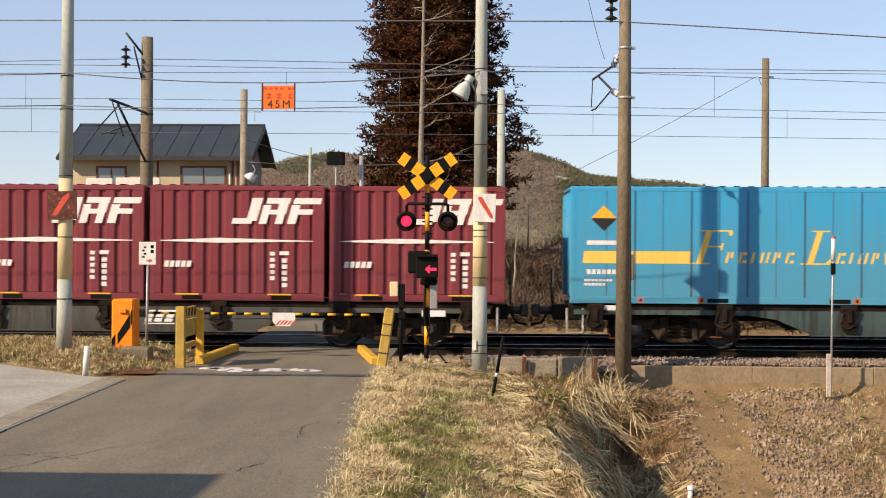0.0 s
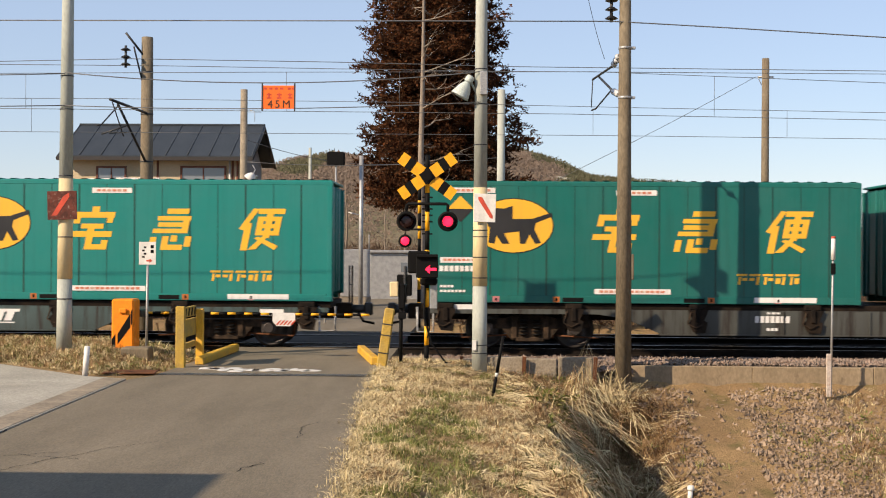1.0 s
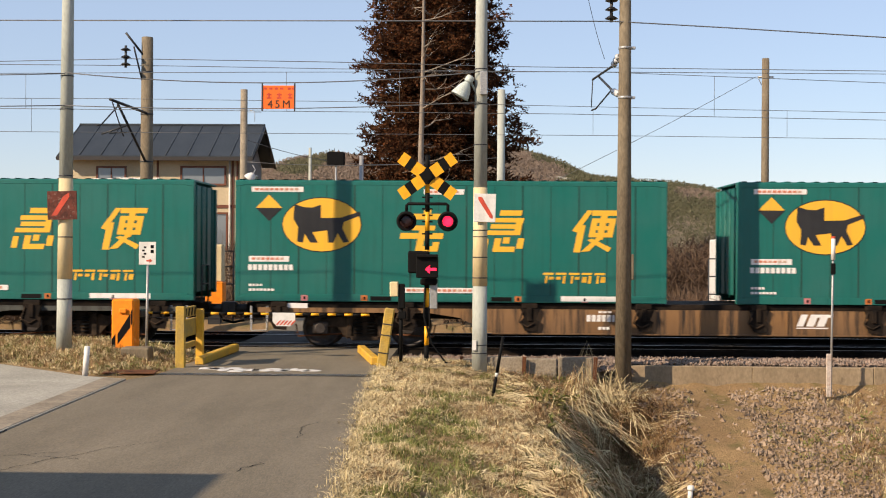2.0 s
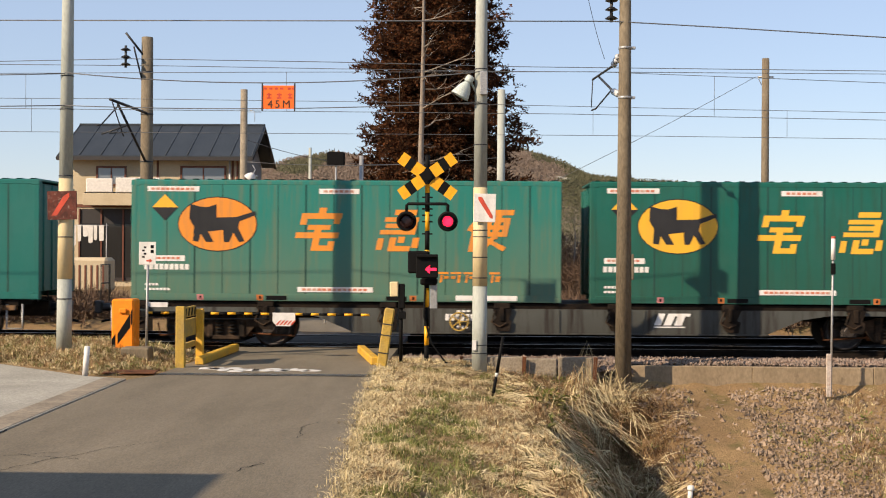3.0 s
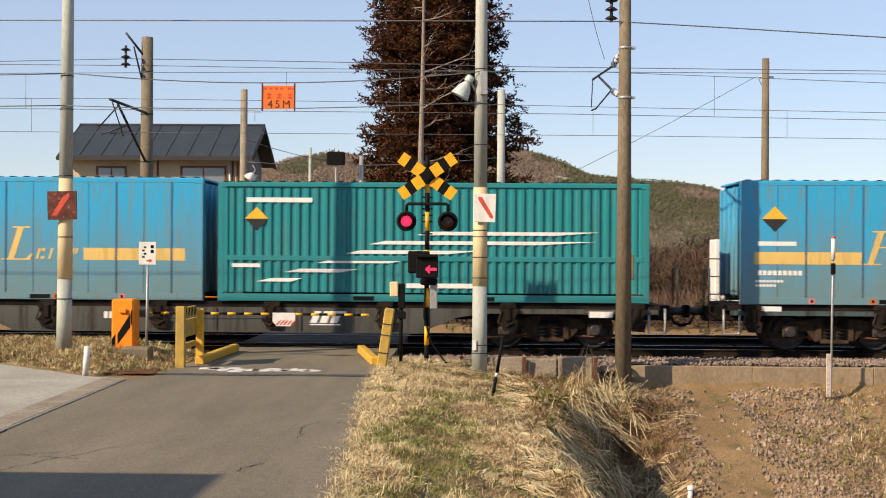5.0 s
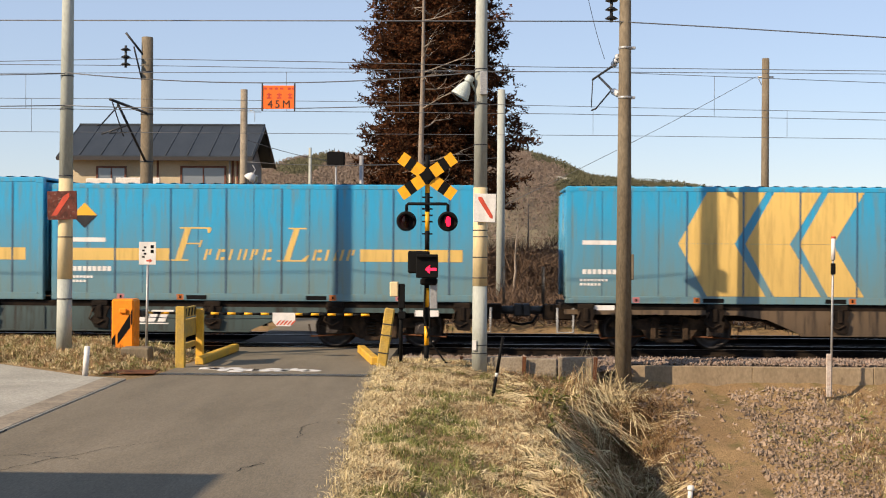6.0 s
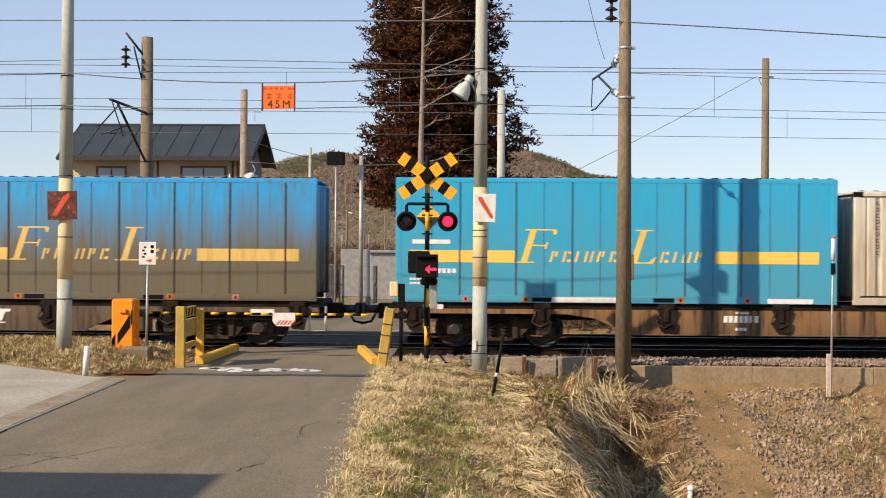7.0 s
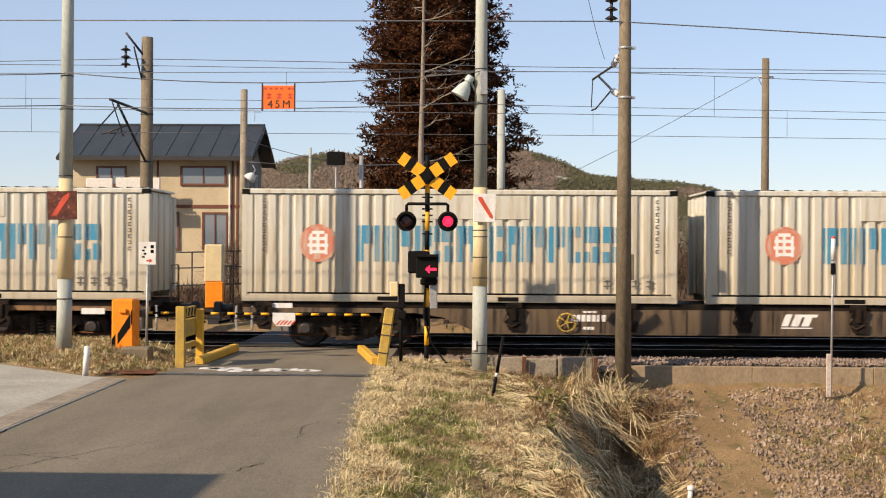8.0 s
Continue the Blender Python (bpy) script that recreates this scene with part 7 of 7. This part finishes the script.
thatch("stalks", 260, lip_place, 0.15, 0.45, 0.0036, M["straw"], "long pale dead stalks fallen over the ditch edge", 41, 0.03, -0.7, 0.7)
thatch("stalks", 300, hollow_place, 0.3, 0.8, 0.004, M["rusty_straw"], "tangled brown stems lying in the ditch", 42, 0.12, 0.4, 1.4)
thatch("stalks", 150, hollow_place, 0.35, 0.9, 0.004, M["straw"], "pale broken reeds arching across the ditch", 43, 0.16, -0.3, 1.2)
thatch("brambles", 26, lambda q: (q.gauss(2.5, 0.3), q.uniform(24.4, 25.3), 1.0), 0.3, 0.6, 0.003, M["straw"], "arching dry canes beside the mast", 44, 0.24, 0.2, 1.6)
thatch("brambles", 50, lambda q: (q.gauss(1.3, 0.3), q.uniform(19, 23), 1.0), 0.3, 0.6, 0.0035, M["rusty_straw"], "low tangled bramble canes over the ditch", 45, 0.1, -0.2, 1.5)


def weeds(n, place, size, seed, label):
    """Leafy low weeds: rosettes of broad folded leaves."""
    q = random.Random(seed)
    V, Fc = [], []
    for i in range(n):
        x, y = place(q)
        z = ground_z(x, y)
        for j in range(q.randint(7, 13)):
            az, el, ln = q.uniform(0, math.tau), q.uniform(0.25, 1.2), size * q.uniform(0.5, 1.3)
            d = Vector((math.cos(az) * math.cos(el), math.sin(az) * math.cos(el), math.sin(el)))
            t = Vector((-math.sin(az), math.cos(az), 0.2)) * ln * 0.13
            a = Vector((x + q.gauss(0, 0.05), y + q.gauss(0, 0.05), z + q.uniform(0, 0.12)))
            m = len(V)
            V += [tuple(a), tuple(a + d * ln * 0.5 - t), tuple(a + d * ln - Vector((0, 0, ln * 0.25))), tuple(a + d * ln * 0.5 + t)]
            Fc += [(m, m + 1, m + 2), (m, m + 2, m + 3)]
    from_arrays("weeds", V, Fc, M["green_grass"], None, label, "weeds", "stuff")


weeds(240, lambda q: (q.gauss(1.55, 0.22), q.gauss(22.3, 0.8)), 0.17, 51, "leafy green weeds on the ditch edge")
weeds(220, lambda q: (q.gauss(1.85, 0.35), q.uniform(16, 22)), 0.15, 52, "leafy green weeds down in the ditch")
weeds(60, lambda q: (q.gauss(6.6, 0.7), q.gauss(23.2, 0.9)), 0.1, 53, "small green weeds on the stony slope")


def stones(name, n, place, lo, hi, mat, label, seed):
    q = random.Random(seed)
    V, Fc = [], []
    for i in range(n):
        p = place(q)
        if p is None:
            continue
        c, s = Vector(p), q.uniform(lo, hi)
        m = len(V)
        for o in ((1, 0, 0), (-1, 0, 0), (0, 1, 0), (0, -1, 0), (0, 0, 1), (0, 0, -1)):
            V.append(tuple(c + Vector(o) * s * q.uniform(0.6, 1.25) + Vector((q.gauss(0, 1), q.gauss(0, 1), q.gauss(0, 1))) * s * 0.3))
        for t in ((0, 2, 4), (2, 1, 4), (1, 3, 4), (3, 0, 4), (2, 0, 5), (1, 2, 5), (3, 1, 5), (0, 3, 5)):
            Fc.append(tuple(m + j for j in t))
    from_arrays(name, V, Fc, mat, None, label, "stones", "stuff")


def bed_place(q):
    x = q.uniform(-1.6, 13)
    y = q.uniform(26.34, 27.75)
    return x, y, -0.165 + q.uniform(-0.01, 0.035)


def bed_left(q):
    return q.uniform(-13, -5.4), q.uniform(26.3, 27.75), -0.165 + q.uniform(-0.01, 0.035)


def shoulder(q):
    x, y = q.uniform(-1.5, 3.1), q.uniform(25.7, 26.5)
    return x, y, -0.2 + q.uniform(-0.02, 0.03) - 0.05 * (26.5 - y)


def slope_stones(q):
    x, y = q.uniform(2.9, 9.5), q.uniform(20.3, 26.1)
    path = 4.62 - 0.04 * (25.6 - y)
    if abs(x - path) < 0.42 + 0.2 * noise.noise((x, y * 1.3, 4)) and q.random() < 0.93:
        return None
    if (x > 6.9 and q.random() < 0.7) or (x < path and q.random() < 0.25):
        return None
    return x, y, ground_z(x, y) + 0.004


def field_place(q):
    return q.uniform(-13, 13), q.uniform(29.6, 35.4), -0.165 + q.uniform(-0.01, 0.03)


stones("ballast_stones", 11000, bed_place, 0.02, 0.042, M["stone"], "brown crushed ballast stones", 31)
stones("ballast_stones", 4000, bed_left, 0.02, 0.042, M["stone"], "brown crushed ballast stones by the barrier", 32)
stones("ballast_stones", 3500, shoulder, 0.02, 0.04, M["stone"], "ballast stones spilled behind the kerb", 33)
stones("slope_stones", 13000, slope_stones, 0.016, 0.05, M["slope_stone"], "loose tan stones on the slope", 34)

# ---- the building behind the camera whose shade falls on the lane ----
sh = thing("roadside_building", pose(0, 0, -0.02), "plain grey roadside building", "building")
bm = B()
box(bm, -24, -8.62, -4.0, 7.72, 0, 4.52, 0.02)
part("wall", bm, M["concrete"], sh)
bm = B()
box(bm, -24.1, -8.55, -4.1, 7.8, 4.52, 4.6, 0.01)
part("roof", bm, M["roof_metal"], sh)


# ---- what moves ----
def motions():
    for ob in MOVING:
        x, y, z = ob.location
        walk(ob, [(t, pose(x - SPEED * t, y, z)) for t in (0.0, 2.0, 4.0, 6.0, 8.0)])
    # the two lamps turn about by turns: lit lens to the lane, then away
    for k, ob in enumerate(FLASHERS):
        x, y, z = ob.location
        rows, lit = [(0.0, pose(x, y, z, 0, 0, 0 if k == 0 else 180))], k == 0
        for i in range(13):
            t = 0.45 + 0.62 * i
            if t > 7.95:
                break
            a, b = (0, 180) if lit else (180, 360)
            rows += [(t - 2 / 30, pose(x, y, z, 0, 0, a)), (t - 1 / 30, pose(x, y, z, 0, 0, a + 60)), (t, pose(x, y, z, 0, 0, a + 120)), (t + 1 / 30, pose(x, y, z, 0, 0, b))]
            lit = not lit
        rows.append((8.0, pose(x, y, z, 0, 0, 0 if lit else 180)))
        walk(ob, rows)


motions()
